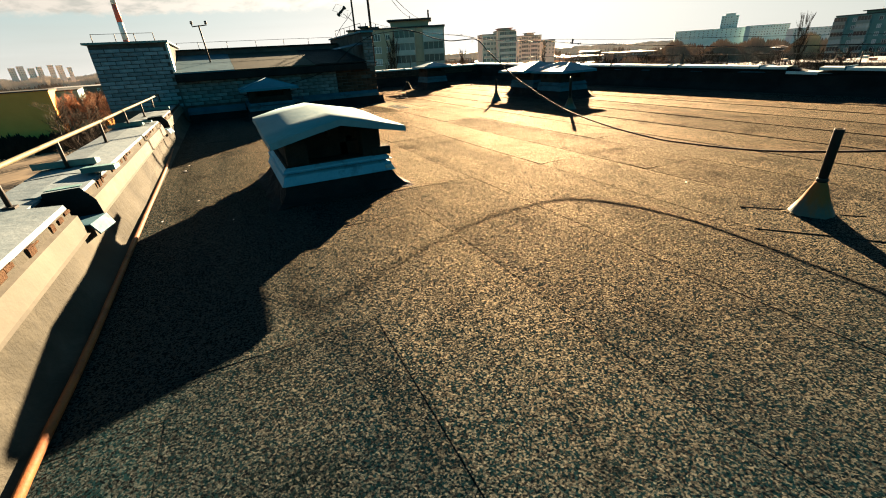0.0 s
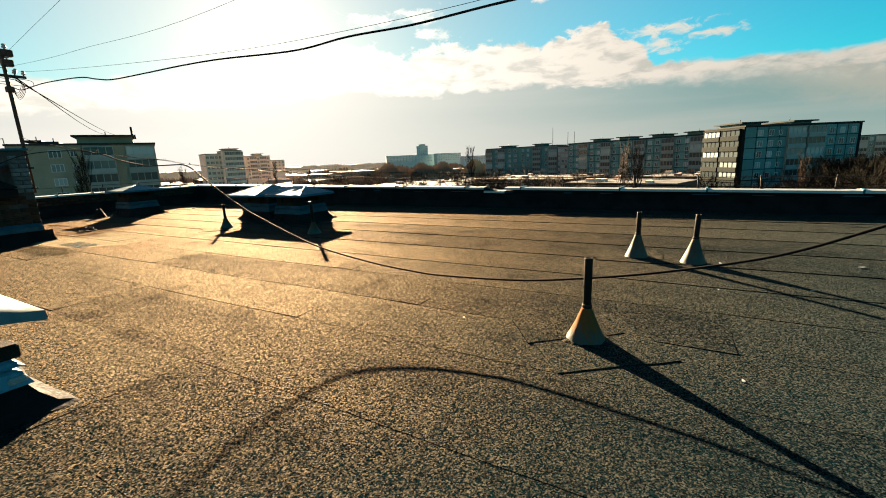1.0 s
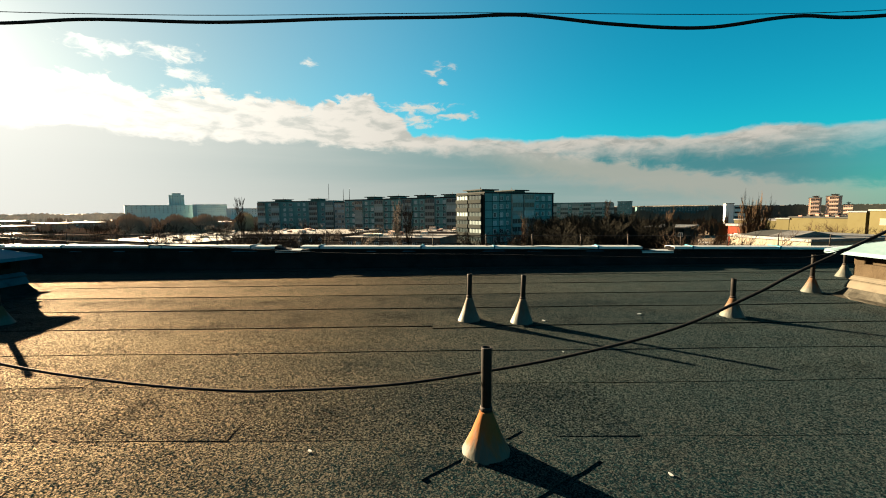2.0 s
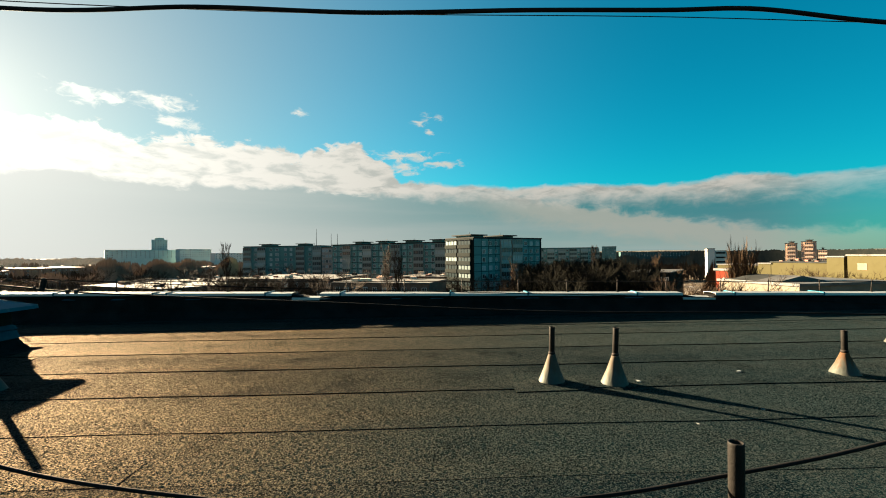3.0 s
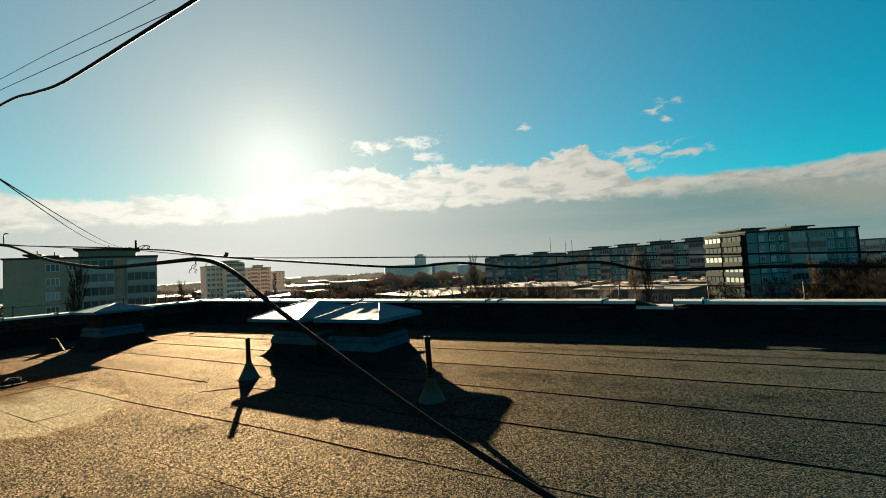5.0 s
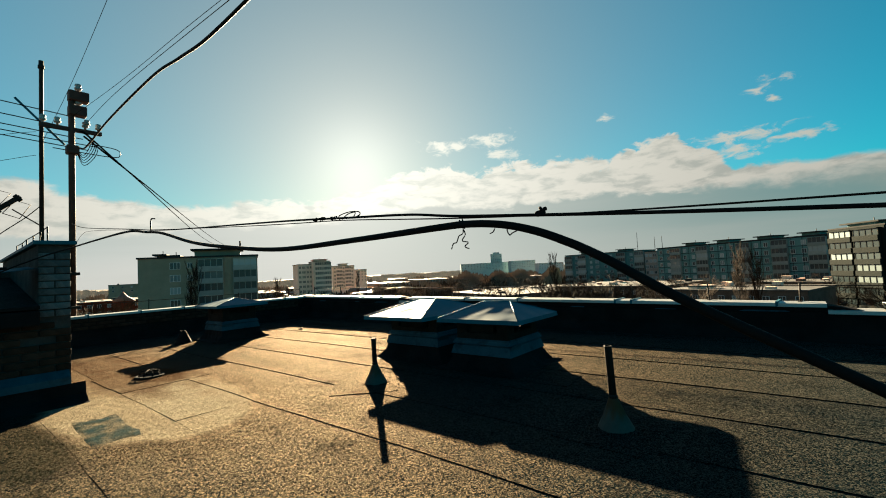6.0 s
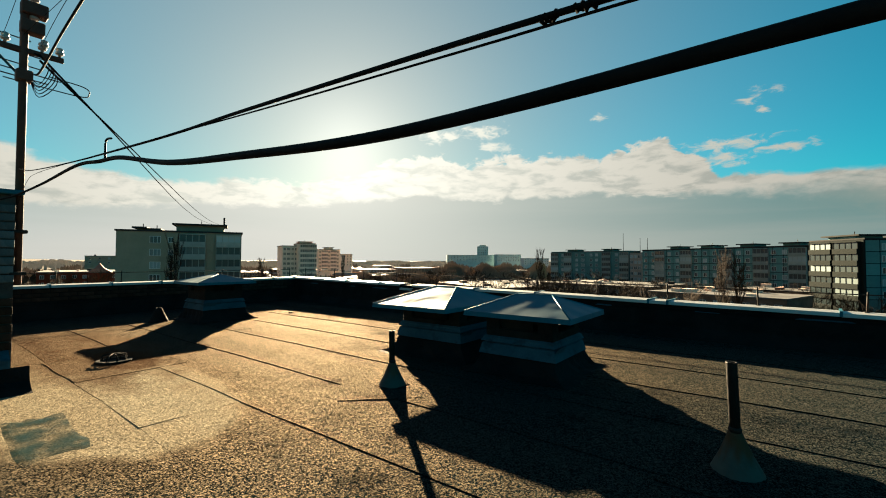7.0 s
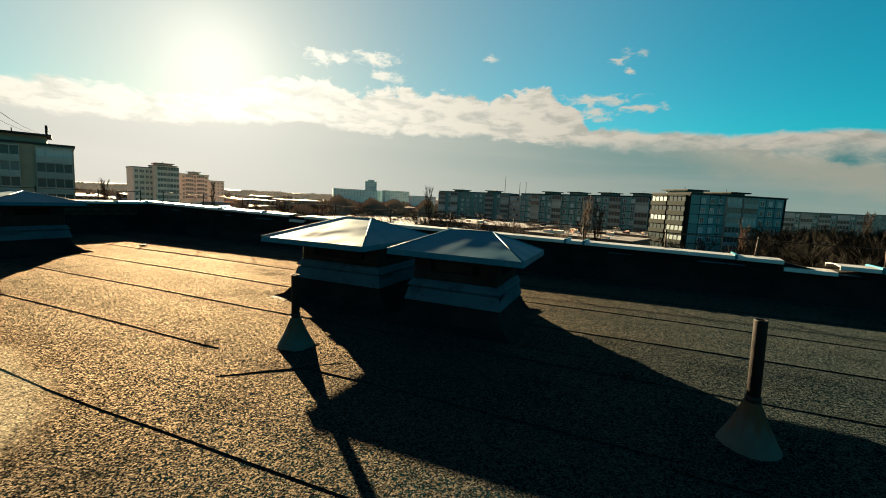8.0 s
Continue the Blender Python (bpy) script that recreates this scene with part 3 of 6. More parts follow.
deck = single("floor", box(bmesh.new(), WEST - 0.4, EAST + 0.4, SOUTH - 0.45, NORTH + 0.35, GROUND_Z, -0.025), BITUMEN,
              "flat bitumen roof deck of an apartment house", "roof", kind="structure")


def parapet_wall(name, run, inner, thick, top, along_x=True, felt_high=0.8, mat=BITUMEN):
    """A parapet: a core with a felt upstand that leans against it and a felt edge near the top. run: (from, to); top: a function of the run."""
    bm = bmesh.new()
    rng = random.Random(name)
    count = max(2, int((run[1] - run[0]) / 0.45))
    sign = 1 if thick > 0 else -1
    rings = []
    for k in range(count + 1):
        u = run[0] + (run[1] - run[0]) * k / count
        h = top(u)
        j = rng.uniform(-0.008, 0.008)
        profile = [(inner - sign * (0.16 + j * 2), 0.004), (inner - sign * (0.10 + j), 0.05), (inner - sign * (0.035 + j), 0.16), (inner - sign * 0.022, h * felt_high - 0.02 + j),
                   (inner - sign * 0.030, h * felt_high + j), (inner, h * felt_high + 0.012 + j), (inner, h - 0.005), (inner + thick, h - 0.005), (inner + thick, -0.6)]
        rings.append([bm.verts.new((u, v, z) if along_x else (v, u, z)) for v, z in profile])
    for a, b in zip(rings, rings[1:]):
        for k in range(len(a) - 1):
            bm.faces.new((a[k], a[k + 1], b[k + 1], b[k]))
    bm.faces.new(rings[0])
    bm.faces.new(rings[-1][::-1])
    return bm


def coping(bm, u0, u1, v0, v1, z, lip=0.045, fall=0.0, along_x=True):
    """One folded coping sheet: a thin top that falls a little to both sides, and a lip at each edge."""
    mid = (v0 + v1) / 2
    sgn = 1 if v1 > v0 else -1
    profile = [(v0 - sgn * 0.004, -lip - 0.004), (v0 - sgn * 0.010, -lip), (v0, 0.0), (mid, 0.014), (v1, 0.0), (v1 + sgn * 0.010, -lip), (v1 + sgn * 0.004, -lip - 0.004),
               (v1 - sgn * 0.006, -0.010), (mid, 0.006), (v0 + sgn * 0.006, -0.010)]
    rings = []
    for u, dz in ((u0, 0.0), (u1, fall)):
        rings.append([bm.verts.new((u, v, z + dz + h) if along_x else (v, u, z + dz + h)) for v, h in profile])
    a, b = rings
    for k in range(len(a)):
        bm.faces.new((a[k], a[(k + 1) % len(a)], b[(k + 1) % len(a)], b[k]))
    bm.faces.new(a)
    bm.faces.new(b[::-1])
    return bm


def fold(bm, u, v0, v1, z, w=0.03, h=0.018, along_x=True, slant=0.05):
    """The raised fold where two coping sheets lock."""
    pts = [(u - w / 2, v0, z - 0.05), (u + w / 2, v0, z - 0.05), (u - w / 2, v0, z + h), (u + w / 2, v0, z + h),
           (u - w / 2 + slant, v1, z - 0.05), (u + w / 2 + slant, v1, z - 0.05), (u - w / 2 + slant, v1, z + h), (u + w / 2 + slant, v1, z + h)]
    if not along_x:
        pts = [(b, a, c) for a, b, c in pts]
    poly(bm, pts, [(0, 1, 3, 2), (4, 6, 7, 5), (0, 2, 6, 4), (1, 5, 7, 3), (2, 3, 7, 6), (0, 4, 5, 1)])
    return bm


wall_north = single("wall_north", parapet_wall("wall_north", (WEST - 0.3, EAST + 0.3), NORTH, 0.27, lambda u: rim_height(u) - (0.075 if (-3.44 < u < -2.95 or 4.3 < u < 4.93) else 0.0)), BITUMEN,
                    "black felt-lined brick parapet along the roof edge", "parapet", kind="structure")
wall_west = single("wall_west", parapet_wall("wall_west", (3.66, NORTH + 0.27), WEST, -0.27, lambda u: 0.61, along_x=False, felt_high=0.48), BITUMEN,
                   "black felt-lined brick parapet at the roof end", "parapet", kind="structure")
wall_east = single("wall_east", parapet_wall("wall_east", (SOUTH - 0.4, NORTH + 0.27), EAST, 0.27, lambda u: 0.34, along_x=False), BITUMEN,
                   "felt-lined brick parapet at the far roof end", "parapet", kind="structure")


def lay_coping():
    folds_north = (-13.2, -12.0, -9.3, -8.0, -6.14, -5.88, -4.0, -2.55, -0.4, 1.15, 3.35, 5.35, 7.2, 9.4, 11.6)
    rng = random.Random(4)
    edges = sorted((WEST - 0.33, -11.32, -10.95, -3.49, -2.95, 4.28, 4.95, EAST + 0.3) + folds_north)
    for a, b in zip(edges, edges[1:]):
        low = 0.085 if (a, b) in ((-11.32, -10.95), (-3.49, -2.95), (4.28, 4.95)) else 0.0
        z = rim_height(a) + 0.020 - low + rng.uniform(-0.004, 0.004)
        part("coping_sheet", coping(bmesh.new(), a + 0.003, b - 0.003, 9.95, 10.33, z, fall=rim_height(b) - rim_height(a)), ZINC_WHITE, wall_north)
    for u in folds_north:
        part("coping_fold", fold(bmesh.new(), u, 9.94, 10.34, rim_height(u) + 0.025, slant=rng.uniform(0.0, 0.07)), ZINC, wall_north)
    marks = (3.7, 4.75, 5.7, 6.6, 7.55, 8.4, 9.3, 9.95)
    for a, b in zip(marks, marks[1:]):
        part("coping_sheet", coping(bmesh.new(), a + 0.003, b - 0.003, WEST + 0.05, WEST - 0.33, 0.635 + rng.uniform(-0.004, 0.004), along_x=False), ZINC_WHITE, wall_west)
        part("coping_fold", fold(bmesh.new(), b, WEST + 0.06, WEST - 0.34, 0.64, along_x=False, slant=0.03), ZINC, wall_west)
    part("coping_sheet", coping(bmesh.new(), SOUTH - 0.4, 9.94, EAST - 0.05, EAST + 0.33, 0.36, along_x=False), ZINC_WHITE, wall_east)
    # torn felt edge strips that catch the light below the coping
    for k in range(16):
        u = -14.5 + k * 1.27 + rng.uniform(-0.3, 0.3)
        w = rng.uniform(0.15, 0.7)
        z = rim_height(u) * 0.8 - 0.004
        bm = bmesh.new()
        poly(bm, [(u, 9.958, z + 0.004), (u + w, 9.962, z), (u + w * 0.9, 9.990, z + 0.012), (u + w * 0.1, 9.988, z + 0.016), (u, 9.957, z - 0.002), (u + w * 0.95, 9.961, z - 0.004)],
             [(0, 1, 2, 3), (4, 5, 1, 0)])
        part("felt_edge", bm, FLASHING, wall_north)


lay_coping()


NOTCHES = ((-1.68, -1.40), (-6.30, -5.95))


def between_notches(x0, x1):
    """The stretches of the south parapet's top, cut by the notches."""
    u, runs = x0, []
    for a, b in sorted(NOTCHES):
        if x0 < a and b < x1:
            runs.append((u, a))
            u = b
    return runs + [(u, x1)]


def south_parapet():
    """The lit parapet on the near side: sandy felt fillet, pale fascia, crumbling brown edge, snow-dusted sheets, and two notches cut through."""
    rng = random.Random(8)
    x0, x1 = -9.9, EAST + 0.3
    cuts = [x0 + (x1 - x0) * k / 54 for k in range(55)]
    cuts = [x for x in cuts if not any(a - 0.05 < x < b + 0.05 for a, b in NOTCHES)]
    stations = [(x, 0.415) for x in cuts]
    for a, b in NOTCHES:
        stations += [(a - 0.002, 0.415), (a, 0.285), (b, 0.285), (b + 0.002, 0.415)]
    stations.sort()
    bm = bmesh.new()
    rings = []
    for x, top in stations:
        j = rng.uniform(-0.012, 0.012)
        prof = [(-0.90, 0.003), (-0.955 + j, 0.030), (-0.990, 0.13 + j), (-1.010 + j * 0.3, 0.25), (-1.035, top), (-1.21, top), (-1.212, 0.415), (-1.46, 0.415), (-1.46, -0.6)]
        rings.append([bm.verts.new((x, y, z)) for y, z in prof])
    for a, b in zip(rings, rings[1:]):
        for k in range(len(a) - 1):
            bm.faces.new((a[k], a[k + 1], b[k + 1], b[k])).smooth = k in (0, 1, 2)
    bm.faces.new(rings[0])
    bm.faces.new(rings[-1][::-1])
    wall = single("wall_south", bm, PLASTER, "sandy weathered felt parapet with a torn brown edge", "parapet", kind="structure")
    bm = bmesh.new()
    for a, b in between_notches(-9.8, 3.0):
        x = a
        while x < b - 0.1:
            w = rng.uniform(0.02, 0.10)
            if rng.random() < 0.55:
                z = 0.388 + rng.uniform(-0.030, 0.012)
                box(bm, x, x + w, -1.05, -1.030 + rng.uniform(0.0, 0.009), z, 0.416 + rng.uniform(-0.012, 0.002), 0.003)
            x += w + rng.uniform(0.0, 0.10)
    part("torn_edge", bm, TORN, wall, "crumbling rust-brown edge")
    for a, b in between_notches(-9.8, EAST):
        bm = bmesh.new()
        count = max(2, int((b - a) / 0.6))
        rows = []
        for k in range(count + 1):
            x, j = a + (b - a) * k / count, rng.uniform(-0.004, 0.004)
            rows.append([bm.verts.new(p) for p in ((x, -1.03, 0.372 + j), (x, -1.004, 0.366 + j), (x, -0.992 + j, 0.262 + j), (x, -0.980 + j, 0.254 + j), (x, -0.990 + j, 0.248 + j))])
        for p, q in zip(rows, rows[1:]):
            for k in range(4):
                bm.faces.new((p[k], q[k], q[k + 1], p[k + 1]))
        part("fascia_strip", bm, FASCIA, wall, "pale painted strip under the torn edge")
    marks = [-9.85, -7.4, -5.3, -3.95, -2.35, 0.4, 2.6, 5.0, 8.0, 11.0, EAST + 0.3]
    for a, b in zip(marks, marks[1:]):
        for u, v in between_notches(a + 0.004, b - 0.004):
            part("coping_sheet", coping(bmesh.new(), u, v, -1.045, -1.50, 0.435 + rng.uniform(-0.003, 0.005), lip=0.03), SNOW_TIN, wall)
    for u, v in NOTCHES:
        part("coping_sheet", coping(bmesh.new(), u + 0.003, v - 0.003, -1.225, -1.50, 0.434, lip=0.03), SNOW_TIN, wall)
    # bent cover strips lying across the sheets
    for u, v0, v1, w, h in ((-2.62, -1.52, -1.12, 0.13, 0.055), (-2.22, -1.13, -0.93, 0.16, 0.045), (-5.30, -1.52, -1.14, 0.16, 0.045), (-5.62, -1.50, -1.08, 0.10, 0.035), (-7.9, -1.50, -1.05, 0.2, 0.05), (-9.1, -1.45, -1.0, 0.4, 0.07)):
        bm = bmesh.new()
        poly(bm, [(u, v0, 0.456), (u, v1, 0.456), (u + 0.01, v1, 0.450 + h), (u + 0.01, v0, 0.450 + h), (u - w, v0, 0.456 + h * 0.5), (u - w, v1, 0.456 + h * 0.5), (u - w - 0.01, v0, 0.45), (u - w - 0.01, v1, 0.45)],
             [(0, 1, 2, 3), (3, 2, 5, 4), (4, 5, 7, 6), (0, 3, 4, 6), (1, 7, 5, 2), (0, 6, 7, 1)])
        part("cover_strip", bm, TEAL_TIN, wall, "bent teal metal strip across the coping")
    return wall


wall_south = south_parapet()


def railing(name, label, posts, heights, rail_r, post_r, mat_post, mat_rail, wires, skip=()):
    """Posts with a rail or two; posts: (x, y, z of foot)."""
    ob = thing(name, label, "railing")
    rng = random.Random(name)
    tops = []
    for x, y, z in posts:
        lx, ly = rng.uniform(-0.02, 0.02), rng.uniform(-0.012, 0.012)
        bm = rod(bmesh.new(), (x, y, z - 0.02), (x + lx, y + ly, z + heights), post_r, 6)
        box(bm, x - post_r * 2.2, x + post_r * 2.2, y - post_r * 2.2, y + post_r * 2.2, z - 0.004, z + 0.008)
        part("post", bm, mat_post, ob)
        tops.append((x + lx, y + ly, z + heights))
    for f in wires:
        path = [(x, y, z - heights * (1 - f)) for x, y, z in tops]
        part("rail", tube(bmesh.new(), path, rail_r, 6), mat_rail, ob)
    return ob


railing("roof_railing", "thin dark steel railing on the parapet coping", [(x, 10.14, rim_height(x) + 0.03) for x in (-15.2, -13.9, -12.75, -11.6, -10.4, -9.2, -8.05, -6.95, -5.9, -4.8, -3.75, -2.45, -1.3, -0.15, 1.0, 2.0, 3.03, 4.06, 5.2, 6.2, 7.3, 8.4, 9.6, 10.8, 12.0, 13.4)],
        0.25, 0.008, 0.011, DARK_STEEL, DARK_STEEL, (0.85,))
railing("roof_railing", "thin dark steel railing at the roof end", [(WEST - 0.14, y, 0.645) for y in (3.9, 4.85, 5.9, 6.95, 8.0, 9.05, 9.9)],
        0.25, 0.008, 0.011, DARK_STEEL, DARK_STEEL, (0.85,))
railing("roof_railing", "low ochre-painted pipe railing on a snowy parapet", [(x, -1.30, 0.445) for x in (-9.2, -8.0, -6.75, -5.35, -3.95, -2.6, -1.5, -0.3, 1.0, 2.4)],
        0.215, 0.016, 0.013, DARK_STEEL, RAIL_PAINT, (0.98,))

single("ground_pipe", tube(bmesh.new(), smooth_path([(-9.0, -0.98, 0.02), (-6.7, -0.985, 0.024), (-4.5, -0.93, 0.022), (-2.35, -0.90, 0.024), (-0.54, -0.875, 0.022), (0.22, -0.88, 0.024), (1.5, -0.86, 0.022), (4, -0.88, 0.022)], 5), 0.016, 8), COPPER_PIPE,
       "thin rusty orange pipe lying along the parapet", "pipe")


# ---- things on the roof ----
def vent_pipe(x, y, high, collar, lean=(0.0, 0.0), label="", cone=CONE):
    ob = thing("vent_pipe", label or "thin dark vent pipe in a rusty metal cone", "vent pipe", "vent pipes on the roof", at=(x, y, 0.0))
    bm = lathe(bmesh.new(), [(0.128, 0.002), (0.122, 0.012), (0.075, collar * 0.52), (0.036, collar), (0.034, collar + 0.012), (0.029, collar + 0.012)], 22, lean=lean)
    part("cone_collar", bm, cone, ob, "metal cone with rust runs")
    bm = lathe(bmesh.new(), [(0.026, 0.0), (0.026, high - 0.006), (0.0265, high), (0.0215, high), (0.0205, high - 0.05)], 14, lean=lean)
    part("pipe", bm, PIPE_STEEL, ob)
    bm = lathe(bmesh.new(), [(0.0275, collar + 0.014), (0.0315, collar + 0.018), (0.0315, collar + 0.034), (0.0275, collar + 0.038)], 14, lean=lean)
    part("clamp", bm, DARK_STEEL, ob)
    bm = bmesh.new()
    rng = random.Random(int(x * 100))
    ring = [(0.15 + rng.uniform(-0.02, 0.05)) for _ in range(16)]
    inner = [bm.verts.new((0.11 * math.cos(k * math.pi / 8), 0.11 * math.sin(k * math.pi / 8), 0.016)) for k in range(16)]
    outer = [bm.verts.new((ring[k] * math.cos(k * math.pi / 8), ring[k] * math.sin(k * math.pi / 8), 0.003)) for k in range(16)]
    for k in range(16):
        bm.faces.new((inner[k], inner[(k + 1) % 16], outer[(k + 1) % 16], outer[k]))
    part("sealing_ring", bm, FELT, ob)
    return ob


for px, py, ph, pc, pl in ((0.275, 3.154, 0.545, 0.205, (0.01, 0.0)), (0.345, 5.635, 0.52, 0.25, (0.02, 0.0)), (0.90, 5.527, 0.52, 0.25, (0.04, 0.0)), (-7.385, 5.70, 0.485, 0.19, (-0.02, 0.0)),
                           (-4.86, 5.70, 0.577, 0.20, (-0.03, 0.0)), (3.25, 5.673, 0.43, 0.2, (0.0, 0.0)), (5.2, 6.9, 0.53, 0.2, (0.0, 0.0)), (6.8, 8.1, 0.50, 0.2, (0.0, 0.0))):
    rusty = px == 0.275
    vent_pipe(px, py, ph, pc, pl, "dark vent pipe in a rust-orange metal cone" if rusty else "", RUSTY_CONE if rusty else CONE)


def hip_cap(bm, x0, x1, y0, y1, z, peak, ridge, drop=0.045):
    """A hipped sheet-metal cap with a folded lip. ridge: half length of the ridge along x."""
    cx, cy = (x0 + x1) / 2, (y0 + y1) / 2
    a = [(x0, y0, z), (x1, y0, z), (x1, y1, z), (x0, y1, z)]
    low = [(p[0] + (0.006 if p[0] > cx else -0.006), p[1] + (0.006 if p[1] > cy else -0.006), z - drop) for p in a]
    under = [(p[0] * 0.985 + cx * 0.015, p[1] * 0.985 + cy * 0.015, z - drop) for p in a]
    roof = [(p[0] * 0.985 + cx * 0.015, p[1] * 0.985 + cy * 0.015, z - 0.014) for p in a]
    pts = a + low + under + roof + [(cx - ridge, cy, peak), (cx + ridge, cy, peak)]
    faces = [(0, 1, 17, 16), (1, 2, 17), (2, 3, 16, 17), (3, 0, 16)]
    for k in range(4):
        j = (k + 1) % 4
        faces += [(k, 4 + k, 4 + j, j), (4 + k, 8 + k, 8 + j, 4 + j), (8 + k, 12 + k, 12 + j, 8 + j)]
    faces.append((12, 13, 14, 15))
    poly(bm, pts, faces)
    return bm


def shaft_body(bm, x0, x1, y0, y1, z0, z1, slots):
    """Four corner piers and a low wall, with open slots between under the cap."""
    box(bm, x0, x1, y0, y1, z0, slots, 0.008)
    w = 0.15
    for px in (x0, x1 - w):
        for py in (y0, y1 - w):
            box(bm, px, px + w, py, py + w, slots - 0.01, z1, 0.008)
    box(bm, x0 + 0.02, x1 - 0.02, y0 + 0.02, y1 - 0.02, z1 - 0.07, z1, 0.004)
    box(bm, x0 + 0.06, x1 - 0.22, y0 + 0.05, y1 - 0.05, slots - 0.01, z1 - 0.02)
    return bm


def skirt(bm, x0, x1, y0, y1, top, reach, rng):
    """Felt dressed up round a shaft, flaring out onto the roof with ragged corners."""
    n = 9
    def loop(d, z, wob):
        pts = []
        for (ax, ay), (bx, by) in (((x0 - d, y0 - d), (x1 + d, y0 - d)), ((x1 + d, y0 - d), (x1 + d, y1 + d)), ((x1 + d, y1 + d), (x0 - d, y1 + d)), ((x0 - d, y1 + d), (x0 - d, y0 - d))):
            for k in range(n):
                t = k / n
                pts.append(bm.verts.new((ax + (bx - ax) * t + rng.uniform(-wob, wob), ay + (by - ay) * t + rng.uniform(-wob, wob), z + rng.uniform(-wob, wob) * 0.12)))
        return pts
    loops = [loop(0.0, top, 0.004), loop(0.035, top * 0.55, 0.014), loop(0.09, top * 0.18, 0.022), loop(reach, 0.012, 0.045), loop(reach + 0.012, 0.001, 0.03)]
    for a, b in zip(loops, loops[1:]):
        for k in range(len(a)):
            bm.faces.new((a[k], a[(k + 1) % len(a)], b[(k + 1) % len(a)], b[k]))
    return bm


def flashing_band(bm, x0, x1, y0, y1, z0, z1, out):
    """A metal band round the shaft with a kicked-out lower edge and a small top ledge."""
    rings = []
    for d, z in ((0.004, z1 + 0.022), (out * 0.55, z1 + 0.004), (out * 0.6, z1 - 0.01), (out, z0), (out - 0.012, z0 - 0.004), (0.004, z0 + 0.01)):
        rings.append([bm.verts.new(p) for p in ((x0 - d, y0 - d, z), (x1 + d, y0 - d, z), (x1 + d, y1 + d, z), (x0 - d, y1 + d, z))])
    for a, b in zip(rings, rings[1:]):
        for k in range(4):
            bm.faces.new((a[k], a[(k + 1) % 4], b[(k + 1) % 4], b[k]))
    return bm


def vent_shaft(cap, peak, ridge, body, eave, band, label, body_mat=RENDER, lean=0.0, cap_mat=ZINC, band_mat=FLASHING, skirt_mat=BITUMEN):
    """A capped ventilation shaft; cap and body: x0, x1, y0, y1."""
    cx, cy = (body[0] + body[1]) / 2, (body[2] + body[3]) / 2
    ob = thing("vent_shaft", label, "vent shaft", "capped vent shafts", at=(cx, cy, 0.0))
    c = (cap[0] - cx, cap[1] - cx, cap[2] - cy, cap[3] - cy)
    b = (body[0] - cx, body[1] - cx, body[2] - cy, body[3] - cy)
    rng = random.Random(int(cx * 77))
    part("shaft", shaft_body(bmesh.new(), *b, 0.0, eave - 0.02, eave - 0.17), body_mat, ob, "sooty rendered shaft with open slots")
    bm = hip_cap(bmesh.new(), *c, eave, peak, ridge)
    bmesh.ops.rotate(bm, verts=bm.verts, cent=(0, 0, eave), matrix=Matrix.Rotation(lean, 3, "X"))
    part("cap", bm, cap_mat, ob, "hipped sheet-metal cap")
    part("flashing", flashing_band(bmesh.new(), *b, band[0], band[1] - 0.015, 0.055), band_mat, ob, "blue-grey metal band")
    part("upper_flashing", flashing_band(bmesh.new(), b[0], b[1], b[2], b[3], band[1] + 0.012, band[1] + 0.045, 0.042), band_mat, ob, "narrow metal ledge")
    bm = bmesh.new()
    mx, my = (c[0] + c[1]) / 2, (c[2] + c[3]) / 2
    for ex, ey, sx in ((c[0], c[2], -1), (c[1], c[2], 1), (c[1], c[3], 1), (c[0], c[3], -1)):
        tube(bm, [(ex, ey, eave), (mx + sx * ridge, my, peak)], 0.007, 6)
    tube(bm, [(mx - ridge, my, peak), (mx + ridge, my, peak)], 0.007, 6)
    bmesh.ops.rotate(bm, verts=bm.verts, cent=(0, 0, eave), matrix=Matrix.Rotation(lean, 3, "X"))
    part("cap_seam", bm, cap_mat, ob, "folded seam along the hips")
    tip = bmesh.new()
    poly(tip, [(b[1] + 0.045, b[2] - 0.05, band[1] - 0.03), (b[1] + 0.075, b[2] - 0.03, band[1] + 0.02), (b[1] + 0.075, b[2] + 0.16, band[1] + 0.025), (b[1] + 0.05, b[2] + 0.16, band[1] - 0.04),
               (b[1] + 0.04, b[2] - 0.045, band[1] - 0.032), (b[1] + 0.07, b[2] - 0.026, band[1] + 0.018)], [(0, 1, 2, 3), (4, 5, 1, 0)])
    part("bent_corner", tip, band_mat, ob, "bent-up corner of the band")
    part("felt_skirt", skirt(bmesh.new(), b[0] - 0.03, b[1] + 0.03, b[2] - 0.03, b[3] + 0.03, band[0] + 0.01, 0.16, rng), skirt_mat, ob, "black flared felt skirt")
    return ob


vent_shaft((-7.20, -6.08, 6.56, 7.52), 0.765, 0.19, (-7.02, -6.30, 6.70, 7.40), 0.60, (0.18, 0.29), "square vent shaft under a grey hipped metal cap")
vent_shaft((-8.50, -7.40, 6.50, 7.98), 0.79, 0.16, (-8.30, -7.44, 6.82, 7.78), 0.60, (0.20, 0.31), "square vent shaft with a dented metal cap")
vent_shaft((-13.62, -12.55, 6.18, 7.22), 0.855, 0.12, (-13.45, -12.72, 6.36, 7.04), 0.72, (0.22, 0.33), "vent shaft with a pale metal cap before the parapet")
vent_shaft((-9.72, -8.78, 0.22, 1.42), 0.83, 0.10, (-9.58, -8.92, 0.38, 1.26), 0.63, (0.18, 0.27), "vent shaft with a teal metal cap beside a brick wall")
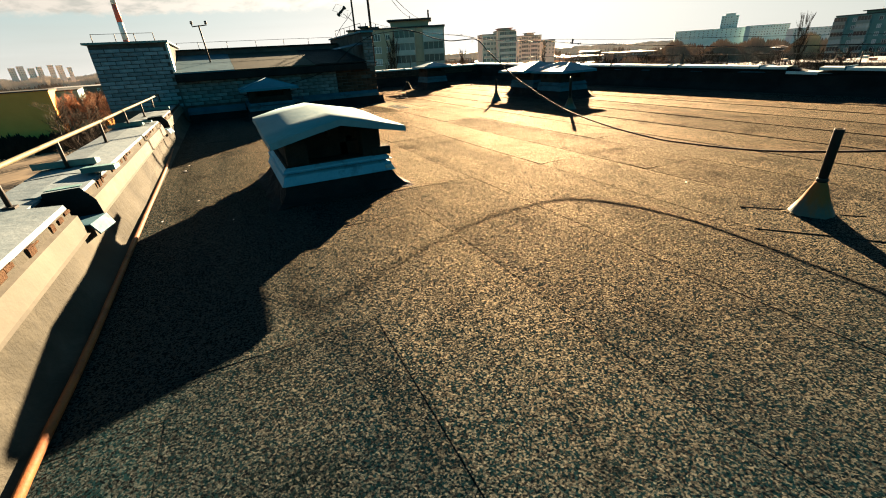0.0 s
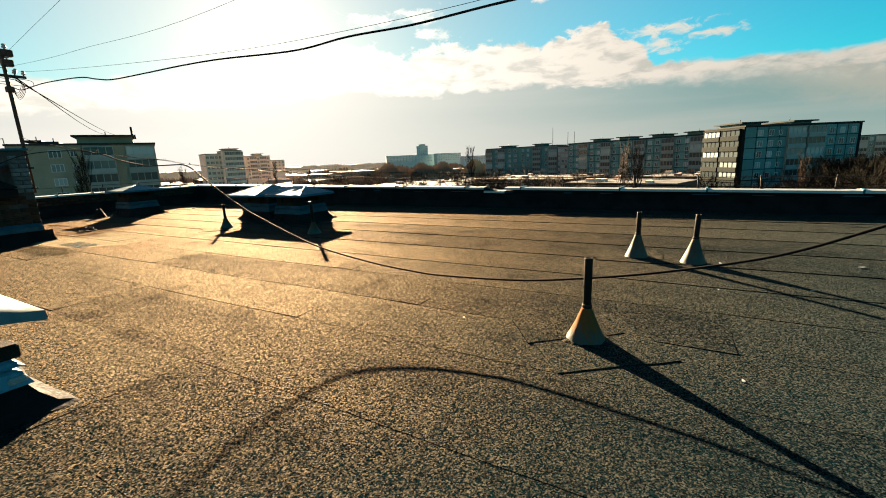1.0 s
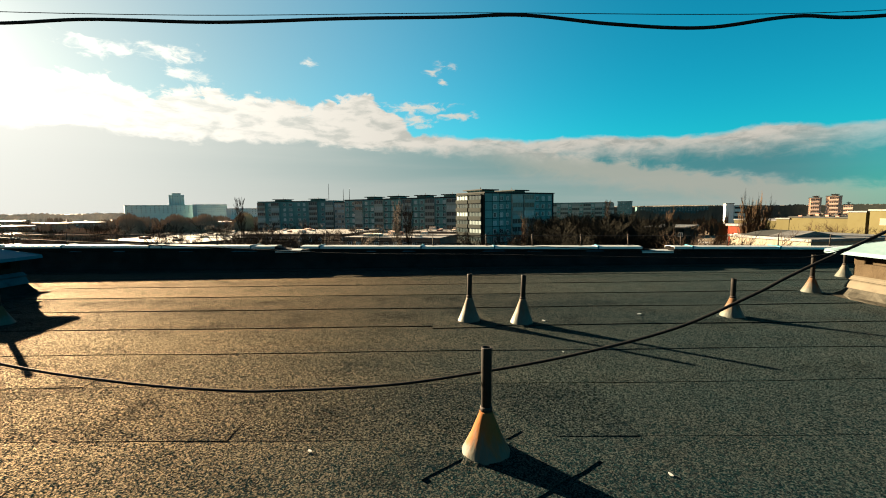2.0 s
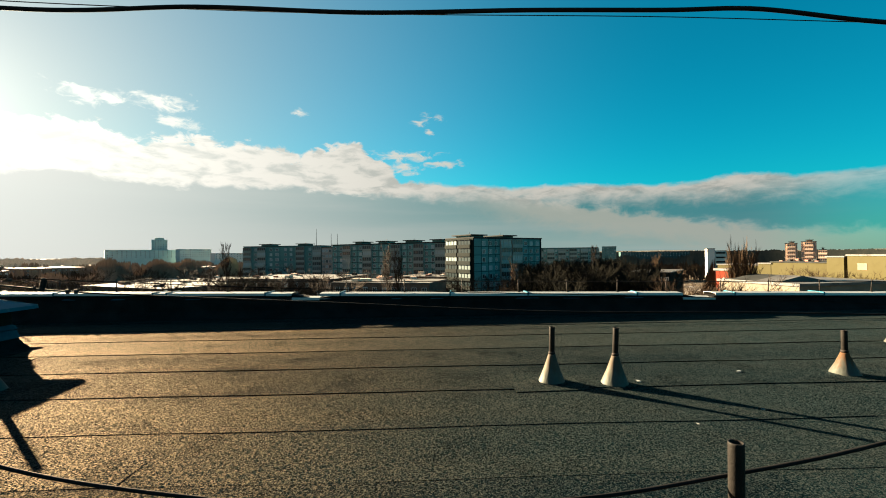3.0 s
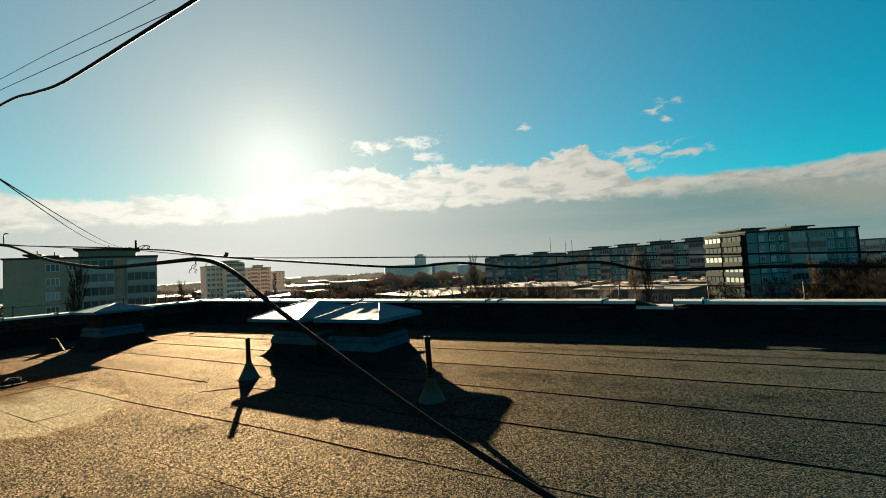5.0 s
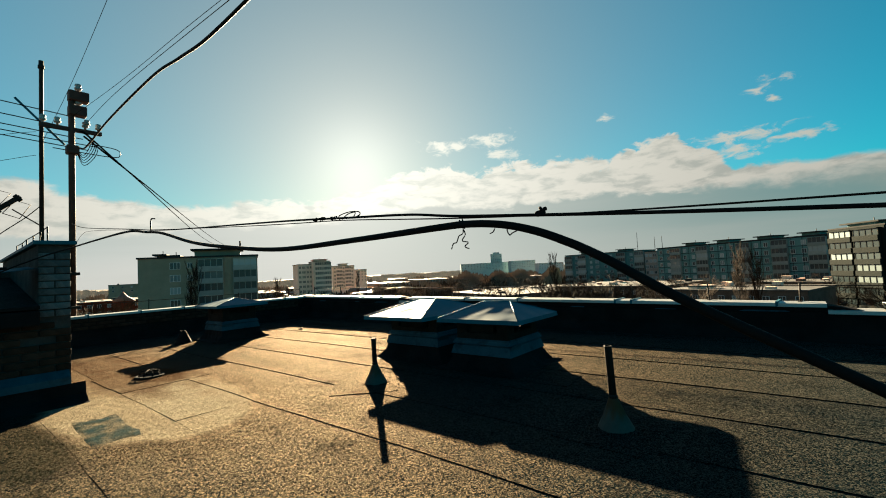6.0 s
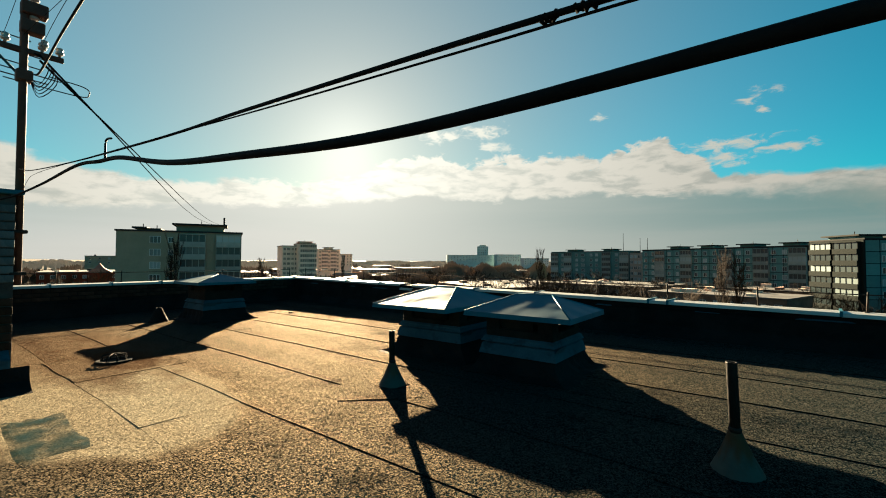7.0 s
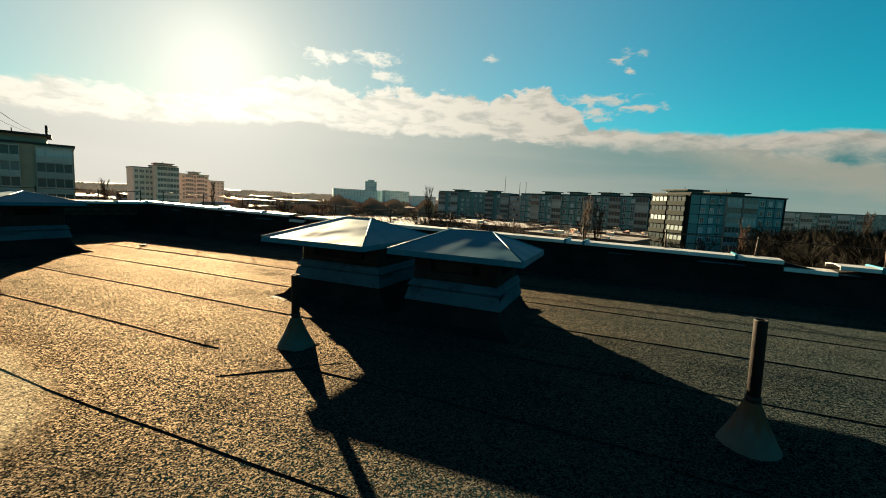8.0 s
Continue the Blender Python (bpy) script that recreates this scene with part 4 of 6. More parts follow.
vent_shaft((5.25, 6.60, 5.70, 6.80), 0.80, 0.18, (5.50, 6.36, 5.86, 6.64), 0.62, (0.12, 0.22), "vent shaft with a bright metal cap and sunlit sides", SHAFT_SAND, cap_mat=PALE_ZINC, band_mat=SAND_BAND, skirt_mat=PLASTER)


def gable_vent():
    """The low wide shaft under a folded gable sheet, nearest to the south parapet."""
    cx, cy = -2.70, 0.66
    ob = thing("vent_shaft", "low vent shaft under a white folded gable sheet", "vent shaft", "capped vent shafts", at=(cx, cy, 0.0))
    x0, x1, y0, y1 = -2.15 - cx, -3.22 - cx, 0.22 - cy, 1.09 - cy
    x0, x1 = x1, x0
    bm = bmesh.new()
    box(bm, x0, x1, y0, y1, 0.0, 0.30, 0.010)
    for px0, px1, py0, py1, zt in ((x0, x0 + 0.16, y0, y0 + 0.16, 0.53), (x0, x0 + 0.16, y1 - 0.16, y1, 0.53), (x1 - 0.13, x1, y0 + 0.02, y0 + 0.20, 0.50), (x1 - 0.15, x1, y1 - 0.20, y1 - 0.03, 0.53)):
        box(bm, px0, px1, py0, py1, 0.29, zt, 0.010)
    box(bm, x1 - 0.12, x1 + 0.015, y1 - 0.12, y1 + 0.055, 0.285, 0.36, 0.008)
    box(bm, x0 + 0.05, x1 - 0.20, y0 + 0.04, y0 + 0.58, 0.29, 0.56)
    box(bm, x0 + 0.05, x1 - 0.30, y0 + 0.66, y1 - 0.05, 0.29, 0.54)
    box(bm, x0 + 0.05, x1 - 0.20, y0 + 0.52, y0 + 0.72, 0.29, 0.405)
    box(bm, x0 + 0.20, x1 - 0.26, y0 + 0.56, y0 + 0.68, 0.45, 0.56)
    box(bm, x0 + 0.03, x1 - 0.05, -0.05, 0.05, 0.50, 0.60, 0.005)
    part("shaft", bm, RENDER, ob, "sooty brick shaft with open sides")
    # gable sheet: two leaves, folded lips on the ends and eaves
    gx0, gx1 = -3.46 - cx, -1.86 - cx
    ey0, ey1 = 0.11 - cy, 1.20 - cy
    prof = [(ey0, 0.545), (ey0 * 0.5, 0.609), (0.0, 0.668), (ey1 * 0.5, 0.612), (ey1, 0.560)]
    bm = bmesh.new()
    top = [[bm.verts.new((x, y, z + (0.045 if (x < 0 and y < 0) else 0.0) + (0.02 if (x < 0 and y >= 0) else 0.0))) for y, z in prof] for x in (gx0, gx0 * 0.45, gx1 * 0.3, gx1)]
    bot = [[bm.verts.new((v.co.x, v.co.y, v.co.z - 0.012)) for v in row] for row in top]
    for rows, flip in ((top, False), (bot, True)):
        for a, b in zip(rows, rows[1:]):
            for k in range(4):
                bm.faces.new((a[k], b[k], b[k + 1], a[k + 1])).smooth = True
    def lip(line, dx, dy, d=0.048):
        low = [bm.verts.new((v.co.x + dx, v.co.y + dy, v.co.z - d)) for v in line]
        back = [bm.verts.new((v.co.x - dx * 0.6, v.co.y - dy * 0.6, v.co.z - d)) for v in line]
        for k in range(len(line) - 1):
            bm.faces.new((line[k], line[k + 1], low[k + 1], low[k]))
            bm.faces.new((low[k], low[k + 1], back[k + 1], back[k]))
    lip(top[-1], 0.006, 0)
    lip(top[0], -0.006, 0)
    lip([r[0] for r in top], 0, -0.006, 0.04)
    lip([r[-1] for r in top], 0, 0.006, 0.04)
    part("cap", bm, PALE_ZINC, ob, "pale gable-folded metal sheet")
    part("flashing", flashing_band(bmesh.new(), x0, x1, y0, y1, 0.150, 0.215, 0.065), BRIGHT_BAND, ob, "bright blue-grey metal band")
    part("upper_flashing", flashing_band(bmesh.new(), x0, x1, y0, y1, 0.250, 0.268, 0.05), BRIGHT_BAND, ob, "narrow bright metal ledge")
    part("felt_skirt", skirt(bmesh.new(), x0 - 0.03, x1 + 0.03, y0 - 0.03, y1 + 0.03, 0.165, 0.14, random.Random(5)), BITUMEN, ob, "black flared felt skirt")
    part("rag", box(bmesh.new(), x1 + 0.02, x1 + 0.06, y1 - 0.03, y1 + 0.05, 0.16, 0.20, 0.01), CERAMIC, ob)


gable_vent()

# the cone stub and the roof drain by the north-west shaft
stub = thing("vent_pipe", "short metal cone collar without a pipe", "vent pipe", "vent pipes on the roof", at=(-13.5, 5.9, 0.0))
part("cone_collar", lathe(bmesh.new(), [(0.16, 0.002), (0.15, 0.02), (0.05, 0.24), (0.045, 0.25), (0.035, 0.25), (0.035, 0.2)], 20), BITUMEN, stub, "metal cone with shade put into its black colour")

drain = thing("roof_drain", "black roof drain with leaves in a damp hollow", "roof drain", at=(-10.4, 4.45, 0.0))
part("drain_ring", lathe(bmesh.new(), [(0.17, 0.004), (0.165, 0.022), (0.12, 0.026), (0.11, 0.010)], 20), BITUMEN, drain)
bm = bmesh.new()
for k in range(8):
    a = k * math.pi / 4
    tube(bm, [(0.12 * math.cos(a), 0.12 * math.sin(a), 0.02), (0.11 * math.cos(a), 0.11 * math.sin(a), 0.075), (0.0, 0.0, 0.095)], 0.007, 5)
part("grate", bm, BITUMEN, drain)


# the shallow puddle
bm = bmesh.new()
rim = []
wet = random.Random(40)
for (ax, ay), (bx, by) in zip(((-8.78, 3.44), (-8.72, 3.70), (-8.02, 3.69), (-7.98, 3.43)), ((-8.72, 3.70), (-8.02, 3.69), (-7.98, 3.43), (-8.78, 3.44))):
    for k in range(6):
        rim.append((ax + (bx - ax) * k / 6 + wet.uniform(-0.03, 0.03), ay + (by - ay) * k / 6 + wet.uniform(-0.015, 0.015)))
upper = [bm.verts.new((x, y, 0.0048)) for x, y in rim]
lower = [bm.verts.new((-8.37 + (x + 8.37) * 1.22, 3.565 + (y - 3.565) * 1.35, 0.0)) for x, y in rim]
bm.faces.new(upper)
for k in range(len(rim)):
    bm.faces.new((upper[k], upper[(k + 1) % len(rim)], lower[(k + 1) % len(rim)], lower[k]))
single("puddle", bm, PUDDLE, "shallow still puddle of meltwater on the roof felt", "puddle")

# small litter on the felt
for lx, ly, ls, dark in ((-12.74, 8.11, 0.05, True), (2.29, 5.81, 0.022, False), (1.15, 5.58, 0.018, False), (-0.62, 3.17, 0.011, False), (1.10, 2.95, 0.011, False), (1.08, 4.60, 0.010, False), (-4.14, -0.71, 0.022, False), (-4.47, -0.69, 0.014, False), (-2.7, -0.53, 0.009, False), (-2.24, -0.77, 0.010, False), (-1.95, -0.26, 0.008, False), (1.74, 4.83, 0.010, False)):
    bm = bmesh.new()
    bmesh.ops.create_icosphere(bm, subdivisions=1, radius=ls)
    for v in bm.verts:
        v.co = Vector((v.co.x * 1.5, v.co.y * 0.8, v.co.z * 0.35 + ls * 0.33)) * (0.8 + 0.4 * abs(math.sin(v.co.x * 90 + v.co.y * 57)))
    lump = single("litter", bm, BITUMEN if dark else CERAMIC, "small black lump lying on the roof felt" if dark else "small pale scrap lying on the roof felt", "litter", "scraps on the roof")
    lump.matrix_basis = pose(lx, ly, 0.003, 0, 0, lx * 90)


# ---- the raised brick stairhead block at the south-west corner ----
BX = -9.92


def brick_run(parent, y0, y1, z0, z1, mesh, rng, drop=0.0):
    """Courses of bricks on a face that looks east."""
    row, z = 0, z0
    while z + 0.065 <= z1 + 0.001:
        y = y0 + (0.0 if row % 2 else -0.131)
        while y < y1 - 0.02:
            a, b = max(y, y0), min(y + 0.25, y1)
            if b - a > 0.05 and rng.random() > drop:
                piece("brick", mesh, parent, pose(BX + rng.uniform(-0.003, 0.004), (a + b) / 2, z + 0.0325, rng.uniform(-0.4, 0.4), 0, 0) @ Matrix.Diagonal((1, (b - a) / 0.25, 1, 1)))
            y += 0.262
        z += 0.076
        row += 1


def stairhead():
    core = bmesh.new()
    box(core, -13.4, BX - 0.012, -2.32, 3.60, 0.0, 0.99)
    box(core, -13.4, BX - 0.012, -2.32, -0.96, 0.98, 1.63)
    box(core, -13.4, BX - 0.012, 3.34, 3.60, 0.98, 1.68)
    box(core, -12.75, -12.40, -0.96, 3.34, 0.98, 1.53)
    ob = single("wall_stairhead", core, MORTAR, "sooty white-brick raised stairhead with a sheet-metal lean-to roof", "stairhead", kind="structure")
    def lean(bm, y0, y1, x0=-9.74, x1=-12.41, z0=1.03, z1=1.42, t=0.03):
        poly(bm, [(x0, y0, z0), (x0, y1, z0), (x1, y1, z1), (x1, y0, z1), (x0, y0, z0 - t), (x0, y1, z0 - t), (x1, y1, z1 - t), (x1, y0, z1 - t)],
             [(0, 1, 2, 3), (4, 7, 6, 5), (0, 4, 5, 1), (1, 5, 6, 2), (2, 6, 7, 3), (3, 7, 4, 0)])
        return bm
    part("roof_sheet", lean(bmesh.new(), -0.955, 0.25, z0=1.035), FLASHING, ob, "teal metal roof sheet")
    part("roof_sheet", lean(bmesh.new(), 0.254, 2.05), DUSTY_SHEET, ob, "dusty khaki roof sheet")
    part("roof_sheet", lean(bmesh.new(), 2.054, 3.335, z0=1.04), BITUMEN, ob, "dark felt roof sheet")
    part("eave", box(bmesh.new(), -9.93, -9.74, -0.955, 3.335, 0.84, 0.995, 0.012), BITUMEN, ob, "drooping black felt eave")
    part("loose_sheet", poly_sheet(((-9.80, 2.62, 1.33), (-9.80, 3.30, 1.43), (-10.3, 3.30, 1.47), (-10.3, 2.62, 1.36))), FLASHING, ob, "loose pale blue sheet")
    part("coping_sheet", box(bmesh.new(), -13.45, BX + 0.05, 3.30, 3.65, 1.685, 1.725, 0.006), ZINC, ob)
    part("coping_sheet", box(bmesh.new(), -13.45, BX + 0.06, -2.40, -0.90, 1.635, 1.675, 0.006), TEAL_TIN, ob)
    part("coping_sheet", box(bmesh.new(), -12.80, -12.34, -0.96, 3.30, 1.535, 1.565, 0.006), DARK_STEEL, ob)
    part("edge_trim", box(bmesh.new(), -10.3, BX + 0.02, -0.965, -0.925, 1.05, 1.63, 0.005), ZINC_WHITE, ob, "pale metal corner trim")
    # leaning flashing sheets along the foot of the wall
    for y0, y1, z in ((-0.9, 0.30, 0.24), (0.32, 1.62, 0.30), (1.64, 3.58, 0.29)):
        bm = bmesh.new()
        poly(bm, [(BX + 0.004, y0, z + 0.05), (BX + 0.004, y1, z + 0.05), (BX + 0.13, y1, z - 0.02), (BX + 0.13, y0, z - 0.02), (BX + 0.135, y1, z - 0.09), (BX + 0.135, y0, z - 0.09), (BX + 0.10, y1, z - 0.09), (BX + 0.10, y0, z - 0.09)],
             [(0, 3, 2, 1), (3, 5, 4, 2), (5, 7, 6, 4)])
        part("flashing", bm, FLASHING, ob, "leaning blue-grey flashing sheet")
    bm = bmesh.new()
    rng = random.Random(3)
    rows = [[bm.verts.new((x + rng.uniform(-0.012, 0.012), -0.9 + 4.6 * k / 20, z)) for x, z in ((BX + 0.11, 0.20), (BX + 0.13, 0.08), (BX + 0.26, 0.012), (BX + 0.30, 0.001))] for k in range(21)]
    for a, b in zip(rows, rows[1:]):
        for k in range(3):
            bm.faces.new((a[k], b[k], b[k + 1], a[k + 1]))
    part("felt_upstand", bm, BITUMEN, ob, "black felt upstand")
    return ob


def poly_sheet(points, t=0.006):
    bm = bmesh.new()
    low = [(x, y, z - t) for x, y, z in points]
    poly(bm, list(points) + low, [(0, 1, 2, 3), (7, 6, 5, 4), (0, 4, 5, 1), (1, 5, 6, 2), (2, 6, 7, 3), (3, 7, 4, 0)])
    return bm


stair = stairhead()
railing("roof_railing", "thin steel railing on the stairhead wall", [(x, 3.47, 1.73) for x in (-10.35, -10.9, -11.45, -12.0, -12.55, -13.1)], 0.2, 0.006, 0.008, DARK_STEEL, DARK_STEEL, (0.97,))
railing("roof_railing", "thin steel railing behind the stairhead roof", [(-12.57, y, 1.565) for y in (3.2, 2.5, 1.8, 1.05, 0.3, -0.4, -0.9)], 0.17, 0.005, 0.007, DARK_STEEL, DARK_STEEL, (0.97,))
railing("roof_railing", "thin steel railing on a brick pier", [(-10.2, y, 1.675) for y in (-2.25, -1.85, -1.5, -1.15)], 0.17, 0.005, 0.008, DARK_STEEL, DARK_STEEL, (0.97,))


# ---- masts and aerials ----
def insulator(bm, x, y, z, s=1.0):
    lathe(bm, [(0.012 * s, z - 0.03 * s), (0.012 * s, z), (0.030 * s, z + 0.004), (0.033 * s, z + 0.022 * s), (0.020 * s, z + 0.034 * s), (0.030 * s, z + 0.044 * s), (0.026 * s, z + 0.062 * s), (0.010 * s, z + 0.070 * s)], 12, centre=(x, y))
    return bm


mast = thing("utility_mast", "rusty steel pipe mast with insulators and fuse boxes", "mast", at=(-10.0, 3.63, 0.0))
part("pole", lathe(bmesh.new(), [(0.030, 0.9), (0.030, 3.42), (0.026, 3.44)], 12), RUST_STEEL, mast)
part("crossarm", box(bmesh.new(), -0.02, 0.02, -0.27, 0.27, 2.985, 3.03, 0.004), RUST_STEEL, mast)
for dy in (-0.24, -0.12, 0.12, 0.24):
    part("insulator", insulator(bmesh.new(), 0.0, dy, 3.055), CERAMIC, mast, "white ceramic insulator")
for dz, w in ((3.34, 0.15), (3.17, 0.13)):
    bm = box(bmesh.new(), -0.05, 0.06, -0.03, w, dz, dz + 0.115, 0.008)
    part("fuse_box", bm, RUST_STEEL, mast, "dark red steel box")
    part("insulator", insulator(bmesh.new(), 0.0, 0.06, dz + 0.14, 1.1), CERAMIC, mast, "white ceramic insulator")
part("insulator", insulator(bmesh.new(), 0.03, 0.13, 3.08, 0.9), CERAMIC, mast, "white ceramic insulator")
part("bracket", box(bmesh.new(), -0.05, 0.06, -0.05, 0.06, 2.72, 2.82, 0.01), RUST_STEEL, mast)
for dz in (1.35, 0.98):
    part("wall_clamp", box(bmesh.new(), -0.05, 0.09, -0.06, 0.05, dz, dz + 0.03, 0.004), DARK_STEEL, mast)
for k in range(5):
    a = 0.6 * k
    part("wire_loop", tube(bmesh.new(), smooth_path([(0.03, 0.06 + 0.01 * k, 3.0), (0.06 * math.cos(a), 0.16 + 0.02 * k, 2.9 - 0.02 * k), (0.04, 0.10, 2.72 - 0.03 * k), (0.02, 0.03, 2.8)], 5), 0.004, 5), WIRE, mast, "looped loose wire")

aerial = thing("tv_aerial_mast", "tall thin mast with a stack of aerial rods", "aerial", at=(-11.0, 3.50, 0.0))
part("pole", lathe(bmesh.new(), [(0.024, 1.6), (0.022, 4.05), (0.022, 4.10)], 10), DARK_STEEL, aerial)
part("pole_cap", lathe(bmesh.new(), [(0.034, 4.03), (0.034, 4.07), (0.026, 4.07), (0.026, 4.13)], 10), DARK_STEEL, aerial)
part("boom", rod(bmesh.new(), (0.02, -0.24, 3.58), (0.02, 0.22, 3.08), 0.014, 8), ZINC, aerial, "pale slanted boom")
for dy0, dy1, dz in ((-0.95, 0.30, 3.52), (-0.85, 0.42, 3.36), (-0.95, 0.40, 3.24), (-0.90, 0.55, 3.16), (-0.95, 0.45, 3.10)):
    part("aerial_rod", rod(bmesh.new(), (0.03, dy0, dz + 0.02), (0.03, dy1, dz - 0.05), 0.007, 6), DARK_STEEL, aerial)
part("aerial_rod", tube(bmesh.new(), smooth_path([(0.03, 0.45, 3.14), (0.03, 0.75, 3.12), (0.03, 0.80, 3.05), (0.03, 0.70, 3.00), (0.03, 0.10, 3.02)], 5), 0.006, 6), DARK_STEEL, aerial)

small = thing("grid_aerial", "small dark box aerial with wire loops hung on the mast", "aerial", at=(-11.0, 3.40, 0.0))
part("arm", rod(bmesh.new(), (0.0, 0.08, 2.02), (0.0, -0.16, 2.20), 0.008, 6), DARK_STEEL, small)
bm = box(bmesh.new(), -0.025, 0.025, -0.028, 0.028, -0.15, 0.15, 0.008)
box(bm, -0.030, 0.030, -0.045, 0.045, 0.10, 0.14, 0.004)
box(bm, -0.030, 0.030, -0.045, 0.045, -0.14, -0.10, 0.004)
bmesh.ops.transform(bm, verts=bm.verts, matrix=pose(0.0, -0.20, 2.26, -48, 0, 0))
part("reflector", bm, DARK_STEEL, small)
for dy, dz, w, h in ((-0.30, 2.33, 0.13, 0.10), (-0.12, 2.20, 0.12, 0.11)):
    ring = [(0.0, dy - w, dz - h * 0.5), (0.0, dy + w * 0.2, dz - h), (0.0, dy + w, dz + h * 0.6), (0.0, dy - w * 0.1, dz + h), (0.0, dy - w, dz - h * 0.5)]
    part("aerial_loop", tube(bmesh.new(), ring, 0.005, 5), DARK_STEEL, small)

post = thing("wire_post", "small steel post with two insulators on the lean-to", "post", at=(-11.0, -0.20, 0.0))
part("pole", rod(bmesh.new(), (0.0, 0.0, 1.15), (0.0, -0.05, 2.02), 0.018, 8), DARK_STEEL, post)
part("crossarm", rod(bmesh.new(), (0.0, -0.20, 1.99), (0.0, 0.12, 2.02), 0.012, 6), DARK_STEEL, post)
for dy in (-0.19, 0.11):
    part("insulator", insulator(bmesh.new(), 0.0, dy, 2.04), DARK_STEEL, post)


# ---- cables ----
def cable(label, points, r, mat=RUBBER, sides=8, steps=10):
    return single("cable", tube(bmesh.new(), smooth_path(points, steps), r, sides), mat, label, "cable", "cables over the roof")


main = thing("cable", "thick black cable slung low over the roof", "cable", "cables over the roof")
MAIN_PATH = [(-9.62, 0.30, 0.47), (-9.66, 0.94, 0.57), (-9.67, 1.46, 0.67), (-9.67, 1.97, 0.78), (-9.67, 2.44, 0.96), (-9.66, 2.95, 1.33), (-9.6, 3.30, 1.52), (-9.3, 3.50, 1.60), (-8.42, 3.53, 1.60), (-7.3, 3.48, 1.556), (-6.8, 3.455, 1.502), (-6.45, 3.43, 1.46), (-5.95, 3.40, 1.366), (-5.5, 3.365, 1.308), (-5.09, 3.345, 1.268), (-4.7, 3.33, 1.262),
             (-4.40, 3.313, 1.261), (-4.318, 3.31, 1.259), (-4.247, 3.31, 1.25), (-4.187, 3.31, 1.234), (-4.135, 3.31, 1.213), (-4.067, 3.31, 1.178), (-3.88, 3.308, 1.068), (-3.34, 3.30, 0.80), (-2.9, 3.295, 0.635), (-2.25, 3.27, 0.445), (-1.6, 3.25, 0.345), (-1.1, 3.235, 0.305), (-0.8, 3.23, 0.30),
             (-0.2, 3.215, 0.332), (0.275, 3.205, 0.40), (0.72, 3.17, 0.495), (1.2, 3.145, 0.63), (1.57, 3.13, 0.80), (1.77, 3.12, 0.91), (2.4, 3.10, 1.22), (3.4, 3.07, 1.75), (4.6, 3.04, 2.4)]
part("sheath", tube(bmesh.new(), smooth_path(MAIN_PATH, 8), 0.0074, 10), RUBBER, main)
part("binding", tube(bmesh.new(), smooth_path([(-4.340, 3.316, 1.275), (-4.341, 3.318, 1.245), (-4.345, 3.309, 1.238), (-4.352, 3.3095, 1.226), (-4.360, 3.309, 1.224), (-4.366, 3.3095, 1.213)], 5), 0.0012, 5), WIRE, main)
part("binding", tube(bmesh.new(), smooth_path([(-4.338, 3.316, 1.25), (-4.336, 3.318, 1.240), (-4.338, 3.3095, 1.228), (-4.328, 3.316, 1.224), (-4.332, 3.3095, 1.216), (-4.322, 3.3095, 1.211)], 5), 0.0012, 5), WIRE, main)
part("binding", tube(bmesh.new(), [(-4.346 + 0.0014 * k, 3.316 + 0.0095 * math.cos(k * 1.9), 1.261 + 0.0095 * math.sin(k * 1.9)) for k in range(9)], 0.0012, 5), WIRE, main)
part("binding", tube(bmesh.new(), smooth_path([(-4.236, 3.316, 1.252), (-4.236, 3.312, 1.238), (-4.231, 3.312, 1.229), (-4.226, 3.312, 1.232), (-4.214, 3.312, 1.236)], 5), 0.0012, 5), WIRE, main)
part("binding", tube(bmesh.new(), smooth_path([(-4.262, 3.316, 1.250), (-4.266, 3.312, 1.239), (-4.274, 3.312, 1.236)], 5), 0.0012, 5), WIRE, main)
part("hook", tube(bmesh.new(), smooth_path([(-6.70, 3.45, 1.49), (-6.70, 3.45, 1.555), (-6.68, 3.45, 1.568), (-6.63, 3.45, 1.562)], 5), 0.004, 6), DARK_STEEL, main)

messenger = thing("cable", "thin wavy wire with knots beside the thick cable", "cable", "cables over the roof")
part("wire", tube(bmesh.new(), smooth_path([(-10, 3.620, 1.93), (-9.2, 3.570, 1.8), (-8.4, 3.530, 1.7), (-7.3, 3.472, 1.575), (-6.45, 3.407, 1.475), (-5.9, 3.387, 1.425), (-5.5, 3.367, 1.392), (-5, 3.347, 1.35), (-4.74, 3.337, 1.325), (-4.5, 3.327, 1.302), (-4.34, 3.317, 1.278),
                                            (-4.05, 3.309, 1.245), (-3.75, 3.307, 1.215), (-3.45, 3.305, 1.188), (-3.3, 3.306, 1.19), (-3.15, 3.305, 1.172), (-3, 3.300, 1.175), (-2.9, 3.295, 1.155), (-2.7, 3.290, 1.152), (-2.55, 3.285, 1.142), (-2.35, 3.280, 1.125),
                                            (-2.1, 3.270, 1.1), (-1.8, 3.255, 1.083), (-1.5, 3.245, 1.068), (-1.1, 3.230, 1.048), (-0.4, 3.200, 1.012), (0.3, 3.180, 1.00), (0.9, 3.155, 0.985), (1.5, 3.135, 0.975), (1.92, 3.115, 0.998), (2.4, 3.10, 1.231), (3.4, 3.07, 1.761), (4.6, 3.04, 2.411)], 8), 0.0032, 6), RUBBER, messenger)
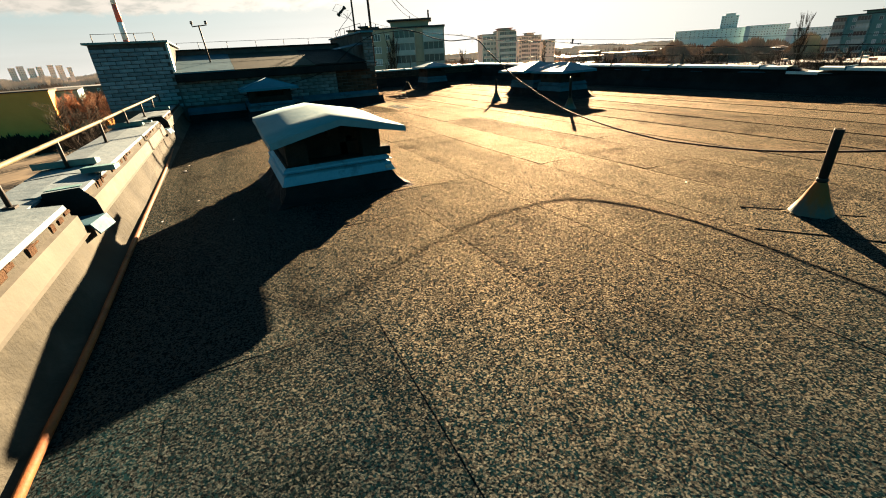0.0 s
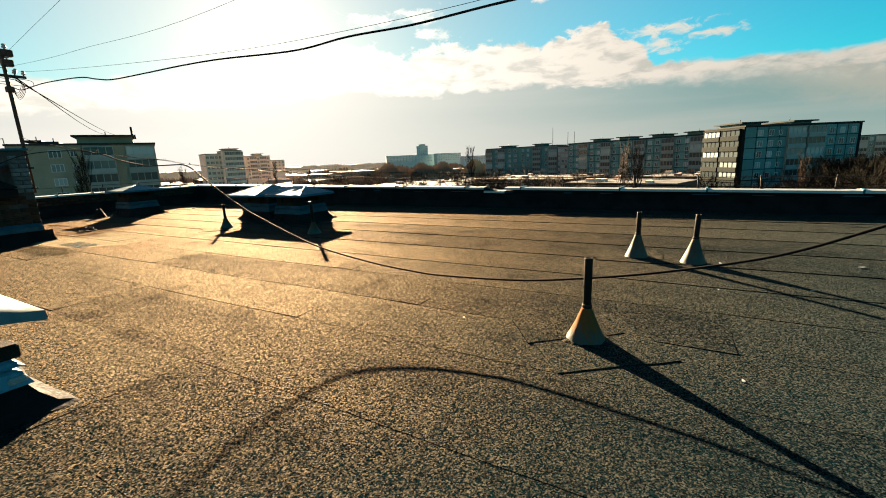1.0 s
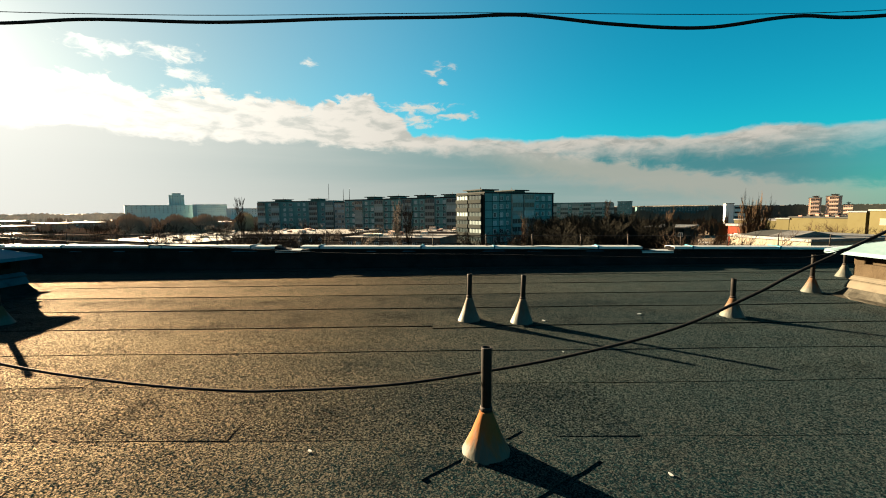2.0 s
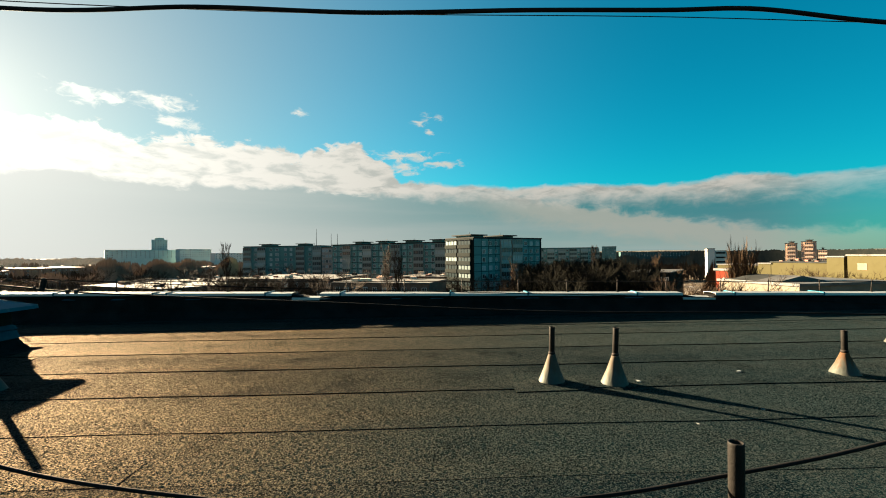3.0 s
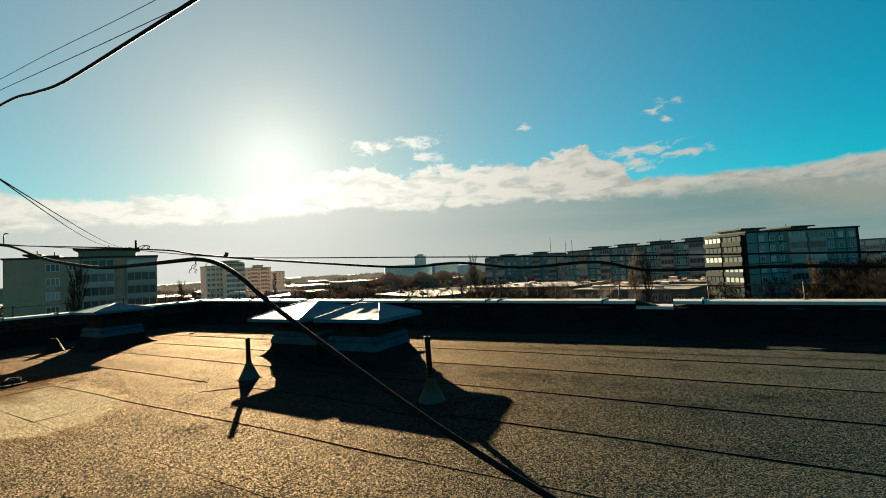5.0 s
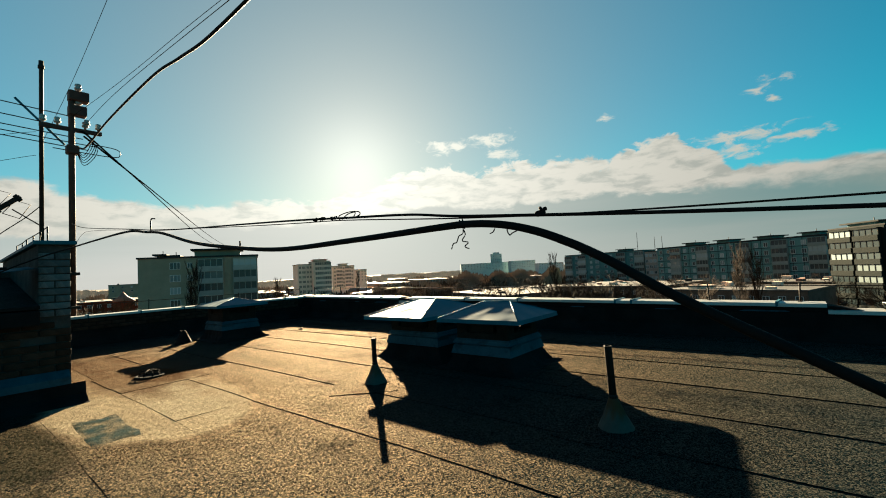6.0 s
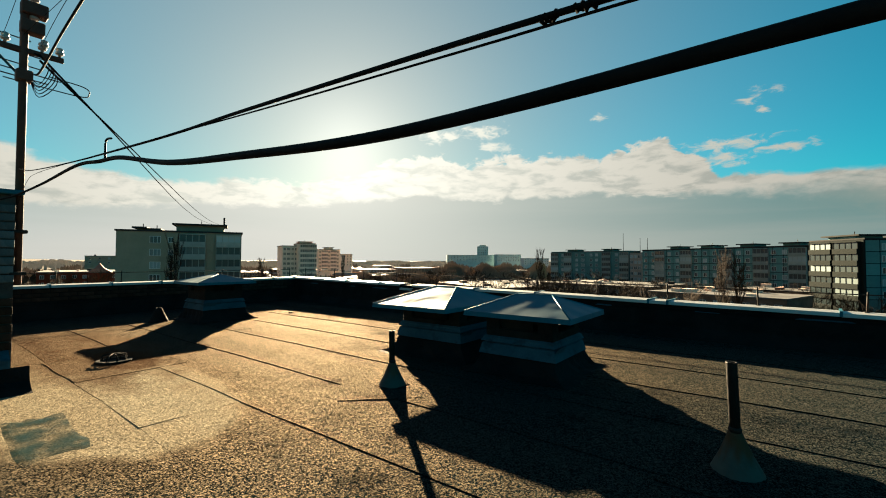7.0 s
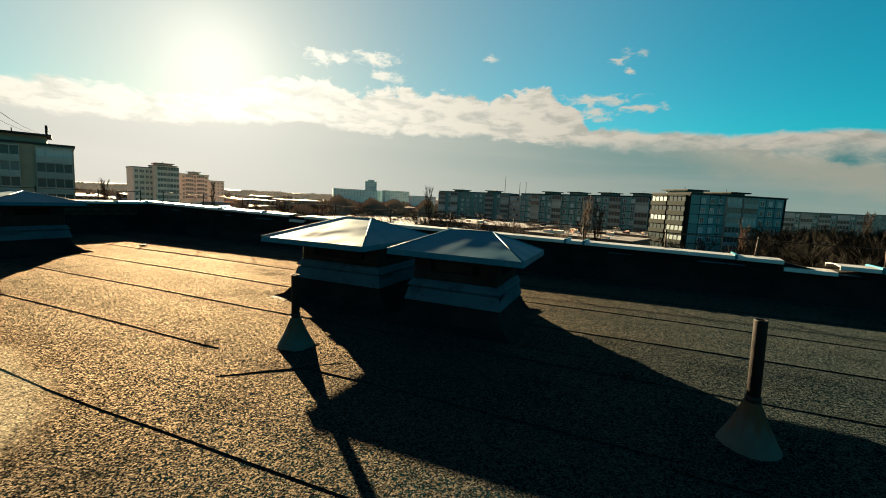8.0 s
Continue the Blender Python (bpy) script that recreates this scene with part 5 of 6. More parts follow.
part("wire", tube(bmesh.new(), smooth_path([(-10, 3.620, 1.6), (-9.3, 3.580, 1.72), (-8.6, 3.540, 1.7), (-6.45, 3.409, 1.478), (-5.5, 3.369, 1.386), (-5, 3.349, 1.341), (-4.74, 3.339, 1.319), (-4.34, 3.319, 1.274), (-4.02, 3.309, 1.246), (-3.48, 3.310, 1.214), (-2.95, 3.302, 1.184), (-2.28, 3.272, 1.152), (-1.7, 3.252, 1.122), (-1.17, 3.232, 1.1), (0.3, 3.190, 1.05), (1.1, 3.150, 1.01), (1.92, 3.115, 1.006), (2.4, 3.10, 1.236), (3.4, 3.07, 1.766), (4.6, 3.04, 2.416)], 6), 0.0015, 5), WIRE, messenger)
for k, (kx, ky, kz) in enumerate(((-4.795, 3.340, 1.331), (-4.85, 3.342, 1.336), (-4.885, 3.344, 1.338))):
    bm = tube(bmesh.new(), [(kx + (0.026 - 0.005 * k) * (j / 12 - 0.5), ky + 0.0042 * math.cos(j * 1.7 + k), kz + 0.0042 * math.sin(j * 1.7 + k)) for j in range(13)], 0.0022, 5)
    part("twist", bm, WIRE, messenger, "twisted wire knot")
bm = bmesh.new()
tube(bm, smooth_path([(-4.770, 3.342, 1.3237), (-4.765, 3.337, 1.3336), (-4.725, 3.337, 1.3385), (-4.685, 3.337, 1.3347), (-4.680, 3.337, 1.3264), (-4.700, 3.337, 1.3220)], 6), 0.0015, 5)
tube(bm, smooth_path([(-4.760, 3.342, 1.3237), (-4.740, 3.346, 1.3358), (-4.710, 3.346, 1.3369), (-4.715, 3.346, 1.3264)], 6), 0.0015, 5)
part("wire_loop", bm, WIRE, messenger)
bm = box(bmesh.new(), -0.009, 0.009, -0.006, 0.006, -0.024, 0.024, 0.003)
bmesh.ops.transform(bm, verts=bm.verts, matrix=pose(-2.205, 3.271, 1.128, 0, 14, 0))
part("clip", bm, BITUMEN, messenger, "black tilted cable clip")
part("clip", box(bmesh.new(), -2.239, -2.231, 3.267, 3.275, 1.110, 1.124, 0.002), BITUMEN, messenger)
for kx in (-2.115, -2.085):
    part("connector", box(bmesh.new(), kx - 0.007, kx + 0.007, 3.263, 3.275, 1.094, 1.110, 0.003), DARK_STEEL, messenger, "small dark connector")
bm = box(bmesh.new(), -0.015, 0.015, -0.006, 0.006, -0.008, 0.008, 0.003)
box(bm, 0.000, 0.008, -0.005, 0.005, 0.004, 0.017, 0.002)
box(bm, 0.010, 0.022, -0.004, 0.004, 0.000, 0.011, 0.002)
bmesh.ops.transform(bm, verts=bm.verts, matrix=pose(-4.173, 3.322, 1.263, 0, -14, 0) @ Matrix.Scale(0.62, 4))
part("clamp", bm, BITUMEN, messenger, "black forked cable clamp")

cable("black overhead cable strung from the mast", [(-9.97, 3.7, 2.8), (-9.6, 3.685, 2.725), (-8.5, 3.64, 2.7), (-7.1, 3.58, 2.6), (-6.5, 3.55, 2.5), (-6.0, 3.53, 2.43), (-5.0, 3.485, 2.38), (-4.3, 3.455, 2.35), (-3.5, 3.42, 2.3), (-2.35, 3.372, 2.196), (-1.69, 3.343, 2.193), (-1.04, 3.315, 2.159), (-0.41, 3.288, 2.157), (0.12, 3.265, 2.148), (0.47, 3.25, 2.146), (0.9, 3.231, 2.091), (1.32, 3.213, 2.063), (1.73, 3.195, 2.102), (2.22, 3.174, 2.098), (4.0, 3.1, 2.25), (8.0, 2.92, 2.75)], 0.0085)
cable("thin overhead wire above the black cable", [(-9.98, 3.74, 3.08), (-8.0, 3.62, 2.83), (-5.5, 3.60, 2.58), (-3.3, 3.60, 2.40), (-1.5, 3.60, 2.325), (0.2, 3.60, 2.315), (2.5, 3.60, 2.30), (5.0, 3.6, 2.5), (8.0, 3.6, 3.0)], 0.0022, WIRE, 5)
cable("thin wire rising from the mast", [(-10.0, 3.62, 3.14), (-7.5, 3.80, 3.08), (-3.0, 4.1, 3.2), (8.0, 4.9, 4.6)], 0.0022, WIRE, 5)
cable("thin wire rising from the aerial mast", [(-11.0, 3.5, 3.05), (-8.5, 3.52, 3.40), (-3.0, 3.4, 4.1), (8.0, 3.2, 6.0)], 0.0022, WIRE, 5)
for k in range(2):
    cable("thin wire strung to a far apartment house", [(-10.0, 3.74, 3.0 - 0.05 * k), (-40.0, 17.5 + 0.7 * k, 4.3), (-104.0 + 1.5 * k, 48.5, 8.9)], 0.011, WIRE, 5, 6)
cable("thin slack wire beyond the mast", [(-11.0, 3.45, 2.9), (-11.4, 2.4, 2.65), (-12.0, 0.5, 2.7)], 0.003, WIRE, 5)
cable("thin slack wire beyond the mast", [(-11.0, 3.45, 3.2), (-11.6, 2.2, 3.0), (-12.4, 0.0, 3.1)], 0.003, WIRE, 5)
cable("loose black lead below the aerial", [(-11.0, 3.48, 2.25), (-11.0, 3.35, 2.10), (-11.0, 3.10, 1.85), (-11.0, 2.9, 1.55)], 0.006, RUBBER, 6)


# ---- sheet-metal linings of the notches in the south parapet ----
def notch_lining(x0, x1):
    """A trough of bent sheet through the parapet: a black side that stands proud, a teal turned-over top, a sagging floor with a lip."""
    ob = thing("metal_trough", "bent black sheet-metal overflow trough with a teal turned-over edge", "metal trough", at=(x0, -1.21, 0.285))
    w = x1 - x0

    def shell(points, mat, name, label="", t=0.006):
        bm = bmesh.new()
        low = [(a + 0.002, b - t, c - t) for a, b, c in points]
        n = len(points)
        poly(bm, list(points) + low, [tuple(range(n)), tuple(range(2 * n - 1, n - 1, -1))] + [(k, (k + 1) % n, n + (k + 1) % n, n + k) for k in range(n)])
        part(name, bm, mat, ob, label)

    shell(((0.012, 0.005, 0.012), (0.014, 0.26, 0.010), (0.020, 0.25, 0.100), (0.010, 0.19, 0.185), (0.006, 0.005, 0.178)), BITUMEN, "side", "black upright side sheet")
    shell(((w - 0.012, 0.005, 0.012), (w - 0.014, 0.19, 0.010), (w - 0.012, 0.18, 0.120), (w - 0.010, 0.005, 0.135)), BITUMEN, "side", "black upright side sheet")
    shell(((0.012, 0.006, 0.012), (w - 0.012, 0.006, 0.012), (w - 0.013, 0.006, 0.140), (0.012, 0.006, 0.150)), BITUMEN, "back", "black back sheet")
    shell(((0.006, 0.02, 0.190), (0.012, 0.20, 0.196), (-0.12, 0.18, 0.182), (-0.13, 0.04, 0.178)), TEAL_TIN, "turned_edge", "teal turned-over edge")
    shell(((0.012, 0.01, 0.012), (w - 0.012, 0.01, 0.012), (w - 0.02, 0.24, 0.016), (0.012, 0.27, 0.008)), FLASHING, "floor_sheet", "blue-grey floor sheet")
    shell(((0.010, 0.27, 0.008), (w - 0.018, 0.24, 0.016), (w - 0.03, 0.27, -0.050), (0.02, 0.30, -0.060)), FLASHING, "lip", "drooping blue-grey lip")


for notch in NOTCHES:
    notch_lining(*notch)
bm = box(bmesh.new(), -0.05, 0.05, -0.04, 0.04, 0.0, 0.075, 0.01)
crumb = single("mortar_lump", bm, CERAMIC, "pale broken lump of mortar lying in the parapet notch", "rubble")
crumb.matrix_basis = pose(-6.10, -1.08, 0.30, 0, 0, 25)


# ---- the town ----
EYE = Vector((-3.0, 2.0, 1.15))


def spot(turn, far):
    """A place on the ground plan at a bearing (degrees left of north) and a distance from the roof's middle."""
    a = radians(turn)
    return Vector((EYE.x - math.sin(a) * far, EYE.y + math.cos(a) * far))


def rise(angle, far):
    return EYE.z + far * math.tan(radians(angle))


bm = bmesh.new()
rng = random.Random(12)
rings = []
for r in (6.0, 60.0, 160.0, 400.0, 900.0, 1800.0, 4200.0):
    rings.append([bm.verts.new((EYE.x + r * math.cos(k * math.pi / 24), EYE.y + r * math.sin(k * math.pi / 24), GROUND_Z + (max(0.0, r - 700) * 0.0075 * (0.7 + 0.3 * math.sin(k * 1.7))))) for k in range(48)])
for a, b in zip(rings, rings[1:]):
    for k in range(48):
        bm.faces.new((a[k], b[k], b[(k + 1) % 48], a[(k + 1) % 48]))
bm.faces.new(rings[0])
ground = single("ground", bm, GROUND, "brown winter ground with patches of snow", "ground", kind="structure")


bm = bmesh.new()
rows = []
for far, left, right in ((330, 55.0, 48.4), (400, 54.0, 48.0), (520, 52.6, 47.6), (690, 51.0, 47.2)):
    rows.append([bm.verts.new((*spot(left + (right - left) * k / 6, far), GROUND_Z + 0.12)) for k in range(7)])
for a, b in zip(rows, rows[1:]):
    for k in range(6):
        bm.faces.new((a[k], a[k + 1], b[k + 1], b[k]))
single("road", bm, WET_ROAD, "wide wet road with patches of slush", "road", kind="structure")


def relief(name, xs, zs, cell, mats):
    """A facade element as one stepped sheet; cell(i, j) gives each field's depth and material."""
    bm = bmesh.new()
    for i in range(len(xs) - 1):
        for j in range(len(zs) - 1):
            y, m = cell(i, j)
            f = bm.faces.new([bm.verts.new(p) for p in ((xs[i], y, zs[j]), (xs[i + 1], y, zs[j]), (xs[i + 1], y, zs[j + 1]), (xs[i], y, zs[j + 1]))])
            f.material_index = m
            for di, dj, p, q in ((-1, 0, (xs[i], zs[j]), (xs[i], zs[j + 1])), (1, 0, (xs[i + 1], zs[j]), (xs[i + 1], zs[j + 1])), (0, -1, (xs[i], zs[j]), (xs[i + 1], zs[j])), (0, 1, (xs[i], zs[j + 1]), (xs[i + 1], zs[j + 1]))):
                a, b = i + di, j + dj
                back = cell(a, b)[0] if 0 <= a < len(xs) - 1 and 0 <= b < len(zs) - 1 else 0.12
                if back > y + 1e-4:
                    f = bm.faces.new([bm.verts.new(v) for v in ((p[0], y, p[1]), (q[0], y, q[1]), (q[0], back, q[1]), (p[0], back, p[1]))])
                    f.material_index = m
    bmesh.ops.remove_doubles(bm, verts=bm.verts, dist=0.001)
    me = mesh_of(name, bm, mats[0])
    for m in mats[1:]:
        me.materials.append(m)
    return me


def window_mesh(w, h, lights=2):
    """A window: white frame proud of dark panes."""
    t = 0.08
    xs = [-w / 2]
    for k in range(lights):
        xs += [xs[-1] + (t if k == 0 else t), -w / 2 + w * (k + 1) / lights - (t if k == lights - 1 else 0)]
    xs.append(w / 2)
    zs = [-h / 2, -h / 2 + t, h / 2 - t, h / 2]
    return relief("window", xs, zs, lambda i, j: (-0.02, 0) if (i % 2 == 1 and j == 1) else (-0.07, 1), (GLASS, FRAME_WHITE))


def loggia_mesh(w, h, mat=LOGGIA):
    """A glazed loggia: a solid parapet below, dark glazing with posts above, a slab edge."""
    xs = [-w / 2]
    for k in range(4):
        xs += [xs[-1] + 0.12, -w / 2 + (w - 0.12) * (k + 1) / 4]
    xs.append(w / 2)
    zs = [-h / 2, -h / 2 + 1.05, h / 2 - 0.16, h / 2]
    def cell(i, j):
        if j == 0:
            return (-0.8, 1)
        if j == 2:
            return (-0.85, 1)
        return (-0.5, 0) if i % 2 == 1 else (-0.56, 1)
    return relief("balcony", xs, zs, cell, (GLASS, mat))


def panel_mesh(w, h):
    bm = bmesh.new()
    box(bm, -w / 2 + 0.11, w / 2 - 0.11, -0.05, 0.0, -h / 2 + 0.11, h / 2 - 0.11)
    return bm


WINDOW, WINDOW_WIDE, LOGGIA_MESH = window_mesh(1.4, 1.5), window_mesh(2.0, 1.5, 3), loggia_mesh(5.0, 2.75)
SMALL_WINDOW = window_mesh(1.0, 1.2)
END_LOGGIA = loggia_mesh(5.0, 2.75, WALL_DIM_CREAM)


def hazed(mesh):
    """The same element with paled glass and tan trim: the sun's haze put into the colours of houses far off."""
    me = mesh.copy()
    me.materials[0], me.materials[1] = HAZED_GLASS, WALL_TAN
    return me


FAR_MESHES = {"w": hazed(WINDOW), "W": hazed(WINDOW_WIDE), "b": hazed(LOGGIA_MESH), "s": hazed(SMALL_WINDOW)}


def block(name, label, p, q, deep, top, storey, columns, wall, roof=ROOF_DARK, group="", panels=None, roof_boxes=(), base=GROUND_Z, floors=99, side=0, hazy=False):
    """An apartment house. p, q: the ends of the facade seen from the roof, left to right; columns: (place 0..1, kind) per storey."""
    p, q = Vector(p), Vector(q)
    u = (q - p).normalized()
    wide = (q - p).length
    ob = thing(name, label, "building", group, at=(p.x, p.y, 0.0), turn=math.degrees(math.atan2(u.y, u.x)))
    part("wall", box(bmesh.new(), 0, wide, 0, deep, base - 0.5, top), JOINT if panels else wall, ob)
    bm = box(bmesh.new(), -0.25, wide + 0.25, -0.25, deep + 0.25, top, top + 0.35)
    part("roof", bm, roof, ob)
    for a, b, h in roof_boxes:
        hut = part("roof_hut", box(bmesh.new(), wide * a + 0.4, wide * b - 0.4, deep * 0.25, deep * 0.75, top + 0.3, top + 0.3 + h), wall, ob)
        part("hut_slab", box(bmesh.new(), wide * a - 0.3, wide * b + 0.3, deep * 0.15, deep * 0.85, top + 0.3 + h, top + 0.65 + h), roof, hut)
        part("aerial", rod(bmesh.new(), (wide * (a + b) / 2, deep * 0.5, top + h), (wide * (a + b) / 2, deep * 0.5, top + h + 1.6), 0.09, 5), DARK_STEEL, hut)
    if panels:
        step, mesh = panels
        z, row = top - storey / 2 - 0.1, 0
        while z > base + storey and row < floors:
            k = 0
            while (k + 0.5) * step < wide:
                piece("panel", mesh, ob, pose((k + 0.5) * step, 0.0, z))
                k += 1
            z -= storey
            row += 1
    z, row = top - storey * 0.5 - 0.35, 0
    while z > base + 1.5 and row < floors:
        for place, kind in columns:
            me = FAR_MESHES[kind] if hazy else {"w": WINDOW, "W": WINDOW_WIDE, "b": LOGGIA_MESH, "s": SMALL_WINDOW}[kind]
            piece("balcony" if kind == "b" else "window", me, ob, pose(wide * place, -0.06, z))
        if side:
            for k in range(side):
                piece("window", WINDOW, ob, pose(wide + 0.06, deep * (k + 0.6) / side, z, 0, 0, 90))
        z -= storey
        row += 1
    return ob


def even(count, kinds="w"):
    return [((k + 0.5) / count, kinds[k % len(kinds)]) for k in range(count)]


PANEL_TEAL = mesh_of("panel", panel_mesh(3.2, 2.8), WALL_TEAL)
GROUP = "apartment houses of the town"
# olive house beyond the west parapet
pl, pr = spot(75.3, 112), spot(63.2, 110)
house = block("apartment_house", "olive-grey nine-storey apartment house with glazed balconies", pl, pr, 13, 7.3, 2.75,
              [(0.29, "W"), (0.41, "s"), (0.585, "b"), (0.80, "s"), (0.885, "b")], WALL_OLIVE, ROOF_DARK, GROUP, roof_boxes=((0.11, 0.20, 0.5), (0.22, 0.31, 0.2), (0.42, 0.86, 1.5)))
part("chimney", box(bmesh.new(), 19.6, 20.0, 5.5, 5.9, 8.9, 11.4), DARK_STEEL, house)
# tan houses towards the sun; their tan is paled for haze
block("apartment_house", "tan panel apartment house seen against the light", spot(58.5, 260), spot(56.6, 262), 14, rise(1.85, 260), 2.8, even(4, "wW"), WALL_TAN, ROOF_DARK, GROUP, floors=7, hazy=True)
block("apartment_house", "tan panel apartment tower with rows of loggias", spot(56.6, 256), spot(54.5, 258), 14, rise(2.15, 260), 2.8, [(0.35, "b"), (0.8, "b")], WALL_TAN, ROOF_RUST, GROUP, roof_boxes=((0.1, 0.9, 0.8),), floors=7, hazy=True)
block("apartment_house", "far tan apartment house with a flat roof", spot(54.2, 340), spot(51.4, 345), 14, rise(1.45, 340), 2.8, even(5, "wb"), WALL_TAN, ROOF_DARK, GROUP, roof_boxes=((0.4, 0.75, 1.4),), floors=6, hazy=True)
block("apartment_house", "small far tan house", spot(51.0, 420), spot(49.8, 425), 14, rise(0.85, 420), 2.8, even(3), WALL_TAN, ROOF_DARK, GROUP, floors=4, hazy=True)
# far slabs and the tower; haze is in the blue walls' colour
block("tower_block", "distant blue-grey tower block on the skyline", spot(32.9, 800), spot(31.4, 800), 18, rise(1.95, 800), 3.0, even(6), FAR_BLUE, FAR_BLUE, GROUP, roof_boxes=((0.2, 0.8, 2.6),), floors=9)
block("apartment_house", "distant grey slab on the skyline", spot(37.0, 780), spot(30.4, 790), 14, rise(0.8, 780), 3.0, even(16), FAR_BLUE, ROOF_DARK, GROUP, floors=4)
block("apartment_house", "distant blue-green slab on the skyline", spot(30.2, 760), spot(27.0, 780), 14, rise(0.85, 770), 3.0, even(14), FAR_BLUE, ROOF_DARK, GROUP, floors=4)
block("apartment_house", "distant pale slab on the skyline", spot(26.6, 700), spot(23.4, 720), 14, rise(0.35, 700), 3.0, even(10), WALL_WHITE, ROOF_DARK, GROUP, floors=3)
# the long grey-teal row
block("apartment_house", "grey-teal panel apartment house with balcony bays", spot(23.2, 262), spot(13.9, 238), 13, rise(1.18, 250), 2.8,
      [(0.05, "b"), (0.16, "w"), (0.24, "b"), (0.36, "w"), (0.44, "W"), (0.55, "w"), (0.62, "w"), (0.74, "b"), (0.86, "w"), (0.95, "b")], WALL_TEAL, ROOF_DARK, GROUP, roof_boxes=((0.18, 0.34, 0.9), (0.66, 0.80, 0.9)), floors=7)
block("apartment_house", "narrow pale pink apartment house end", spot(13.8, 232), spot(12.5, 230), 13, rise(1.0, 232), 2.8, even(3), WALL_PINK, ROOF_DARK, GROUP, floors=7)
row_cols = [(0.03, "w"), (0.09, "w"), (0.15, "b"), (0.22, "w"), (0.28, "w"), (0.345, "b"), (0.41, "w"), (0.47, "w"), (0.53, "w"), (0.60, "b"), (0.67, "w"), (0.72, "w"), (0.79, "b"), (0.85, "w"), (0.90, "w"), (0.96, "b")]
block("apartment_house", "long grey-green panel apartment row with pale windows", spot(12.4, 214), spot(-3.0, 176), 13, 6.0, 2.8, row_cols, WALL_TEAL, ROOF_DARK, GROUP,
      panels=(3.2, PANEL_TEAL), roof_boxes=((0.18, 0.26, 0.9), (0.40, 0.49, 0.9), (0.64, 0.73, 0.9), (0.86, 0.95, 0.9)), floors=7)
corner = spot(-7.0, 137)
front = block("apartment_house", "dark grey panel apartment house with a darkened cream loggia end", corner, corner + Vector((0.83, 0.56)).normalized() * 32.8, 15.2, 6.25, 2.75,
              [(0.13, "w"), (0.22, "w"), (0.30, "s"), (0.43, "b"), (0.60, "b"), (0.74, "w"), (0.83, "w"), (0.93, "w")], WALL_TEAL, ROOF_DARK, GROUP,
              panels=(3.2, PANEL_TEAL), roof_boxes=((0.03, 0.24, 0.7), (0.48, 0.68, 0.7)), floors=8)
part("end_wall", box(bmesh.new(), -0.30, -0.004, 0.0, 15.2, GROUND_Z, 6.2), WALL_DIM_CREAM, front, "cream rendered end wall, darkened in colour against the sun")
for k in range(8):
    for y in (4.1, 11.3):
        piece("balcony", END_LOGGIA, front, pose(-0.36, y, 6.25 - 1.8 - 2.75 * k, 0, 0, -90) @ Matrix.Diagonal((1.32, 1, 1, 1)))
block("apartment_house", "distant grey panel slab behind trees", spot(-14.2, 300), spot(-22.6, 310), 13, rise(0.55, 305), 2.8, even(12, "wb"), WALL_TEAL, ROOF_DARK, GROUP, floors=6)
block("tower_block", "distant dark tower block", spot(-22.9, 520), spot(-24.6, 520), 18, rise(0.65, 520), 3.0, even(6), WALL_TEAL, ROOF_DARK, GROUP, floors=7)
block("apartment_house", "far long slab on the eastern skyline", spot(-25.0, 900), spot(-32.5, 940), 14, rise(-0.05, 900), 3.0, even(24), EAST_SLAB, ROOF_DARK, GROUP, floors=3)
EAST_EYE = Vector((0.07, 1.15))


def spot_e(turn, far):
    """A place at a bearing and a distance from the roof's east half."""
    a = radians(turn)
    return Vector((EAST_EYE.x - math.sin(a) * far, EAST_EYE.y + math.cos(a) * far))


block("office_block", "white office block with a blank gable", spot_e(-33.95, 330), spot_e(-34.7, 332), 3, rise(0.2, 330), 3.0, [], WALL_WHITE, ROOF_DARK, GROUP, floors=4)
striped = block("office_block", "grey-blue office block with window bands", spot_e(-34.75, 332), spot_e(-35.8, 334), 12, rise(-0.05, 330), 3.0, [], FAR_BLUE, ROOF_DARK, GROUP)
for k in range(4):
    part("window_band", box(bmesh.new(), 0.2, 5.8, -0.12, 0.0, rise(-0.05, 330) - 1.8 - 3.0 * k, rise(-0.05, 330) - 0.7 - 3.0 * k), JOINT, striped, "dark band of windows")
for a0, a1, h in ((-41.0, -42.0, 0.65), (-42.3, -43.5, 0.80), (-43.7, -44.2, -0.05)):
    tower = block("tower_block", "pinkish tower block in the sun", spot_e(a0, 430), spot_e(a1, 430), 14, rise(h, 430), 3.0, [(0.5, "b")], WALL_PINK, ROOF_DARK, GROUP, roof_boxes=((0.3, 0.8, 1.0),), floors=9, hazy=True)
hall = block("factory_hall", "long pale yellow factory hall", spot_e(-39.6, 165), spot_e(-44.0, 157), 22, rise(-1.36, 160), 5.0, [], WALL_YELLOW, ROOF_DARK, GROUP, floors=1)
for k in range(7):
    part("roof_vent", box(bmesh.new(), 1.0 + 1.6 * k, 1.9 + 1.6 * k, 2.0 + (k % 3), 3.2 + (k % 3), rise(-1.36, 160) + 0.3, rise(-1.36, 160) + 0.6 + 0.25 * (k % 3)), ROOF_DARK if k % 2 else ROOF_RUST, hall)
block("factory_hall", "short pale yellow wing of the factory", spot_e(-38.5, 167), spot_e(-39.55, 165), 14, rise(-1.55, 160), 5.0, [], WALL_YELLOW, ROOF_SNOW, GROUP, floors=1)
low_wing = block("factory_hall", "low yellow outbuilding with a window band", spot_e(-34.8, 186), spot_e(-38.6, 179), 14, rise(-1.72, 175), 5.0, [], WALL_YELLOW, ROOF_SNOW, GROUP, floors=1)
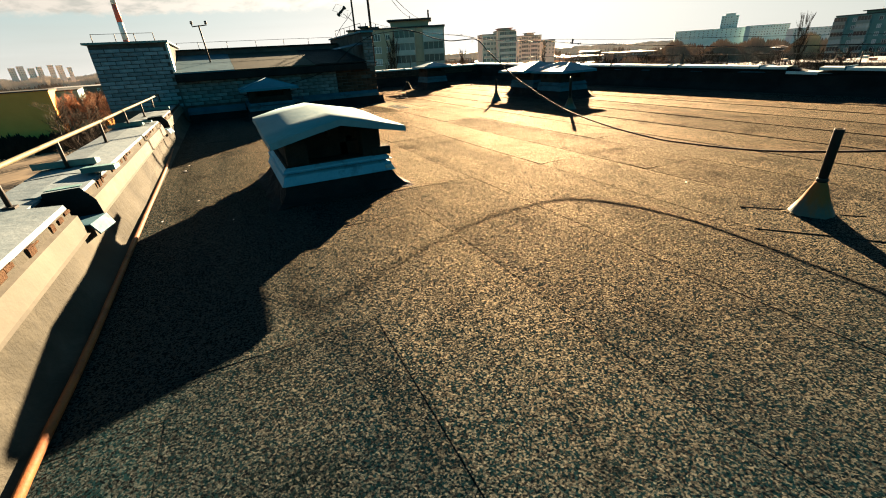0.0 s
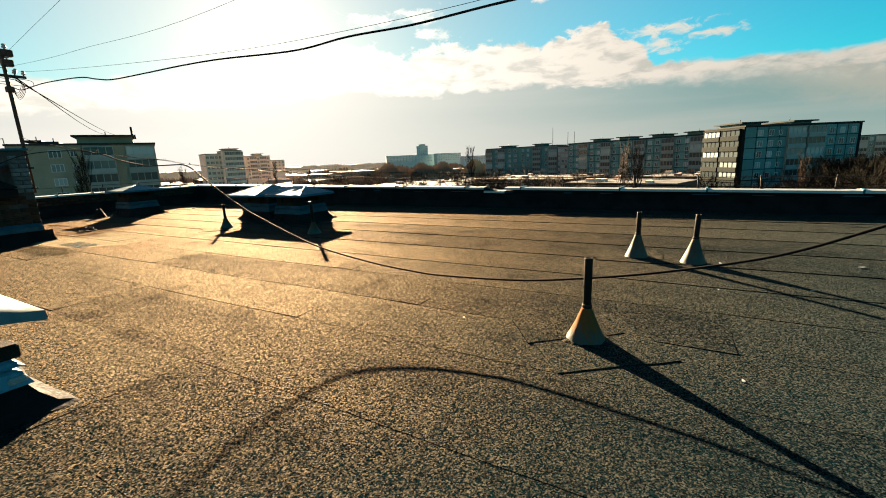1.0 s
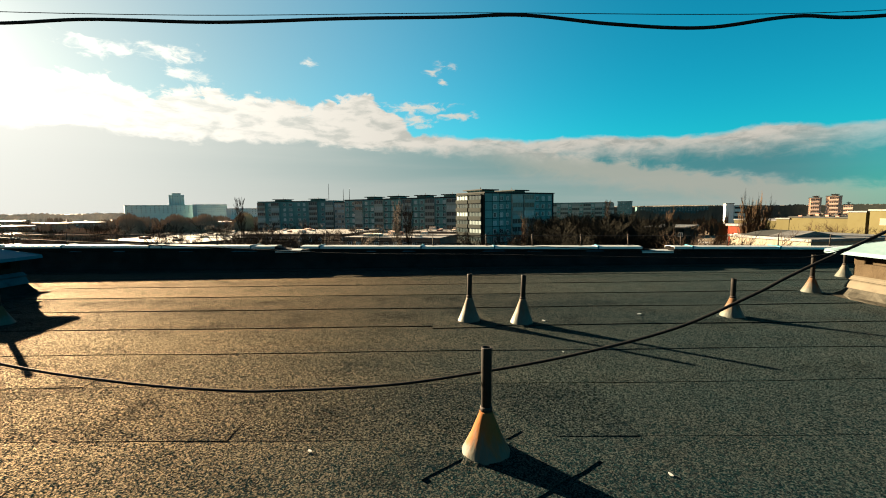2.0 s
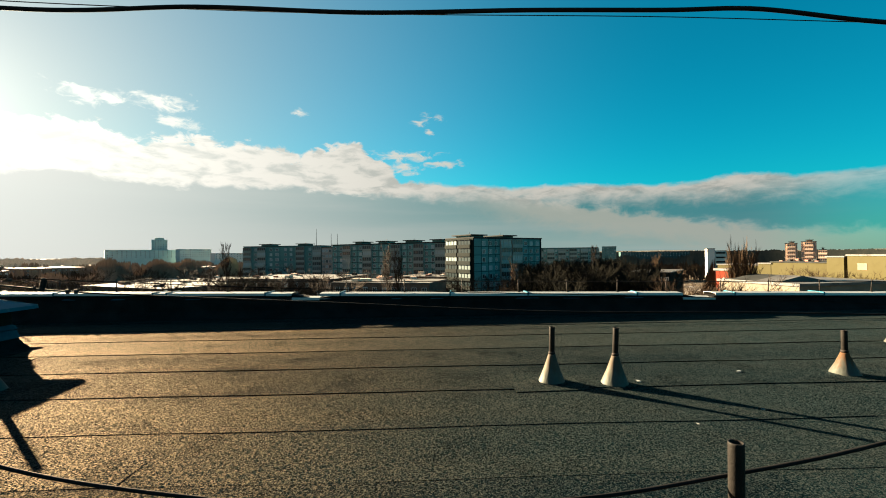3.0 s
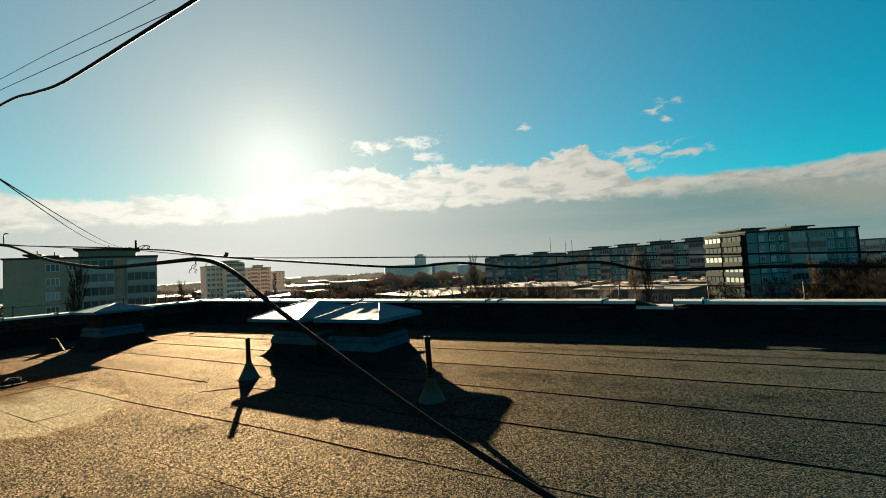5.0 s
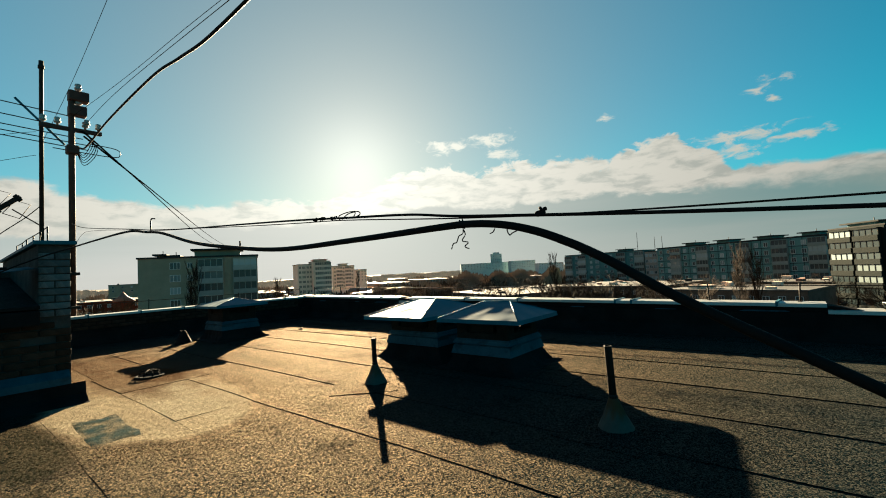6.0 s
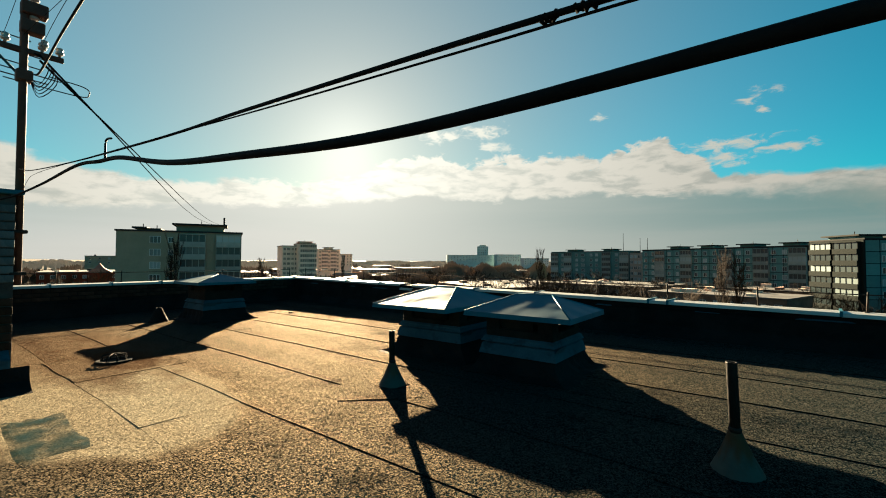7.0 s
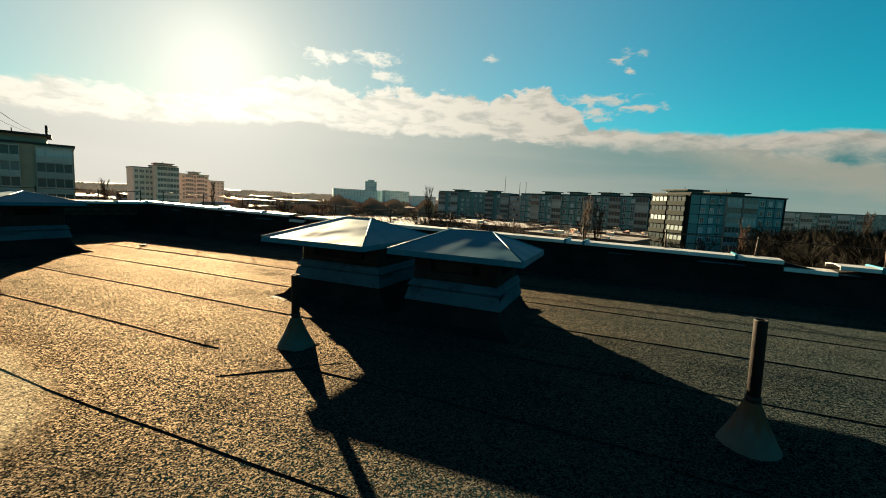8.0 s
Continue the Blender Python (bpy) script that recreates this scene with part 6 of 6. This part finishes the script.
part("window_band", box(bmesh.new(), 5.0, 10.5, -0.1, 0.0, rise(-2.25, 175), rise(-2.02, 175)), ROOF_RUST, low_wing, "brown band of windows")
block("factory_hall", "tall pale yellow factory wing", spot_e(-44.0, 156), spot_e(-45.25, 153.7), 24, rise(-0.80, 154), 5.0, [], WALL_YELLOW, ROOF_SNOW, GROUP, floors=1)
wing = block("factory_hall", "tall pale yellow factory wing with a brown window", spot_e(-45.5, 153), spot_e(-56.0, 137), 24, rise(-0.66, 150), 5.0, [], WALL_YELLOW, ROOF_SNOW, GROUP, floors=1)
part("window", box(bmesh.new(), 2.3, 4.4, -0.05, 0.0, rise(-0.66, 150) - 3.6, rise(-0.66, 150) - 1.9), ROOF_RUST, wing, "brown window")
block("brick_hut", "red brick hut among low roofs", spot_e(-34.25, 87), spot_e(-35.5, 85.5), 3.5, rise(-2.25, 86), 3.0, [(0.75, "s")], WALL_RED, ROOF_SNOW, GROUP, floors=1)
shop = block("workshop", "low beige workshop with a snowy pitched roof", spot_e(-34.5, 78), spot_e(-41.4, 70), 16, rise(-3.55, 75), 4.0, [], LOW_BEIGE, ROOF_SNOW, GROUP, floors=1)
for x0, x1, mat in ((1.6, 5.6, ROOF_DARK), (5.62, 8.9, ROOF_SNOW)):
    bm = bmesh.new()
    z = rise(-3.55, 75) + 0.36
    poly(bm, [(x0, 0.4, z), (x1, 0.4, z), (x1, 4.5, z + 0.75), (x0, 4.5, z + 0.75), (x1, 8.6, z), (x0, 8.6, z)], [(0, 1, 2, 3), (3, 2, 4, 5), (0, 3, 5), (1, 4, 2), (0, 5, 4, 1)])
    part("pitched_roof", bm, mat, shop)
block("workshop", "low workshop with a snowy roof", spot(-26.5, 175), spot(-31.0, 172), 25, rise(-2.6, 172), 4.0, even(6), WALL_DIM_CREAM, ROOF_SNOW, GROUP, floors=1)
# low snowy roofs in the middle distance
CLUTTER = random.Random(55)
for a0, d0, a1, d1, deep, ang, mat in ((38.6, 205, 31.4, 160, 60, -3.3, LOW_BROWN), (24.5, 172, 12.0, 150, 30, -3.05, LOW_BROWN), (12.0, 130, -1.0, 118, 18, -3.9, LOW_BROWN), (3.5, 160, -6.0, 150, 20, -3.2, LOW_BROWN),
                                      (48.0, 420, 44.0, 430, 60, -1.2, LOW_BROWN), (52.0, 250, 48.5, 245, 70, -2.35, LOW_BROWN), (51.5, 520, 48.5, 520, 130, -1.05, LOW_BROWN), (43.0, 500, 38.5, 510, 70, -1.0, LOW_BROWN), (47.0, 600, 44.5, 600, 90, -0.7, LOW_BROWN), (30.0, 420, 26.0, 430, 60, -1.3, LOW_BROWN), (66.5, 330, 61.0, 330, 80, -1.5, LOW_BROWN), (81.5, 240, 73.5, 240, 40, -1.25, WALL_RED), (78.0, 420, 70.0, 420, 40, 0.44, WALL_OLIVE)):
    low = block("low_building", "low flat building under patchy snow", spot(a0, d0), spot(a1, d1), deep, rise(ang, (d0 + d1) / 2), 3.0, even(10), mat, ROOF_SNOW, "low snowy buildings", floors=2)
    wide, z = (spot(a1, d1) - spot(a0, d0)).length, rise(ang, (d0 + d1) / 2) + 0.35
    for k in range(9):
        u, v = CLUTTER.uniform(0.03, 0.93) * wide, CLUTTER.uniform(0.05, 0.85) * deep
        part("roof_vent", box(bmesh.new(), u, u + CLUTTER.uniform(0.8, 3.5), v, v + CLUTTER.uniform(0.8, 3.0), z, z + CLUTTER.uniform(0.3, 1.1)), CLUTTER.choice((ROOF_DARK, ROOF_RUST, WALL_TAN)), low)
SHED_WALLS = (LOW_BROWN, WALL_DIM_CREAM, WALL_OLIVE, LOW_BROWN)


def shed(at, turn, wide, deep, high, wall):
    """A low garage or shed: walls, a pitched roof with snow left on it, doors along the front."""
    ob = thing("shed", "small low shed with patchy snow on its roof", "shed", "sheds among the trees", at=(at.x, at.y, GROUND_Z), turn=turn)
    part("wall", box(bmesh.new(), 0, wide, 0, deep, 0, high), wall, ob)
    bm = bmesh.new()
    poly(bm, [(-0.4, -0.5, high), (wide + 0.4, -0.5, high), (wide + 0.4, deep / 2, high + deep * 0.16), (-0.4, deep / 2, high + deep * 0.16), (wide + 0.4, deep + 0.5, high), (-0.4, deep + 0.5, high)],
         [(0, 1, 2, 3), (3, 2, 4, 5), (0, 3, 5), (1, 4, 2), (0, 5, 4, 1)])
    part("roof", bm, ROOF_SNOW, ob)
    for k in range(2):
        part("door", box(bmesh.new(), wide * (0.2 + 0.45 * k), wide * (0.2 + 0.45 * k) + wide * 0.2, -0.05, 0.02, 0.1, high * 0.8), ROOF_DARK if k else ROOF_RUST, ob)


rng = random.Random(77)
for k in range(70):
    shed(spot(rng.uniform(-6, 62), rng.uniform(210, 560)), rng.choice((22, 112)) + rng.uniform(-6, 6), rng.uniform(9, 26), rng.uniform(6, 11), rng.uniform(3.0, 7.5), rng.choice(SHED_WALLS))

# red turret beside the olive house
turret = thing("turret_house", "red-tiled roof with a pointed turret", "building", GROUP, at=(*spot(76.7, 225), GROUND_Z))
part("wall", box(bmesh.new(), -4, 4, -3, 3, 0.0, rise(-1.3, 225) - GROUND_Z), WALL_RED, turret)
part("roof", lathe(bmesh.new(), [(4.6, rise(-1.3, 225) - GROUND_Z), (1.6, rise(-0.8, 225) - GROUND_Z), (0.1, rise(-0.3, 225) - GROUND_Z)], 8), ROOF_RUST, turret, "rust-red pointed roof")

# south-west side
west = Vector((1.5, -0.1))
def spot_w(turn, far):
    a = radians(turn)
    return Vector((west.x - math.sin(a) * far, west.y + math.cos(a) * far))
block("ochre_house", "ochre rendered house end beyond the parapet", spot_w(114.0, 192), spot_w(105.2, 186), 18, 1.08 + 188 * math.tan(radians(-1.05)), 3.0, [], WALL_OCHRE, ROOF_DARK, GROUP)
block("low_building", "low flat building under patchy snow", spot_w(106.0, 330), spot_w(97.5, 320), 40, -4.5, 3.0, even(8), LOW_BROWN, ROOF_SNOW, "low snowy buildings", floors=1)
block("low_building", "low flat building under patchy snow", spot_w(118.0, 210), spot_w(103.0, 200), 40, -3.2, 3.0, even(12), WALL_TEAL, ROOF_DARK, "low snowy buildings", floors=1)
for a, w, h in ((107.3, 0.55, 1.0), (106.7, 0.6, 1.12), (106.0, 0.6, 0.92), (105.35, 0.5, 1.02), (104.5, 0.5, 1.12), (103.9, 0.6, 1.05), (103.1, 0.4, 0.85)):
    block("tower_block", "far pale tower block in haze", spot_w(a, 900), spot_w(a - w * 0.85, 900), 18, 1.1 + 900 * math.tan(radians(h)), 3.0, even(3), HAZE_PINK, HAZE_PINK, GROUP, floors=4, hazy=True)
block("shed", "small ochre shed between trees", spot_w(102.4, 205), spot_w(101.5, 203), 6, 1.08 + 204 * math.tan(radians(-3.6)), 3.0, [], WALL_OCHRE, ROOF_SNOW, GROUP)

stack = thing("chimney_stack", "tall red and white banded factory chimney", "chimney", at=(*spot_w(97.6, 330), GROUND_Z))
for k in range(8):
    bm = lathe(bmesh.new(), [(1.9 - 0.09 * k, 9.0 * k), (1.9 - 0.09 * (k + 1), 9.0 * (k + 1))], 20)
    part("band", bm, RED_PAINT if k % 2 else WALL_WHITE, stack, "red band" if k % 2 else "white band")

# radio masts on the long row
for a, d in ((14.5, 246), (12.6, 240), (11.8, 236)):
    p = spot(a, d)
    single("radio_mast", rod(bmesh.new(), (p.x, p.y, 5.0), (p.x, p.y, rise(3.5 if a > 14 else 2.85, d)), 0.17, 6, 0.10), ROOF_DARK, "thin grey radio mast on a roof", "mast", "radio masts")

# spire of the red-roofed hall
p = spot(84.0, 200)
bm = bmesh.new()
lathe(bm, [(6.0, rise(-1.2, 200)), (0.2, rise(0.9, 200))], 6)
spire = single("spire", bm, ROOF_RUST, "red pyramid roof of a distant hall", "roof")
spire.location = (p.x, p.y, 0.0)


# ---- winter trees ----
def tree_mesh(seed, high, style, limbs=5, twigs=8):
    """Trunk, limbs and fine twigs as thin tapered prisms; poplars narrow, others spreading."""
    rng = random.Random(seed)
    verts, faces = [], []

    def prism(a, b, r0, r1):
        d = (b - a).normalized()
        s = d.orthogonal().normalized()
        o = d.cross(s)
        k = len(verts)
        for p, r in ((a, r0), (b, r1)):
            for t in (0.0, 2.0944, 4.18879):
                verts.append(p + (s * math.cos(t) + o * math.sin(t)) * r)
        faces.extend(((k, k + 1, k + 4, k + 3), (k + 1, k + 2, k + 5, k + 4), (k + 2, k, k + 3, k + 5)))

    def grow(a, d, length, r, depth):
        b = a + d * length
        prism(a, b, r, r * 0.6)
        if depth == 0:
            return
        for _ in range(6 if depth > 1 else twigs):
            t = rng.uniform(0.35, 1.0)
            side = Vector((rng.uniform(-1, 1), rng.uniform(-1, 1), rng.uniform(-0.2, 0.6)))
            bend = 0.35 if style == "poplar" else 0.85
            nd = (d + side * bend + Vector((0, 0, 0.25))).normalized()
            grow(a + d * length * t, nd, length * rng.uniform(0.35, 0.6), r * (0.42 if depth > 1 else 0.6), depth - 1)

    trunk_top = high * (0.9 if style == "poplar" else 0.55)
    z, p, r = 0.0, Vector((0, 0, 0)), high * 0.014
    steps = 7
    for k in range(steps):
        q = p + Vector((rng.uniform(-0.25, 0.25), rng.uniform(-0.25, 0.25), trunk_top / steps))
        prism(p, q, r * (1 - k / (steps + 1)), r * (1 - (k + 1) / (steps + 1)))
        if k >= (1 if style == "poplar" else 2):
            for _ in range(limbs):
                a = rng.uniform(0, 6.283)
                up = 2.2 if style == "poplar" else 0.7
                grow(p.lerp(q, rng.random()), Vector((math.cos(a), math.sin(a), up)).normalized(), high * rng.uniform(0.14, 0.24), r * 0.24, 2)
        p = q
    tallest = max(v.z for v in verts)
    k = (20.5 if style == "poplar" else 12.0) / tallest
    me = bpy.data.meshes.new("crown")
    me.from_pydata([v * k for v in verts], [], faces)
    me.materials.append(TWIGS)
    return me


def bare_tree(mesh, name, label, at, size, turn, slim=1.0):
    ob = tagged(new(name, mesh), label, "tree", "bare winter trees")
    ob.matrix_basis = pose(at.x, at.y, GROUND_Z, 0, 0, turn) @ Matrix.Diagonal((size * slim, size * slim, size, 1))
    return ob


POPLARS = [tree_mesh(k, 20.0, "poplar", 9, 13) for k in (1, 2)]
SPREADS = [tree_mesh(k, 12.0, "spread") for k in (5, 6, 7)]
DARK_SPREADS = [tree_mesh(k, 12.0, "spread", 9, 14) for k in (11, 12)]
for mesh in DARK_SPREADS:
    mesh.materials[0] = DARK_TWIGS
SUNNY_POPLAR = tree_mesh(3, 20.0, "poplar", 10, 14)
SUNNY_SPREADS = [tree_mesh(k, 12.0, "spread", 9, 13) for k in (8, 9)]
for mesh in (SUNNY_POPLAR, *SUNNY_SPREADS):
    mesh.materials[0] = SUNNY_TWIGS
rng = random.Random(21)
for a, d, top in ((24.9, 150, 1.95), (4.6, 105, 1.7), (3.2, 108, 1.2), (70.0, 100, 3.4), (-22.3, 190, 1.1), (51.0, 300, 0.9), (61.0, 150, 0.6)):
    bare_tree(rng.choice(POPLARS), "poplar", "tall bare winter poplar with upright twigs", spot(a, d), (rise(top, d) - GROUND_Z) / 20.5, rng.uniform(0, 360), 0.9 if a < -30 else 0.62)
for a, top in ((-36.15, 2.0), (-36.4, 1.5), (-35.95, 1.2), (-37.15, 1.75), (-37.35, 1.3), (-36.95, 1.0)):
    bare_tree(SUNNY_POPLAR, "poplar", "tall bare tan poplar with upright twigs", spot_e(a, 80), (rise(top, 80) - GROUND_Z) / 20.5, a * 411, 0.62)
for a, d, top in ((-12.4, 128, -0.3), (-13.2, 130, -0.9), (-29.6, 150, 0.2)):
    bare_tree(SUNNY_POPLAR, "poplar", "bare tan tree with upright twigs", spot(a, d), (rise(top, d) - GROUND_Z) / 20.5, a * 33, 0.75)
for k in range(150):
    a = rng.uniform(-52, 108)
    d = rng.uniform(75, 260)
    if (-42 < a < -33 and d > 70) or (62 < a < 76 and d < 112):
        d = rng.uniform(60, 78)
    top = rng.uniform(-3.4, -1.2) if d < 140 else rng.uniform(-2.2, -0.5)
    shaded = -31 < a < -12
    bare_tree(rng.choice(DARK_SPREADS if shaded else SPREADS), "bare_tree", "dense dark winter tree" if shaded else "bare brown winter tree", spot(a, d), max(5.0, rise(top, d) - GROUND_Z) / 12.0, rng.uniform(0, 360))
for k in range(34):
    a = rng.uniform(14, 62) if k < 22 else rng.uniform(76, 108)
    d = rng.uniform(180, 330)
    bare_tree(rng.choice(SPREADS), "bare_tree", "tall bare brown winter tree", spot(a, d), (rise(rng.uniform(-1.6, -0.1), d) - GROUND_Z) / 12.0, rng.uniform(0, 360))
for k in range(46):
    a, d = rng.uniform(-4, 32), rng.uniform(120, 200)
    bare_tree(rng.choice(SPREADS), "bare_tree", "bare brown winter tree", spot(a, d), (rise(rng.uniform(-3.2, -1.6), d) - GROUND_Z) / 12.0, rng.uniform(0, 360))
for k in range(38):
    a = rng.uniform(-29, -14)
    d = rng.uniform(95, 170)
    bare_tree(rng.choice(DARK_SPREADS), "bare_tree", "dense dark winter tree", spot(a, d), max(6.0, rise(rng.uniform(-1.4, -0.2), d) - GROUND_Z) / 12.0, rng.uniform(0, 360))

for k in range(16):
    a, d = rng.uniform(92, 104), rng.uniform(60, 130)
    bare_tree(rng.choice(SPREADS), "bare_tree", "bare brown winter tree", spot_w(a, d), (1.1 + d * math.tan(radians(rng.uniform(-7.0, -3.0))) - GROUND_Z) / 12.0, rng.uniform(0, 360))


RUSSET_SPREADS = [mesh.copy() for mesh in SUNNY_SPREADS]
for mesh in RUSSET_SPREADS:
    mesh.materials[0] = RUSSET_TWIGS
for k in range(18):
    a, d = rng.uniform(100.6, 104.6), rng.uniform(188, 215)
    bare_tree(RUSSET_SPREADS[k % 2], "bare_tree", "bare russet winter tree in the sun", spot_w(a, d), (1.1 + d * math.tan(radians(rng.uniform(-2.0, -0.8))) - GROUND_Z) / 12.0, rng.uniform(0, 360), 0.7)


def woods(name, label, a0, a1, d0, d1, count, low, high, seed, mat):
    """Far woods: a great many thin upright twigs of uneven height."""
    rng = random.Random(seed)
    verts, faces = [], []
    for _ in range(count):
        a, d = rng.uniform(a0, a1), rng.uniform(d0, d1)
        p = spot(a, d)
        base = GROUND_Z + max(0.0, d - 700) * 0.0075 * 0.7
        h = rng.uniform(low, high) * (0.75 + 0.25 * math.sin(a * 1.3 + seed) * math.sin(a * 0.41))
        w = d * rng.uniform(0.0012, 0.0035)
        lean = rng.uniform(-0.3, 0.3) * w
        t = radians(a)
        cx, sy = math.cos(t), math.sin(t)
        k = len(verts)
        for du, z in ((-w, base), (w, base), (w * 0.9 + lean, base + h * 0.6), (lean, base + h), (-w * 0.8 + lean, base + h * 0.62)):
            verts.append((p.x + cx * du, p.y + sy * du, z))
        faces.append((k, k + 1, k + 2, k + 3, k + 4))
    me = bpy.data.meshes.new(name)
    me.from_pydata(verts, [], faces)
    me.materials.append(mat)
    return tagged(new(name, me), label, "woods", kind="stuff")


woods("woods", "brown leafless woods in the middle distance", -52, 112, 300, 650, 9000, 5, 10, 3, TWIGS)
woods("woods", "brown leafless trees between low roofs", 12, 62, 190, 330, 5200, 5, 11, 14, TWIGS)
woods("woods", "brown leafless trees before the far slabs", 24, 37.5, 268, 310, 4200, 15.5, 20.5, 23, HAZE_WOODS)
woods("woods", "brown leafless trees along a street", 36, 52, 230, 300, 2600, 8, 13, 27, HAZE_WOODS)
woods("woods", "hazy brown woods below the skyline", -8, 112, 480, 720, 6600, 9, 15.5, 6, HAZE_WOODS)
woods("woods", "dull brown woods below the eastern skyline", -58, -8, 480, 720, 2800, 9, 15.5, 16, EAST_WOODS)
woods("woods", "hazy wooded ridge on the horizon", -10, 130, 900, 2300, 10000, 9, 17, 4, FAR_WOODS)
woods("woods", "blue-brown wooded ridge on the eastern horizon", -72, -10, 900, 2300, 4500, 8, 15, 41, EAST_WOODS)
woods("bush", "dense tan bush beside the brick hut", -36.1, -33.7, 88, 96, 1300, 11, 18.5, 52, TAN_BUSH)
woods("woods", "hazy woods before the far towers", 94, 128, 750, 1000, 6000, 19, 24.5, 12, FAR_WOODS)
woods("hedge", "dark overgrown hedge before an ochre house", 103.5, 113.5, 150, 182, 900, 2.0, 4.5, 15, DARK_TWIGS)
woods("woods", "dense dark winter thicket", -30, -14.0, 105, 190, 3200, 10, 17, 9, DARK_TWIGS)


# ---- felt sheets on the roof, then the bricks ----
def felt_sheets():
    rng = random.Random(31)
    seams = (-0.93, -0.55, 0.28, 1.05, 1.83, 2.64, 3.28, 3.98, 4.66, 5.44, 6.25, 7.07, 7.90, 8.75, 9.56, NORTH - 0.02)
    known = {1: (-6.3, -0.13, 6.0), 2: (-8.0, -1.37, 4.4), 3: (-6.9, -1.95, 5.2), 4: (-4.2, 3.1), 5: (-7.6, -1.94, 5.5), 6: (-5.4, -1.18, 1.03, 6.6), 7: (-8.1, -2.56, 3.6)}
    for k, (y0, y1) in enumerate(zip(seams, seams[1:])):
        lip = 0.0034 if y0 > 4.5 else 0.0012
        y1 = min(y1 + 0.05, NORTH - 0.02)
        x = WEST + 0.02
        joints = [x]
        if k in known:
            joints += known[k]
        else:
            cut = rng.uniform(3.0, 7.0)
            while x + cut < EAST - 2:
                x += cut
                joints.append(x)
                cut = rng.uniform(5.5, 8.5)
        joints.append(EAST - 0.02)
        for a, b in zip(joints, joints[1:]):
            bm = bmesh.new()
            last = b > EAST - 0.1
            count = max(3, int((b - a + 0.07) / 0.42))
            rows = []
            for j in range(count + 1):
                t = j / count
                u = a + (b + (0.0 if last else 0.07) - a) * t
                wob = 0.008 * math.sin(u * 2.1 + k) + rng.uniform(-0.005, 0.005)
                up = lip * (0.8 + 0.4 * rng.random()) + (0.0022 if lip > 0.003 else 0.0012) * t + (0.0025 * max(0.0, 1 - (count - j) * 1.5) if k in known else 0.0)
                rows.append([bm.verts.new((u + rng.uniform(-0.01, 0.01) * (j == count), v, z)) for v, z in (
                    (y0 + wob, -0.020), (y0 + wob, up), (y0 + 0.25, up * 0.6), ((y0 + y1) / 2, lip * 0.5 + 0.001 * t), (y1, (-0.0035 if lip > 0.003 else -0.0004) + 0.001 * t))])
            for p, q in zip(rows, rows[1:]):
                for i in range(4):
                    bm.faces.new((p[i], p[i + 1], q[i + 1], q[i]))
            end = rows[-1]
            low = [bm.verts.new((v.co.x, v.co.y, -0.02)) for v in end[1:]]
            for i in range(3):
                bm.faces.new((end[i + 1], end[i + 2], low[i + 1], low[i]))
            part("felt_sheet", bm, FELT, deck)
    # square patches round the pipes and a few mends
    for pts, z in ((((0.23, 2.64), (0.82, 3.07), (0.36, 3.70), (-0.27, 3.26)), 0.006), (((-0.04, 2.93), (0.49, 3.33), (0.27, 3.62), (-0.27, 3.26)), 0.010),
                   (((-7.42, 5.13), (-6.95, 5.60), (-7.35, 6.05), (-7.85, 5.50)), 0.006), (((-5.2, 5.35), (-4.6, 5.30), (-4.5, 5.95), (-5.15, 6.0)), 0.006), (((-0.05, 5.35), (0.62, 5.38), (0.60, 5.95), (-0.05, 5.92)), 0.006),
                   (((-6.05, 6.45), (-5.55, 6.50), (-5.60, 6.95), (-6.02, 6.9)), 0.008), (((-10.9, 3.95), (-9.7, 3.98), (-9.75, 4.95), (-10.8, 4.9)), 0.005)):
        bm = bmesh.new()
        ring = []
        for (ax, ay), (bx, by) in zip(pts, pts[1:] + pts[:1]):
            for j in range(5):
                ring.append((ax + (bx - ax) * j / 5 + rng.uniform(-0.008, 0.008), ay + (by - ay) * j / 5 + rng.uniform(-0.008, 0.008)))
        top = [bm.verts.new((x, y, z)) for x, y in ring]
        low = [bm.verts.new((x, y, -0.006)) for x, y in ring]
        bm.faces.new(top)
        for j in range(len(ring)):
            bm.faces.new((top[j], top[(j + 1) % len(ring)], low[(j + 1) % len(ring)], low[j]))
        part("felt_patch", bm, FELT, deck)


felt_sheets()

bm = box(bmesh.new(), -0.012, 0.012, -0.125, 0.125, -0.0325, 0.0325, 0.005)
BRICK_MESH = mesh_of("brick", bm, BRICK)
rng = random.Random(17)
BROWN_MESH = BRICK_MESH.copy()
BROWN_MESH.materials[0] = BROWN_BRICK
brick_run(stair, -0.93, 2.55, 0.34, 0.92, BRICK_MESH, rng, 0.01)
brick_run(stair, 2.562, 3.60, 0.34, 0.92, BROWN_MESH, rng, 0.01)
brick_run(stair, 3.345, 3.60, 0.92, 1.66, BRICK_MESH, rng)
PALE_MESH = BRICK_MESH.copy()
PALE_MESH.materials[0] = PALE_BRICK
brick_run(stair, -2.32, -0.96, 0.34, 1.62, PALE_MESH, rng)
WEST_MESH = BROWN_MESH.copy()
for row in range(3):
    y = 3.72 + (0.131 if row % 2 else 0.0)
    while y < 9.7:
        piece("brick", WEST_MESH, wall_west, pose(WEST + rng.uniform(0.0, 0.008), y + 0.125, 0.375 + 0.078 * row, rng.uniform(-0.6, 0.6), 0, 0))
        y += 0.262
